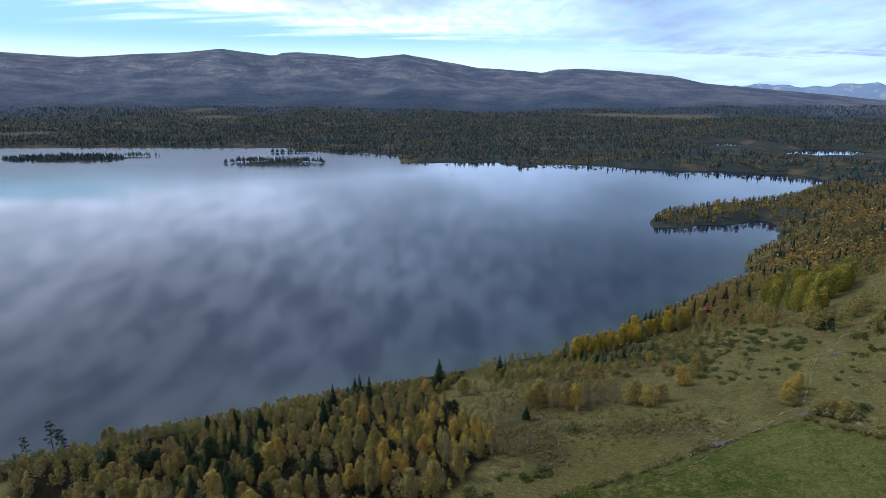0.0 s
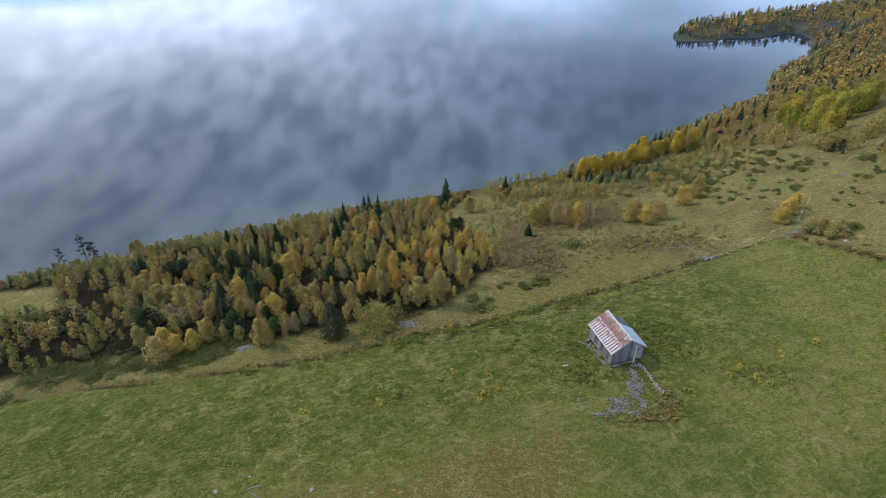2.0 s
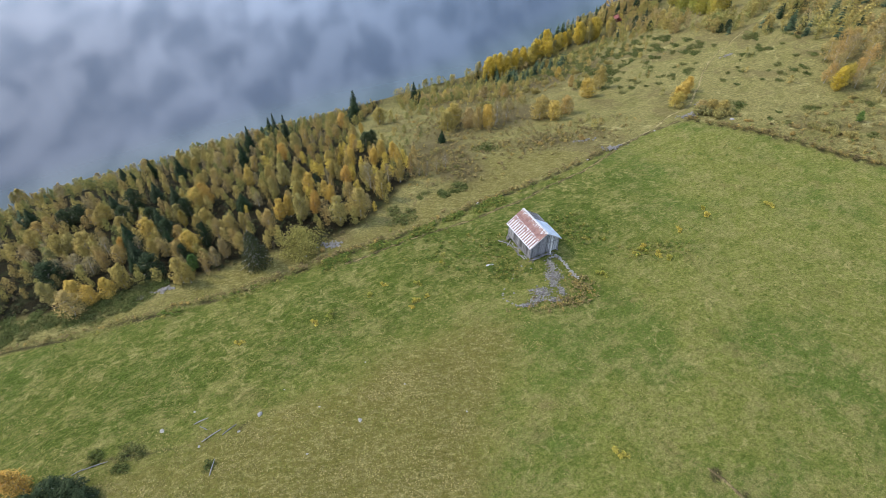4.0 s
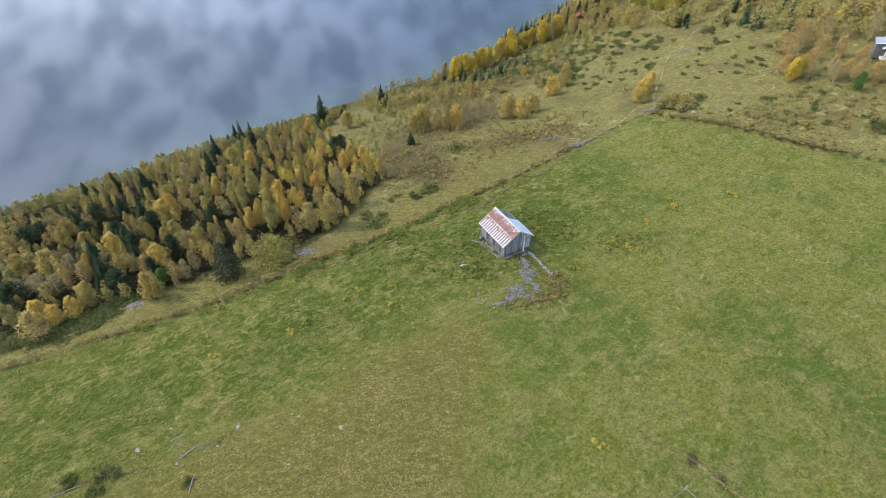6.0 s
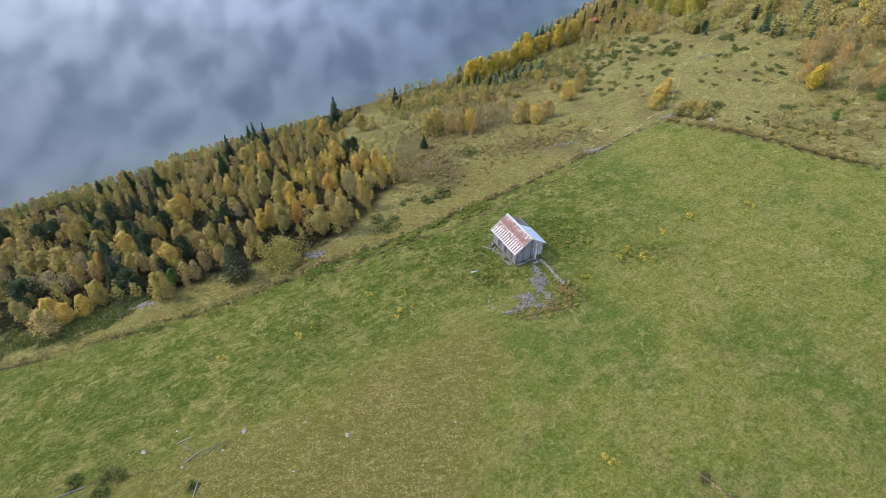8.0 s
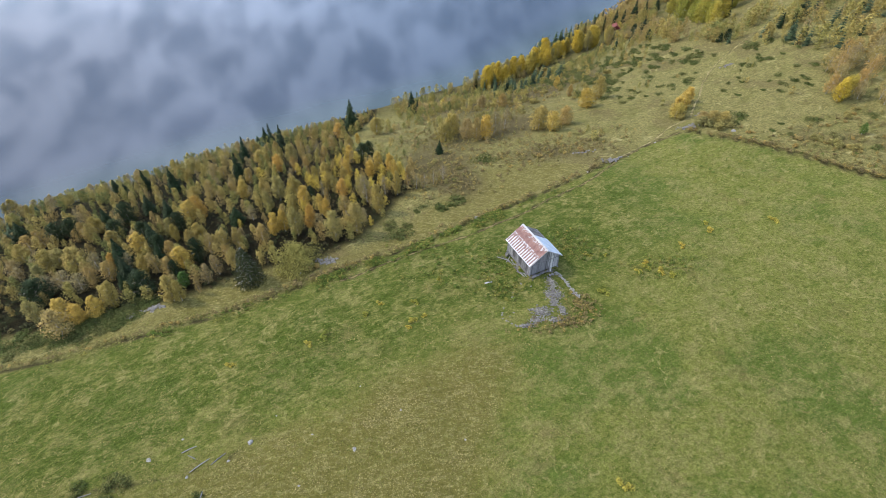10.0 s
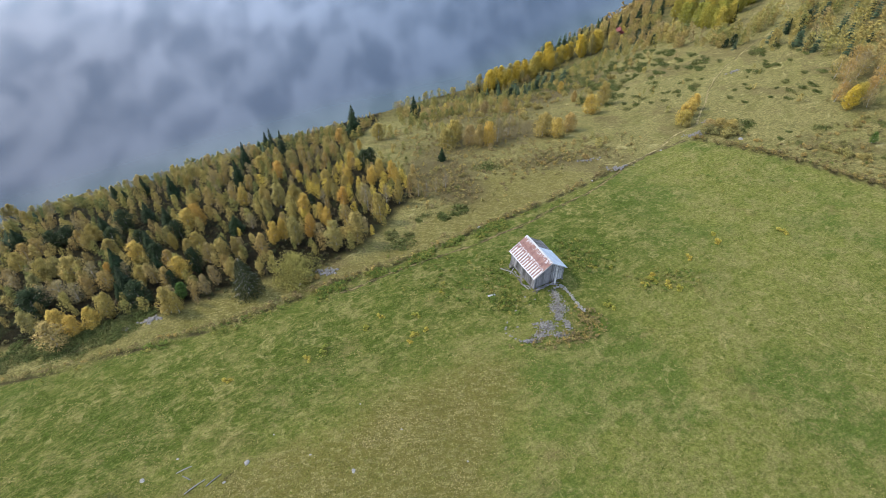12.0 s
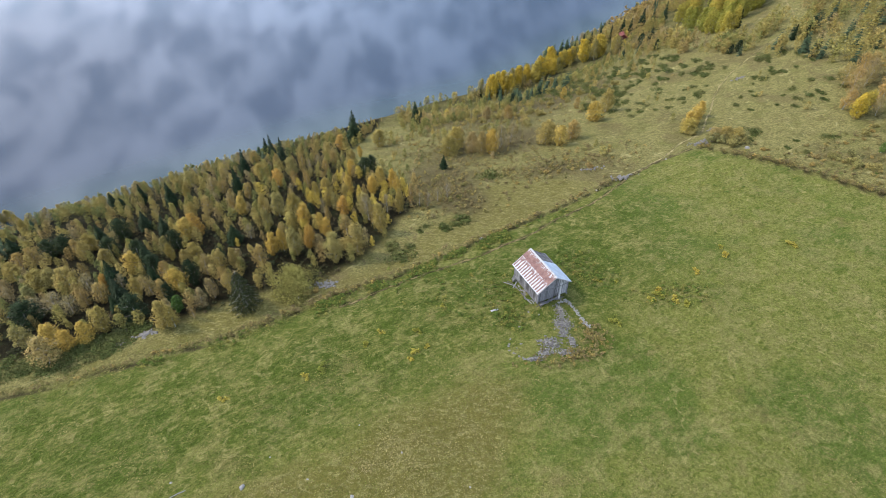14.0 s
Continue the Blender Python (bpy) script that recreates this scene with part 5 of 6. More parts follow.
def fir_pattern(rng, sides, tiers=3):
    v, f = [], []
    for low, high, r in ((0.04, 0.5, 0.17), (0.3, 0.76, 0.125), (0.58, 1.0, 0.08)) if tiers == 3 else ((0.03, 0.66, 0.17), (0.4, 1.0, 0.105)):
        n = len(v)
        v.append((rng.normal(0, 0.01), rng.normal(0, 0.01), high))
        for j in range(sides):
            a = 6.283 * j / sides + rng.uniform(-0.3, 0.3)
            q = r * rng.uniform(0.6, 1.25)
            v.append((math.cos(a) * q, math.sin(a) * q, low + rng.uniform(-0.03, 0.05)))
        f += [(n, n + 1 + j, n + 1 + (j + 1) % sides) for j in range(sides)]
    return np.array(v), np.array(f)


def leafy_pattern(rng, leaves, size):
    shapes = [(rng.normal(0, 0.1), rng.normal(0, 0.1), z, 0.2 - 0.12 * abs(z - 0.5), 0.2 - 0.12 * abs(z - 0.5), 0.16) for z in (0.25, 0.42, 0.58, 0.75, 0.88)]
    c, n = crown_points(rng, shapes, leaves)
    return leaf_sprays(rng, c, n + np.array([0, 0, 0.4]), size)


def spruce_pattern(rng):
    """A small spruce one metre high: tiers of drooping branches."""
    v, f = [], []
    for k in range(9):
        u = (k + rng.uniform(0, 0.5)) / 9
        reach, z = 0.2 * (1 - u) ** 0.85 + 0.012, 0.06 + 0.93 * u
        for j in range(8):
            a = 6.283 * (j + rng.uniform(-0.4, 0.4)) / 8
            r = reach * rng.uniform(0.65, 1.2)
            c, s, w = math.cos(a), math.sin(a), r * 0.3 + 0.006
            n = len(v)
            v += [(0, 0, z + 0.02), (c * r * 0.6 - s * w, s * r * 0.6 + c * w, z - r * 0.2), (c * r, s * r, z - r * 0.4), (c * r * 0.6 + s * w, s * r * 0.6 - c * w, z - r * 0.2)]
            f += [(n, n + 1, n + 2), (n, n + 2, n + 3)]
    return np.array(v), np.array(f)


def crown_pattern(seed, leaves=250, size=0.034):
    """A birch crown of few leaf sprays, one metre high."""
    me = birch_meshes(seed, None, height=1.0, spread=0.23, leaves=leaves, size=size)[1]
    v = np.zeros(len(me.vertices) * 3)
    me.vertices.foreach_get("co", v)
    return v.reshape(-1, 3), np.arange(len(me.vertices)).reshape(-1, 3)


def woods(name, label, patterns, spots, heights, widths, tints, material):
    rng = np.random.default_rng(len(name))
    verts, faces, tint, base = [], [], [], 0
    z = land(spots[:, 0], spots[:, 1])
    turn, which = rng.uniform(0, 6.283, len(spots)), rng.integers(0, len(patterns), len(spots))
    for k, (pv, pf) in enumerate(patterns):
        m = np.flatnonzero(which == k)
        if not len(m):
            continue
        c, s = np.cos(turn[m])[:, None], np.sin(turn[m])[:, None]
        h, w = heights[m][:, None], (heights[m] * widths[m])[:, None]
        x = (pv[None, :, 0] * c - pv[None, :, 1] * s) * w + spots[m, 0][:, None]
        y = (pv[None, :, 0] * s + pv[None, :, 1] * c) * w + spots[m, 1][:, None]
        zz = pv[None, :, 2] * h + z[m][:, None] - 0.15 * np.minimum(h, 1)
        verts.append(np.stack([x, y, zz], 2).reshape(-1, 3))
        n = len(pv)
        faces.append((pf[None] + (np.arange(len(m)) * n)[:, None, None] + base).reshape(-1, 3))
        tint.append(np.repeat(tints[m], n))
        base += len(m) * n
    me = mesh_from(name, np.concatenate(verts), np.concatenate(faces), material)
    me.attributes.new("tint", "FLOAT", "POINT").data.foreach_set("value", np.concatenate(tint).astype(np.float32))
    return tagged(new(name, me), label, "forest", kind="stuff")


def scatter(rng, n, x0, x1, y0, y1, keep):
    x, y = rng.uniform(x0, x1, n), rng.uniform(y0, y1, n)
    m = keep(x, y)
    return np.stack([x[m], y[m]], 1)


def build_woods():
    rng = np.random.default_rng(21)
    firs = [spruce_pattern(rng) for _ in range(4)]
    small_firs = [fir_pattern(rng, 4, 2) for _ in range(4)]
    leafy = [crown_pattern(320 + k, 210, 0.036) for k in range(6)]
    far_leafy = [crown_pattern(340 + k, 34, 0.095) for k in range(5)]
    full_leafy = [crown_pattern(300 + k) for k in range(6)]
    small_leafy = [leafy_pattern(rng, 14, 0.19) for _ in range(4)]
    tufts = [leafy_pattern(rng, 34, 0.095) for _ in range(5)]
    chance = lambda x, p: rng.uniform(0, 1, len(x)) < p
    # rest of the lakeside wood, beyond the trees that stand singly
    keep = lambda x, y: inside_plan(x, y, WOOD) & (shore_distance(x, y) > 3) & ((x < -66) | (y > 134)) & ~inside_plan(x, y, CLEARING) & chance(x, 0.75)
    p = scatter(rng, 3400, -140, 16, 60, 188, keep)
    d = shore_distance(p[:, 0], p[:, 1])
    woods("lakeside_wood", "autumn birches down to the lake shore", full_leafy, p, rng.uniform(2.5, 4.8, len(p)) * np.clip(0.38 + d / 45, 0.38, 1), rng.uniform(0.9, 1.3, len(p)), np.clip(rng.normal(0.45, 0.35, len(p)), 0, 0.95), WOODS)
    # young growth that fills the wood between the full-grown trees
    grown = np.array([t[:2] for t in GOLD_BIRCHES + LEMON_BIRCHES + TAN_BIRCHES + BARE_BIRCHES + OLIVE_BIRCHES + ORANGE_BIRCHES + YOUNG_PINES + WOOD_SPRUCES] + [(-18.3, 64.0), (-11.4, 66.2), (-13.5, 66.5), (-9, 66.5)])
    seeds = scatter(rng, 5000, -66, 13, 60, 135, lambda x, y: inside_plan(x, y - 1.3, WOOD) & (wavy(x, y, 11, 41) > -0.5))
    young = []
    for t in seeds:
        if np.min(np.hypot(*(grown - t).T)) > rng.uniform(1.3, 2.0):
            grown = np.concatenate([grown, t[None]])
            young.append(t)
    young = np.array(young[:520])
    woods("young_birches", "slender young birches in dull autumn colours", [crown_pattern(350 + k, 430, 0.027) for k in range(6)], young, rng.uniform(2.3, 4.3, len(young)), rng.uniform(0.85, 1.25, len(young)), np.where(rng.uniform(0, 1, len(young)) < 0.75 * np.exp(-((young[:, 0] + 4) / 13) ** 2 - ((young[:, 1] - 89) / 17) ** 2), 1.0, np.clip(rng.normal(0.5, 0.26, len(young)), 0, 0.95)), WOODS)
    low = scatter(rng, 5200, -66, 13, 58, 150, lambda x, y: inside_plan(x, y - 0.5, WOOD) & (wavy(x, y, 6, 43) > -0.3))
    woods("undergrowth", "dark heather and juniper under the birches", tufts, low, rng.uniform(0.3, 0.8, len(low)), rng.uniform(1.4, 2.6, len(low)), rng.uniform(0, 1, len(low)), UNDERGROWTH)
    q = scatter(rng, 900, -140, 10, 62, 180, lambda x, y: keep(x, y) & (wavy(x, y, 22, 33) > 0.1) & chance(x, 0.33))
    woods("lakeside_spruces", "dark young spruces among the lakeside birches", firs, q, rng.uniform(2.0, 4.6, len(q)), rng.uniform(1.3, 2.0, len(q)), rng.uniform(0, 1, len(q)), FIRS)
    # the strip between pasture and shore, and the wooded slope round the bay
    def slope_wood(x, y):
        west = (x < 100) & (y > 158 + 0.36 * (x - 30) - 4)
        east = (x >= 100) & (y > np.interp(x, [100, 105, 112, 114, 117, 135], [168, 140, 126, 118, 108, 40]))
        glade = (np.hypot(x - 120, y - 90) < 7) | (np.hypot(x - 119, y - 96) < 5)
        grove = inside_plan(x, y, [(108, 158), (116, 152), (136, 160), (158, 190), (150, 222), (128, 220)])
        return (west | east) & ~glade & ~grove & (shore_distance(x, y) > 0.8) & (off_line(x, y, PATH_LINE) > 2.2) & (off_line(x, y + 3, [(40, 176), (60, 193), (101, 212)]) > 5)
    near = scatter(rng, 7200, 14, 260, 40, 260, lambda x, y: slope_wood(x, y) & (np.hypot(x, y) < 280))
    far = scatter(rng, 27000, 100, 640, 150, 690, lambda x, y: slope_wood(x, y) & (np.hypot(x, y) >= 280) & (np.hypot(x, y) < 760) & chance(x, np.clip(1.2 - np.hypot(x, y) / 1100, 0.35, 1)))
    for p, pattern, fir_pat, word in ((near, leafy, firs, "hillside"), (far, far_leafy, small_firs, "bayside")):
        kind = wavy(p[:, 0], p[:, 1], 60, 13) * 0.28 + rng.uniform(0, 1, len(p))
        d = shore_distance(p[:, 0], p[:, 1])
        fir = (kind > np.where(p[:, 0] < 100, 0.95, 0.97 if word == "hillside" else 0.82)) | ((d < 10) & (p[:, 0] > 75) & (p[:, 0] < 200) & (kind > 0.62))
        a, b = p[~fir], p[fir]
        tint = np.clip(0.2 * (a[:, 0] > 96) + (0.36 if word == "hillside" else 0.42) + 0.3 * wavy(a[:, 0], a[:, 1], 45, 14) + rng.normal(0, 0.18, len(a)), 0, 1)
        low = np.where(a[:, 0] < 100, 0.72, 1.0)
        woods(word + "_wood", "autumn birches and scrub on the slope round the bay", pattern, a, rng.uniform(2.8, 6.0, len(a)) * low, rng.uniform(1.0, 1.6, len(a)), tint, WOODS if word == "hillside" else BAY_WOODS)
        woods(word + "_spruces", "dark spruces among the birches round the bay", fir_pat, b, rng.uniform(3.0, 6.5, len(b)), rng.uniform(0.9, 1.4, len(b)), rng.uniform(0, 1, len(b)), FIRS)
    # low birches and willows thickening down the pasture towards the shore
    def scrub(x, y):
        down = np.clip((y - 104 - 0.5 * (x - 15)) / 60, 0, 1)
        return (off_line(x, y, PATH_LINE) > 5) & ~inside_plan(x, y, MEADOW) & ~inside_plan(x, y, WOOD) & (x < 100) & (shore_distance(x, y) > 3) & (y < 162 + 0.36 * (x - 30)) & (wavy(x, y, 13, 31) > 0.75 - 1.35 * down) & chance(x, 0.25 + 0.55 * down)
    p = scatter(rng, 2300, 8, 100, 98, 190, scrub)
    woods("pasture_scrub", "low tan and olive birch scrub on the pasture", full_leafy, p, rng.uniform(1.0, 3.2, len(p)), rng.uniform(1.1, 1.8, len(p)), np.clip(rng.normal(0.5, 0.3, len(p)), 0, 0.95), WOODS)
    # flat country beyond the lake
    def country(x, y):
        r = np.hypot(x, y)
        clear = open_ground(x, y) < 0.3
        for cx, cy, a, b, turn in PONDS:
            clear &= oval(x, y, cx - 20, cy - 75, a + 30, b + 100, turn) < 0
        return (shore_distance(x, y) > 1.5) & (np.abs(x) < 0.86 * y + 60) & (r > 690) & (land(x, y) < 66) & clear & chance(x, np.where(wavy(x, y, 190, 15) > 0.8, 0.25, 1.0) * np.clip(1.5 - r / 2700, 0.42, 1))
    p = scatter(rng, 80000, -1900, 2000, 560, 2600, country)
    fir = rng.uniform(0, 1, len(p)) + 0.3 * wavy(p[:, 0], p[:, 1], 230, 16) > 0.46
    a, b = p[fir], p[~fir]
    woods("far_forest", "dark conifer forest beyond the lake", small_firs, a, rng.uniform(5, 10, len(a)), rng.uniform(1.3, 2.1, len(a)), rng.uniform(0, 1, len(a)), HAZY_FIRS)
    woods("far_birches", "brownish birch scrub beyond the lake", small_leafy, b, rng.uniform(3, 5.5, len(b)), rng.uniform(1.3, 2.2, len(b)), rng.uniform(0, 1, len(b)), FAR_SCRUB)
    # islets
    p = scatter(rng, 30000, -800, -170, 860, 1110, lambda x, y: (shore_distance(x, y) > 0.5) & (y < 1085) & chance(x, 0.2))
    woods("island_trees", "small conifers on the low islands", small_firs, p, rng.uniform(3.5, 8, len(p)), rng.uniform(1.1, 1.9, len(p)), rng.uniform(0, 1, len(p)), HAZY_FIRS)
    # rank weeds along the ditch
    x = np.concatenate([rng.uniform(-8, 26, 1500), rng.uniform(-45, 40, 500)])
    at = np.interp(x, [c[0] for c in DITCH], [c[1] for c in DITCH])
    y = at - np.abs(rng.normal(0.9, 1.1, len(x)))
    m = wavy(x, y, 7, 24) + rng.normal(0, 0.5, len(x)) > 0.25
    p = np.stack([x[m], y[m]], 1)
    for cx, cy, a, b, n in ((17.5, 58, 2.0, 3.2, 90), (19, 52.5, 1.5, 1.2, 60), (31, 62, 2.2, 2.5, 110), (33.5, 59, 2, 1.2, 60), (13, 56, 3, 2.5, 40), (42, 52.5, 3, 1.5, 90), (70, 78, 6, 5, 60), (9, 62, 4, 3, 70)):
        p = np.concatenate([p, np.stack([rng.normal(cx, a, n), rng.normal(cy, b, n)], 1)])
    woods("weeds", "rank green weeds along the ditch", tufts, p, rng.uniform(0.3, 0.6, len(p)), rng.uniform(1.5, 2.6, len(p)), rng.uniform(0, 1, len(p)), WEEDS)
    # brown heather and low scrub on the rough pasture
    spots = []
    for cx, cy, a, b, n in ((38, 97, 9, 3.2, 260), (16, 93, 4, 6, 330), (35, 145, 12, 16, 700), (60, 165, 16, 12, 600), (24, 116, 9, 12, 480), (88, 76, 8, 6, 260), (108, 80, 8, 10, 200), (50, 100, 6, 4, 90), (28.0, 46.9, 0.9, 1.2, 120), (25.3, 44.0, 1.8, 0.6, 90), (21.5, 43.2, 2.0, 0.5, 40)):
        spots.append(np.stack([rng.normal(cx, a, n), rng.normal(cy, b, n)], 1))
    for line, n in ((DITCH, 420), (UPPER_DITCH, 240)):
        line = np.array(line)
        leg, u = rng.integers(0, len(line) - 1, n), rng.uniform(0, 1, (n, 1))
        spots.append(line[leg] * (1 - u) + line[leg + 1] * u + rng.normal(0, 0.35, (n, 2)) + np.array([0.1, 0.7]))
    p = np.concatenate(spots)
    p = p[(off_line(p[:, 0], p[:, 1], PATH_LINE) > 1.5) & (~inside_plan(p[:, 0], p[:, 1], MEADOW) | (p[:, 1] < 50)) & (shore_distance(p[:, 0], p[:, 1]) > 2)]
    woods("heather", "brown heather and dwarf birch on the rough pasture", tufts, p, np.where(p[:, 1] < 60, 0.6, 1.0) * rng.uniform(0.4, 0.9, len(p)), rng.uniform(1.5, 2.6, len(p)), rng.uniform(0, 1, len(p)), HEATHER)


build_woods()

# ---- barn, ruin, stones, cabin ----


def board(a, b, width, thick, face=(0, 0, 1)):
    """A plank from a to b, as corners and quads."""
    a, b = Vector(a), Vector(b)
    d = (b - a).normalized()
    n = Vector(face)
    n = (n - d * n.dot(d)).normalized()
    s = d.cross(n)
    v = []
    for p in (a, b):
        for i, j in ((-1, -1), (1, -1), (1, 1), (-1, 1)):
            v.append(tuple(p + s * i * width / 2 + n * j * thick / 2))
    return v, [(0, 1, 2, 3), (7, 6, 5, 4), (0, 4, 5, 1), (1, 5, 6, 2), (2, 6, 7, 3), (3, 7, 4, 0)]


def stone_shape(seed, sides=7):
    """An angular field stone about one metre across: 5 rings, uneven."""
    rng = np.random.default_rng(seed)
    v, f = [(0, 0, -0.42)], []
    for z, r in ((-0.28, 0.38), (0.05, 0.5), (0.3, 0.33)):
        for j in range(sides):
            a = 6.283 * j / sides
            q = r * rng.uniform(0.72, 1.2)
            v.append((math.cos(a) * q, math.sin(a) * q * 0.85, z + rng.uniform(-0.08, 0.08)))
    v.append((0.03, -0.02, 0.4))
    for j in range(sides):
        k = (j + 1) % sides
        f.append((0, 1 + k, 1 + j))
        for ring in (0, 1):
            a, b = 1 + ring * sides, 1 + (ring + 1) * sides
            f += [(a + j, a + k, b + k), (a + j, b + k, b + j)]
        f.append((1 + 2 * sides + j, 1 + 2 * sides + k, 3 * sides + 1))
    return np.array(v), np.array(f)


STONE_SHAPES = [stone_shape(200 + k) for k in range(6)]
STONE_MESHES = [mesh_from("stone", v, f, STONE) for v, f in STONE_SHAPES]
PALE_MESHES = [mesh_from("stone", v, f, PALE_STONE) for v, f in STONE_SHAPES]


def heap(rng, spots, sizes, lift, origin, flat=0.6):
    """Many stones joined; places are relative to the origin."""
    verts, faces, base = [], [], 0
    z = land(spots[:, 0], spots[:, 1])
    for k in range(len(spots)):
        pv, pf = STONE_SHAPES[int(rng.integers(6))]
        r = np.array(Euler((rng.normal(0, 0.3), rng.normal(0, 0.3), rng.uniform(0, 6.28))).to_matrix())
        w = (pv * np.array([1.15, 0.9, flat])) @ r.T * sizes[k]
        verts.append(w + np.array([spots[k, 0], spots[k, 1], z[k] + lift[k]]) - np.array(origin))
        faces.append(pf + base)
        base += len(pv)
    return mesh_from("stones", np.concatenate(verts), np.concatenate(faces), STONE)


def corrugated(y0, y1, length, ribs, material, high=0.025):
    """A ribbed roof sheet lying in the plane of x (from eave 0 to ridge) and y; carries its place on the slope."""
    n = ribs * 2
    ys = np.linspace(y0, y1, n + 1)
    xs = np.array([0, 0.5, 1.0]) * length
    v = [(x, y, high * (k % 2)) for x in xs for k, y in enumerate(ys)]
    f = [(i * (n + 1) + k, i * (n + 1) + k + 1, (i + 1) * (n + 1) + k + 1, (i + 1) * (n + 1) + k) for i in range(2) for k in range(n)]
    return np.array(v), np.array(f)


def build_barn():
    """Old hay barn: board walls on stones, a tin roof rusted on one side and half stripped on the other."""
    rng = np.random.default_rng(31)
    base = (24.35, 58.25, 45.4)
    barn = tagged(new("barn"), "small weathered grey board barn with rusty tin roof", "barn")
    barn.matrix_basis = pose(*base, 0, 0, 16.8)
    hx, hy, floor_z, eave, ridge = 2.42, 3.02, 0.72, 2.8, 4.78
    run = 2.83
    slope = math.hypot(run, ridge - eave)
    angle = math.degrees(math.atan2(ridge - eave, run))
    wall_top = eave + (run - hx) * (ridge - eave) / run - 0.06

    def wall_boards(name, a, b, heights, gaps, material=GREY_WOOD, label=""):
        a, b = Vector(a), Vector(b)
        n = max(2, int((b - a).length / 0.19))
        out = Vector(((b - a).y, -(b - a).x, 0)).normalized()
        pieces = []
        for k in range(n):
            u = (k + 0.5) / n
            if any(lo < u < hi for lo, hi in gaps):
                continue
            p = a.lerp(b, u) + out * rng.uniform(-0.012, 0.018)
            lo = floor_z - rng.uniform(0, 0.12)
            pieces.append(board((p.x, p.y, lo), (p.x + rng.normal(0, 0.008), p.y, heights(u) - rng.uniform(0, 0.03)), (b - a).length / n * rng.uniform(0.84, 0.97), 0.03, tuple(out)))
        for v, f in pieces:
            part("wall_board", mesh_from("wall_board", v, f, material), barn, label)

    flat_top = lambda u: wall_top
    gable = lambda u: wall_top + (1 - abs(2 * u - 1)) * (hx * (ridge - eave) / run) - 0.02
    wall_boards("side_wall", (-hx, hy, 0), (-hx, -hy, 0), flat_top, ((0.24, 0.31), (0.50, 0.60), (0.82, 0.88)))
    wall_boards("side_wall", (hx, -hy, 0), (hx, hy, 0), flat_top, ())
    wall_boards("end_wall", (hx, hy, 0), (-hx, hy, 0), gable, ())
    wall_boards("end_wall", (-hx, -hy, 0), (0.62, -hy, 0), lambda u: gable(u * (0.62 + hx) / (2 * hx)), ((0.49, 0.51),), GREY_WOOD)
    wall_boards("end_wall", (0.68, -hy, 0), (hx, -hy, 0), lambda u: gable((0.68 + hx + u * (hx - 0.68)) / (2 * hx)), (), PALE_WOOD, "paler newer board")
    lining = merge([board((x, -hy + 0.12, z), (x, hy - 0.12, z), 0.1, 1.0 if z > 1.4 else 0.9, (0, 0, 1)) for x in (-hx + 0.1, hx - 0.1) for z in (1.15, 2.15)]
                   + [board((-hx + 0.1, y, 1.6), (hx - 0.1, y, 1.6), 0.08, 1.75, (0, 0, 1)) for y in (-hy + 0.14, hy - 0.14)])
    part("inner_boarding", mesh_from("inner_boarding", *lining, DARK_WOOD), barn, "dark boards behind the gaps")
    v, f = board((0, -hy, floor_z - 0.02), (0, hy, floor_z - 0.02), 2 * hx, 0.1)
    part("floor", mesh_from("floor", v, f, DARK_WOOD), barn)
    for x in (-hx, hx):
        for y in (-hy, hy):
            v, f = board((x, y, floor_z - 0.1), (x, y, wall_top + 0.02), 0.17, 0.17, (1, 0, 0))
            part("corner_post", mesh_from("corner_post", v, f, GREY_WOOD), barn)
    for x in (-hx, hx):
        v, f = board((x, -hy - 0.25, floor_z - 0.12), (x, hy + 0.2, floor_z - 0.12), 0.2, 0.2)
        part("sill_log", mesh_from("sill_log", v, f, GREY_WOOD), barn)
    v, f = board((-hx - 0.2, -hy - 0.02, 2.62), (hx + 0.15, -hy - 0.02, 2.62), 0.13, 0.1, (0, 1, 0))
    part("cross_beam", mesh_from("cross_beam", v, f, GREY_WOOD), barn)
    for k in range(5):
        y = -3.1 + k * 1.55
        for side in (-1, 1):
            v, f = board((side * (run - 0.04), y, eave - 0.09), (side * 0.02, y, ridge - 0.1), 0.1, 0.1)
            part("rafter", mesh_from("rafter", v, f, GREY_WOOD), barn)

    def sheet(name, side, y0, y1, low, high, material, lift, label=""):
        v, f = corrugated(y0, y1, (high - low) * slope, max(3, int((y1 - y0) / 0.11)), material)
        me = mesh_from(name, v, f, material)
        me.attributes.new("up", "FLOAT", "POINT").data.foreach_set("value", (low + v[:, 0] / slope).astype(np.float32))
        me.attributes.new("along", "FLOAT", "POINT").data.foreach_set("value", v[:, 1].astype(np.float32))
        jig = rng.normal(0, 0.006, 2)
        rise = Matrix.Translation((-run, 0, eave))
        m = rise @ pose(0, 0, 0, 0, -angle, 0) @ Matrix.Translation((low * slope + jig[0], jig[1], lift))
        if side > 0:
            m = pose(0, 0, 0, 0, 0, 180) @ m
        return part(name, me, barn, label, m)

    edge = 3.3
    for k in range(8):
        y0 = -edge + k * 2 * edge / 8
        sheet("roof_sheet", -1, y0 - 0.03, y0 + 2 * edge / 8 + 0.03, 0.0, 0.56, RUSTY, 0.02 + 0.012 * (k % 2), "rust-red tin with bare zinc strips")
        sheet("roof_sheet", -1, y0 - 0.03, y0 + 2 * edge / 8 + 0.03, 0.53, 1.0, RUSTY, 0.06 + 0.012 * (k % 2), "rust-red tin with bare zinc strips")
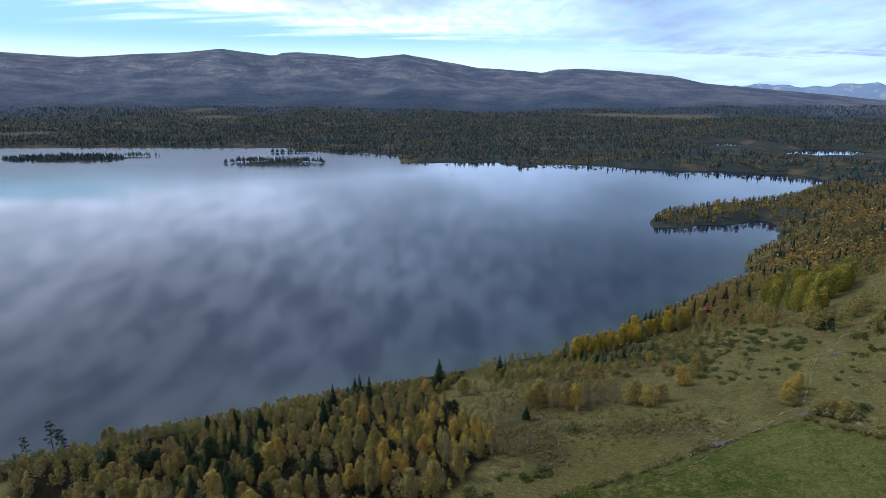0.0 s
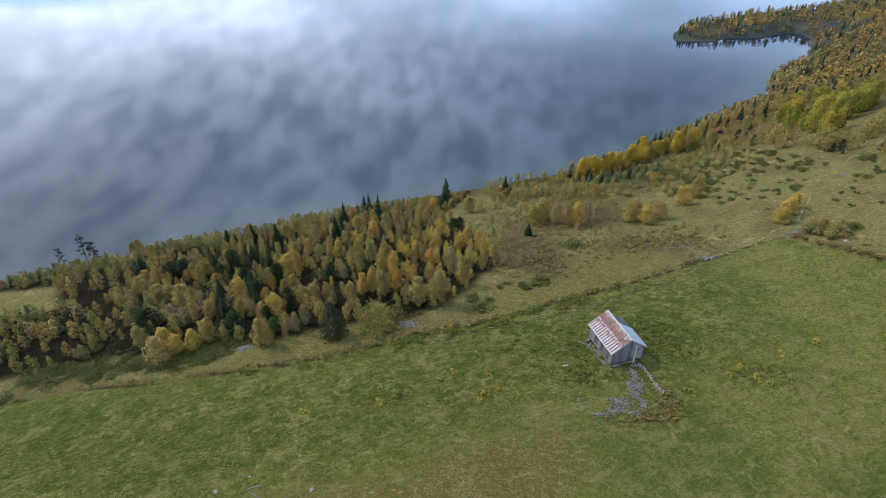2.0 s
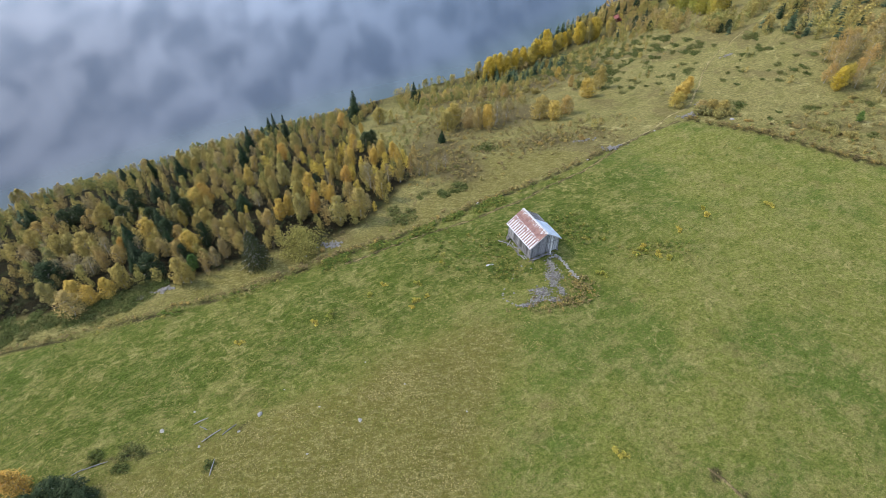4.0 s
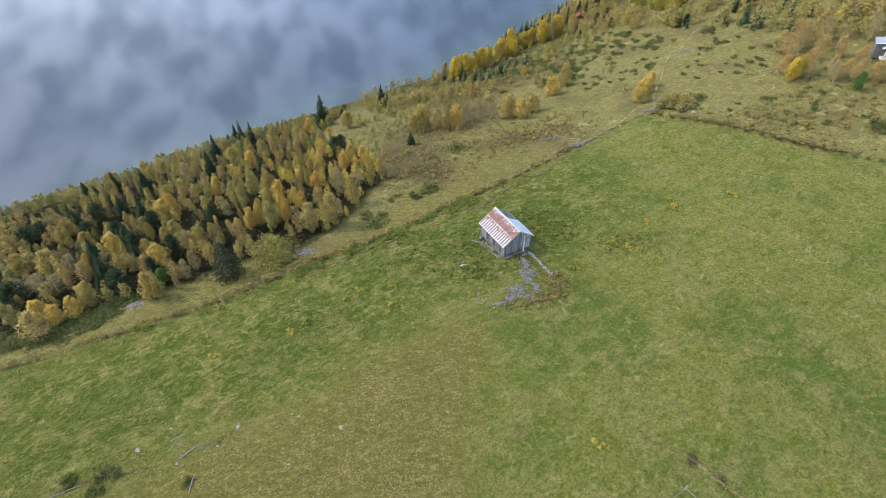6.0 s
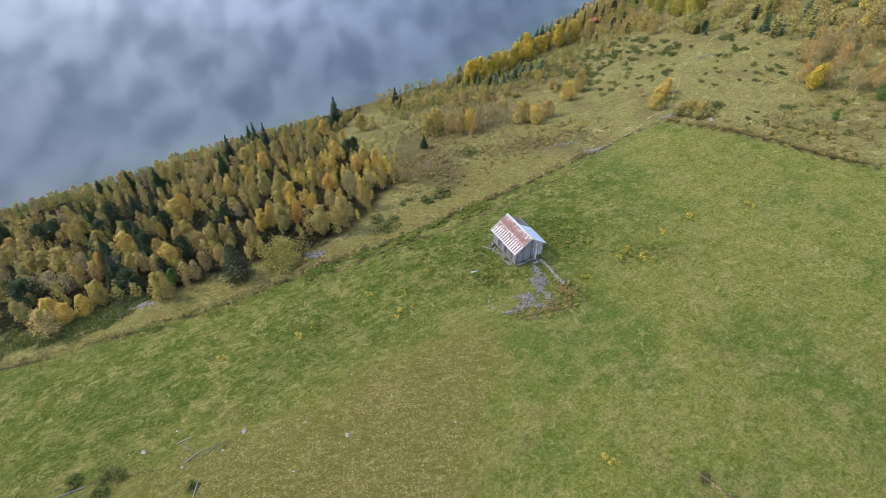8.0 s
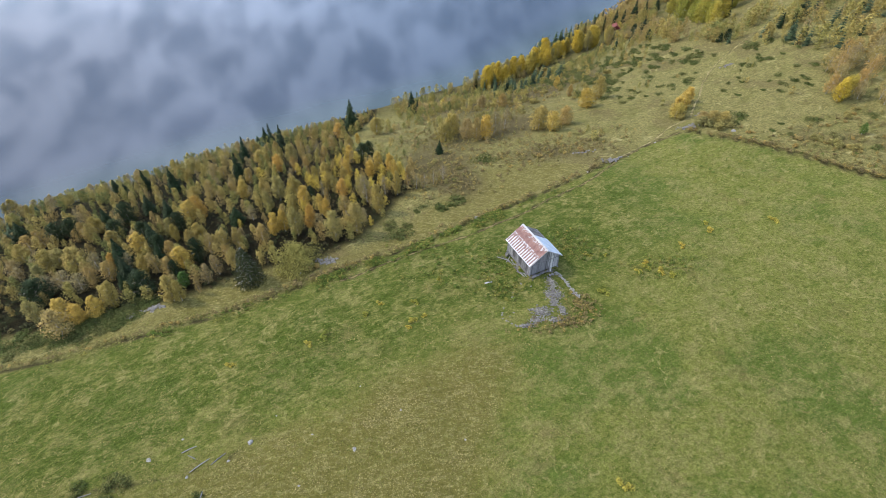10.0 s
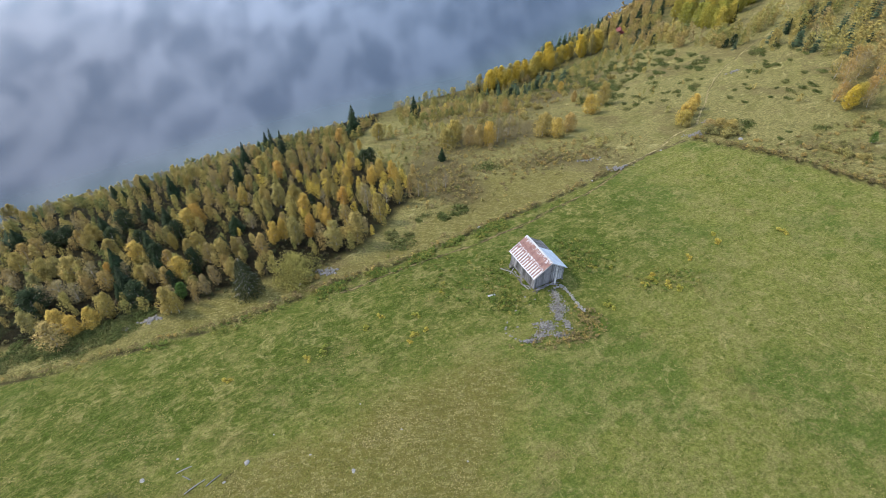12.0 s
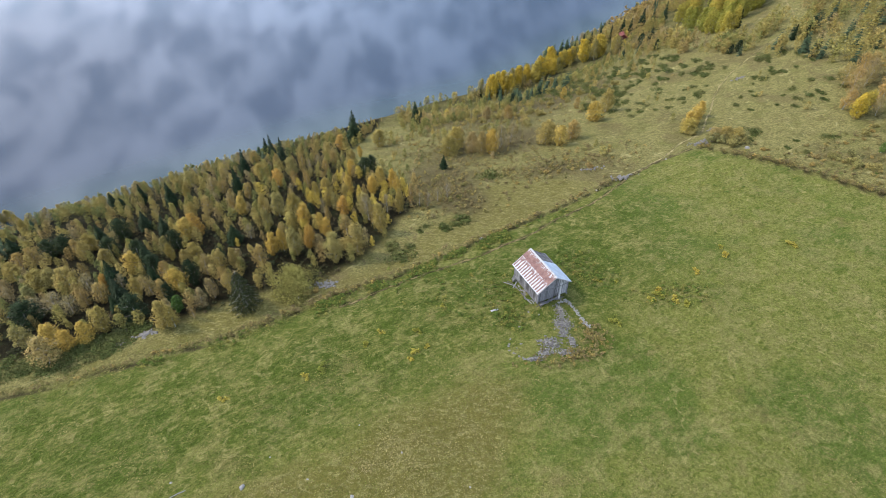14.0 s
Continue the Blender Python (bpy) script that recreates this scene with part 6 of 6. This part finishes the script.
    for k in range(5):
        y0 = edge - (k + 1) * 0.8
        sheet("roof_sheet", 1, y0 - 0.03, y0 + 0.83, 0.0, 1.0, ZINC, 0.03 + 0.012 * (k % 2), "bright grey zinc sheet")
    # the stripped part of the roof: old grey boards with gaps (the far end, seen from the turned side)
    pieces = []
    for k in range(15):
        u = 0.03 + 0.95 * k / 14
        x, z = run * (1 - u), eave + (ridge - eave) * u - 0.02
        pieces.append(board((x, 0.72 + rng.uniform(-0.1, 0.1), z), (x, 3.28 - rng.uniform(0, 0.25), z), 0.17 * rng.uniform(0.5, 0.95), 0.03, (ridge - eave, 0, run)))
    for k in range(5):
        y = 0.9 + k * 0.5
        pieces.append(board((run * 0.97, y, eave + 0.06), (run * 0.03, y + rng.normal(0, 0.05), ridge + 0.0), 0.12, 0.03, (ridge - eave, 0, run)))
    for v, f in pieces:
        part("roof_board", mesh_from("roof_board", v, f, GREY_WOOD), barn)
    v, f = board((run * 0.5, 0.7, (eave + ridge) / 2 - 0.1), (run * 0.5, 3.2, (eave + ridge) / 2 - 0.1), slope * 0.96, 0.02, (ridge - eave, 0, run))
    part("under_roof", mesh_from("under_roof", v, f, DARK_WOOD), barn, "dark old boards under the roof")
    for side in (-1, 1):
        v, f = board((side * (run + 0.02), -edge - 0.02, eave + 0.0), (0, -edge - 0.02, ridge + 0.02), 0.13, 0.04, (0, 1, 0))
        part("barge_board", mesh_from("barge_board", v, f, PALE_WOOD), barn)
    v, f = board((0, -edge - 0.03, ridge + 0.085), (0, edge + 0.02, ridge + 0.085), 0.3, 0.03)
    part("ridge_cap", mesh_from("ridge_cap", v, f, PALE_WOOD), barn, "pale ridge capping")
    v, f = board((0.98, -3.42, 3.7), (0.72, -3.7, 0.3), 0.15, 0.15, (0, 1, 0))
    part("prop", mesh_from("prop", v, f, BLEACHED_WOOD), barn, "pale leaning prop pole")
    for k, (x, y) in enumerate(((-hx, -hy), (hx, -hy), (-hx, hy), (hx, hy), (-hx, 0), (hx, 0), (0, -hy), (0, hy))):
        deep = floor_z - 0.15 + 0.9 * (y > 1) + 0.45 * (abs(y) < 1)
        part("foundation_stone", STONE_MESHES[k % 6], barn, "", pose(x, y, floor_z - 0.22 - deep * 0.42, 0, 0, k * 67) @ Matrix.Diagonal((0.75, 0.75, deep * 1.15, 1)))
    return barn


barn = build_barn()


def local_barn(x, y):
    p = barn.matrix_basis @ Vector((x, y, 0))
    return p.x, p.y


def build_debris():
    rng = np.random.default_rng(33)
    for k in range(26):
        front = k < 15
        x, y = (rng.uniform(-2.3, 1.2), -3.35 - rng.uniform(0, 0.45)) if front else (-2.75 - rng.uniform(0, 0.5), rng.uniform(-2.9, 3.2))
        wx, wy = local_barn(x, y)
        turn = 16.8 + (rng.normal(0, 22) if front else 90 + rng.normal(0, 20))
        length = rng.uniform(0.8, 1.9)
        v, f = board((-length / 2, 0, 0), (length / 2, 0, 0), rng.uniform(0.1, 0.2), 0.035)
        ob = tagged(new("plank", mesh_from("plank", v, f, GREY_WOOD if k % 3 else DARK_WOOD)), "loose grey plank fallen beside the barn", "plank", "fallen planks at the barn")
        ob.matrix_basis = pose(wx, wy, ground_at(wx, wy) + 0.06 + 0.16 * rng.uniform(0, 1) * front, rng.uniform(-4, 4), rng.uniform(-9, 9), turn)
    v, f = board((-0.55, 0, 0), (0.55, 0, 0), 0.28, 0.05)
    ob = tagged(new("plank", mesh_from("plank", v, f, PALE_WOOD)), "short pale plank lying in the meadow grass", "plank")
    ob.matrix_basis = pose(16.7, 54.4, ground_at(16.7, 54.4) + 0.08, 0, 0, 8)
    v, f = board((-1.0, 0, 0), (1.0, 0, 0), 0.08, 0.08)
    ob = tagged(new("pole", mesh_from("pole", v, f, GREY_WOOD)), "thin grey pole on the ground by the barn", "pole")
    ob.matrix_basis = pose(20.3, 59.6, ground_at(20.3, 59.6) + 0.2, 0, 0, -35)


build_debris()


def build_old_fence():
    """What is left of a fence: grey poles lying in a row along a shallow scar in the turf."""
    rng = np.random.default_rng(35)
    for x, y, turn, length in ((-21.0, 34.0, 20, 1.6), (-20.4, 32.8, -35, 1.3), (-19.4, 31.6, 35, 2.2), (-17.6, 32.0, 40, 1.8), (-31.0, 30.4, 12, 2.4), (-18.6, 27.0, 80, 2.6), (-32.6, 30.0, 25, 1.2)):
        v, f = tube([(-length / 2, 0, 0), (0, 0.04, 0.01), (length / 2, 0, 0)], [0.05, 0.06, 0.04], 6)
        ob = tagged(new("fence_pole", mesh_from("fence_pole", v, f, GREY_WOOD, True)), "grey fallen fence pole lying in dry grass", "pole", "fallen fence poles")
        ob.matrix_basis = pose(x, y, ground_at(x, y) + 0.07, 0, rng.uniform(-3, 3), turn)


build_old_fence()

RUIN_EDGES = [[(25.7, 54.0), (26.9, 54.2), (27.4, 52.5), (27.6, 50.3), (28.0, 48.2)], [(17.5, 49.0), (16.9, 47.4), (16.8, 46.0), (18.2, 44.2)], [(25.6, 53.8), (25.2, 51), (25.3, 48.8), (23.2, 46.2)]]


def build_ruin():
    """Stone footings of a vanished building below the barn, partly tumbled."""
    rng = np.random.default_rng(41)
    origin = (22.5, 49.0, ground_at(22.5, 49.0))
    ruin = tagged(new("ruined_foundation"), "tumbled grey stone foundation overgrown with grass", "ruin")
    ruin.location = origin

    def lay(x, y, size, lift, meshes):
        k = int(rng.integers(6))
        part("stone", meshes[k], ruin, "", pose(x - origin[0], y - origin[1], ground_at(x, y) + lift - origin[2], rng.uniform(-12, 12), rng.uniform(-12, 12), rng.uniform(0, 360)) @ Matrix.Diagonal((size * 1.2, size, size * 0.7, 1)))

    for e, line in enumerate(RUIN_EDGES):
        for (ax, ay), (bx, by) in zip(line, line[1:]):
            n = int(math.hypot(bx - ax, by - ay) / (0.1 if e == 0 else 0.45))
            for k in range(n):
                u = (k + rng.uniform(0, 0.8)) / n
                lay(ax + (bx - ax) * u + rng.normal(0, 0.1), ay + (by - ay) * u + rng.normal(0, 0.1), rng.uniform(0.2, 0.34) if e == 0 else rng.uniform(0.16, 0.36), 0.04 + 0.16 * (k % 3) if e == 0 else 0.0, PALE_MESHES if e == 0 else STONE_MESHES)
    for x, y in ((19.6, 51.6), (19.2, 50.6), (20.4, 47.6), (21, 47.5), (21.4, 51.5), (18.4, 47.2), (17.7, 46.6), (20.9, 49.5), (22.4, 52.3), (21.2, 53.2)):
        lay(x, y, rng.uniform(0.2, 0.42), -0.04, STONE_MESHES)
    spots = []
    for cx, cy, a, b, n in ((25.4, 52.3, 0.45, 1.0, 230), (24.9, 50.0, 0.95, 0.9, 420), (24.3, 48.2, 0.5, 0.8, 150), (24.8, 46.2, 0.4, 0.8, 130), (22.1, 46.5, 0.9, 0.9, 330), (20.8, 45.0, 0.7, 0.5, 200), (19.2, 44.1, 0.9, 0.3, 160), (23.4, 44.6, 0.8, 0.5, 200), (20.9, 47.3, 0.4, 0.2, 24)):
        spots.append(np.stack([rng.normal(cx, a * 0.62, n), rng.normal(cy, b * 0.62, n)], 1))
    spots = np.concatenate(spots)
    me = heap(rng, spots, rng.uniform(0.10, 0.28, len(spots)), rng.uniform(0.0, 0.16, len(spots)), origin)
    tagged(part("rubble", me, ruin, "loose grey rubble"), kind="stuff")
    return ruin


build_ruin()


def build_stones():
    rng = np.random.default_rng(43)
    for x, y, rx, ry, n, label in ((-7.0, 66.2, 1.9, 0.9, 110, "heap of grey field stones by the willow"), (-32.0, 61.4, 1.5, 0.8, 80, "heap of pale field stones at the wood's edge"),
                                   (-63.2, 58.2, 2.2, 0.9, 90, "heap of grey field stones among junipers"), (-35.5, 60.6, 1.2, 0.5, 40, "low spill of field stones in grass"), (71.2, 96.2, 2.2, 0.9, 90, "grey stones spread over the path"),
                                   (50.5, 88.0, 2.4, 0.8, 90, "grey stones where the path crosses a ditch"), (47, 94, 2.6, 0.8, 60, "grey stones in brown heather"), (96.5, 123.5, 1.6, 0.7, 50, "pale stones in dry pasture grass"), (76.5, 100.5, 1.0, 1.4, 40, "grey stones beside the path")):
        pile = tagged(new("stone_pile"), label, "stones", "stone heaps")
        pile.matrix_basis = pose(x, y, ground_at(x, y), 0, 0, 0)
        for k in range(n // 2):
            px, py, size = rng.normal(x, rx * 0.5), rng.normal(y, ry * 0.5), rng.uniform(0.25, 0.6)
            part("stone", STONE_MESHES[int(rng.integers(6))], pile, "", pose(px - x, py - y, ground_at(px, py) - pile.location.z + rng.uniform(0, 0.14), rng.uniform(-20, 20), rng.uniform(-20, 20), rng.uniform(0, 360)) @ Matrix.Diagonal((size * 1.2, size, size * 0.65, 1)))
    for x, y, s in ((-14.5, 33.4, 0.62), (-3.5, 30.0, 0.5), (-10.7, 64.0, 0.6), (19.2, 73.1, 0.75), (77.6, 90.3, 0.9), (-25.2, 33.7, 0.55), (-7.9, 32.9, 0.25), (-20.5, 30.5, 0.4), (-12, 36.4, 0.22), (-2.5, 38.5, 0.22),
                    (1.8, 34, 0.3), (-22, 35.5, 0.3), (-16.5, 31.5, 0.35), (62, 92.5, 0.5), (44, 84.5, 0.4), (-47, 31, 0.5), (8, 29, 0.25), (-9, 27, 0.28)):
        ob = tagged(new("boulder", PALE_MESHES[int(rng.integers(6))]), "pale field stone lying in the grass", "stone", "single stones in the meadow")
        ob.matrix_basis = pose(x, y, ground_at(x, y) + 0.06 * s, rng.uniform(-10, 10), rng.uniform(-10, 10), rng.uniform(0, 360)) @ Matrix.Diagonal((s * 1.15, s, s * 0.75, 1))


build_stones()


def box_mesh(name, x0, x1, y0, y1, z0, z1, material):
    v, f = board((x0, (y0 + y1) / 2, (z0 + z1) / 2), (x1, (y0 + y1) / 2, (z0 + z1) / 2), y1 - y0, z1 - z0)
    return mesh_from(name, v, f, material)


def gable_body(hx, hy, eave, ridge):
    """A house body with two gables; the ridge runs along y."""
    v = [(-hx, -hy, -0.8), (hx, -hy, -0.8), (hx, -hy, eave), (0, -hy, ridge), (-hx, -hy, eave)]
    v += [(x, hy, z) for x, _, z in v]
    f = [(0, 1, 2, 4), (4, 2, 3, 3), (5, 9, 7, 6), (9, 8, 7, 7), (0, 4, 9, 5), (1, 6, 7, 2)]
    tris = []
    for g in f:
        tris += [(g[0], g[1], g[2])] + ([(g[0], g[2], g[3])] if g[2] != g[3] else [])
    return v, tris


def build_cabin(name, label, x, y, turn, hx, hy, eave, ridge, wall_mat, wing, roof_mat=None):
    root = tagged(new(name), label, "house")
    root.matrix_basis = pose(x, y, ground_at(x, y) + 0.25, 0, 0, turn)
    v, f = gable_body(hx, hy, eave, ridge)
    part("wall", mesh_from("wall", v, f, wall_mat), root)
    over, drop = 0.45, 0.45 * (ridge - eave) / hx
    for side in (-1, 1):
        a, b = Vector((side * (hx + over), 0, eave - drop)), Vector((0, 0, ridge))
        mid = (a + b) / 2
        v, f = board((mid.x, -hy - 0.5, mid.z + 0.1), (mid.x, hy + 0.5, mid.z + 0.1), (b - a).length + 0.06, 0.12, (side * (ridge - eave + drop), 0, hx + over))
        part("roof", mesh_from("roof", v, f, roof_mat or SLATE), root)
        for yy in (-hy - 0.54, hy + 0.54):
            v, f = board((side * (hx + over), yy, eave - drop + 0.08), (0, yy, ridge + 0.08), 0.22, 0.05, (0, 1, 0))
            part("barge_board", mesh_from("barge_board", v, f, roof_mat or WHITE_PAINT), root)
    if roof_mat:
        return root
    win = part("window", box_mesh("window", -0.2, 1.1, -hy - 0.06, -hy + 0.02, 0.75, 1.75, WHITE_PAINT), root, "white-framed window")
    for k in range(2):
        part("pane", box_mesh("pane", -0.12 + k * 0.6, 0.42 + k * 0.6, -hy - 0.075, -hy - 0.05, 0.85, 1.65, GLASS), win)
    part("door", box_mesh("door", -1.7, -0.9, -hy - 0.06, -hy + 0.02, -0.1, 1.9, WHITE_PAINT), root, "white door")
    part("chimney", box_mesh("chimney", 0.6, 1.2, 0.4, 1.0, eave, ridge + 0.7, STONE), root, "grey stone chimney")
    if wing:
        v, f = board((-hx - 1.6, -0.6, 0.7), (-hx + 0.05, -0.6, 0.7), 3.0, 3.0)
        part("annex", mesh_from("annex", v, f, wall_mat), root)
        v, f = board((-hx - 2.0, -0.6, 2.3), (-hx + 0.5, -0.6, 2.75), 3.8, 0.14)
        part("annex_roof", mesh_from("annex_roof", v, f, SLATE), root)
        v, f = board((-hx - 2.02, -2.55, 2.36), (-hx + 0.2, -2.55, 2.72), 0.2, 0.06, (0, 1, 0))
        part("fascia", mesh_from("fascia", v, f, WHITE_PAINT), root, "white fascia")
    v, f = board((-hx - 0.4, -hy - 1.1, 0.02), (hx + 0.4, -hy - 1.1, 0.02), 2.0, 0.12)
    part("terrace", mesh_from("terrace", v, f, PALE_WOOD), root)
    return root


build_cabin("cabin", "dark-walled cabin with grey roof among birches", 121.9, 89.2, -42, 2.1, 2.7, 1.9, 3.4, DARK_WOOD, True)
build_cabin("boathouse", "small red boathouse half hidden by trees", 112.5, 219, -20, 1.2, 1.7, 0.9, 1.7, RED_PAINT, False, RED_PAINT)


def build_plot():
    """A small fenced bed of greener grass, edged with thin laths."""
    plot = tagged(new("grass_plot"), "small plot of greener grass edged with pale laths", "plot")
    plot.matrix_basis = pose(26.4, 12.6, ground_at(26.4, 12.6), 0, 0, 20)
    for a, b in (((-1.6, 1.8, 0.2), (1.7, 1.8, 0.2)), ((1.7, 1.8, 0.2), (1.7, -3.0, 0.6)), ((-1.6, 1.8, 0.2), (-1.6, -3.0, 0.6))):
        v, f = board(a, b, 0.05, 0.04)
        part("lath", mesh_from("lath", v, f, GREY_WOOD), plot)
    for x, y in ((-1.6, 1.8), (1.7, 1.8), (1.7, -2.9), (-1.6, -2.9)):
        v, f = board((x, y, -0.4), (x, y, 0.7), 0.06, 0.06, (1, 0, 0))
        part("stake", mesh_from("stake", v, f, PALE_WOOD), plot)


build_plot()


# ---- grass tufts ----


def build_grass():
    rng = np.random.default_rng(51)
    x = np.concatenate([rng.uniform(-65, 100, 70000), rng.uniform(-45, 60, 70000), rng.uniform(-60, 20, 20000)])
    y = np.concatenate([rng.uniform(8, 125, 70000), rng.uniform(8, 62, 70000), rng.uniform(8, 46, 20000)])
    lx, ly = x - 24.35, y - 58.25
    c, s = math.cos(radians(16.8)), math.sin(radians(16.8))
    bx, by = lx * c + ly * s, ly * c - lx * s
    keep = ~((np.abs(bx) < 2.7) & (np.abs(by) < 3.3)) & (shore_distance(x, y) > 3) & (off_line(x, y, PATH_LINE) > 0.8)
    tuss = soft_plan(x, y, TUSSOCKS, 9.0)
    mown = soft_plan(x, y, MEADOW, 3.0)
    wood = soft_plan(x, y, WOOD, 3.0)
    clump = wavy(x, y, 3.1, 17) * 0.5 + wavy(x, y, 9, 18) * 0.5 + wavy(x, y, 27, 19) * 0.35
    keep &= (rng.uniform(0, 1, len(x)) < np.clip(0.5 + 0.5 * clump + 0.45 * tuss, 0.12, 1)) & (wood < 0.6)
    tint = np.clip(0.30 + 0.34 * clump + 0.30 * tuss + 0.30 * (1 - mown) + rng.normal(0, 0.16, len(x)), 0, 1)
    x, y, tint, tuss = x[keep], y[keep], tint[keep], tuss[keep]
    n, blades = len(x), 3
    z = land(x, y) - 0.04
    h = rng.uniform(0.05, 0.11, n) * (1 + 0.5 * tuss)
    a = rng.uniform(0, 6.283, (n, blades))
    w = rng.uniform(0.04, 0.08, (n, blades))
    spread = rng.uniform(0.10, 0.22, (n, blades))
    out = np.stack([np.cos(a), np.sin(a)], 2)
    side = np.stack([-np.sin(a), np.cos(a)], 2)
    base = np.stack([x, y], 1)[:, None, :]
    v = np.zeros((n, blades, 3, 3))
    v[:, :, 0, :2], v[:, :, 1, :2] = base - side * w[..., None], base + side * w[..., None]
    v[:, :, 2, :2] = base + out * spread[..., None]
    v[..., 2] = z[:, None, None]
    v[:, :, 2, 2] += h[:, None] * rng.uniform(0.7, 1.1, (n, blades))
    f = np.arange(n * blades * 3).reshape(-1, 3)
    me = mesh_from("grass", v.reshape(-1, 3), f, GRASS)
    me.attributes.new("tint", "FLOAT", "POINT").data.foreach_set("value", np.repeat(tint, blades * 3).astype(np.float32))
    return tagged(new("grass", me), "tufts of green and straw-coloured meadow grass", "grass", kind="stuff")


build_grass()
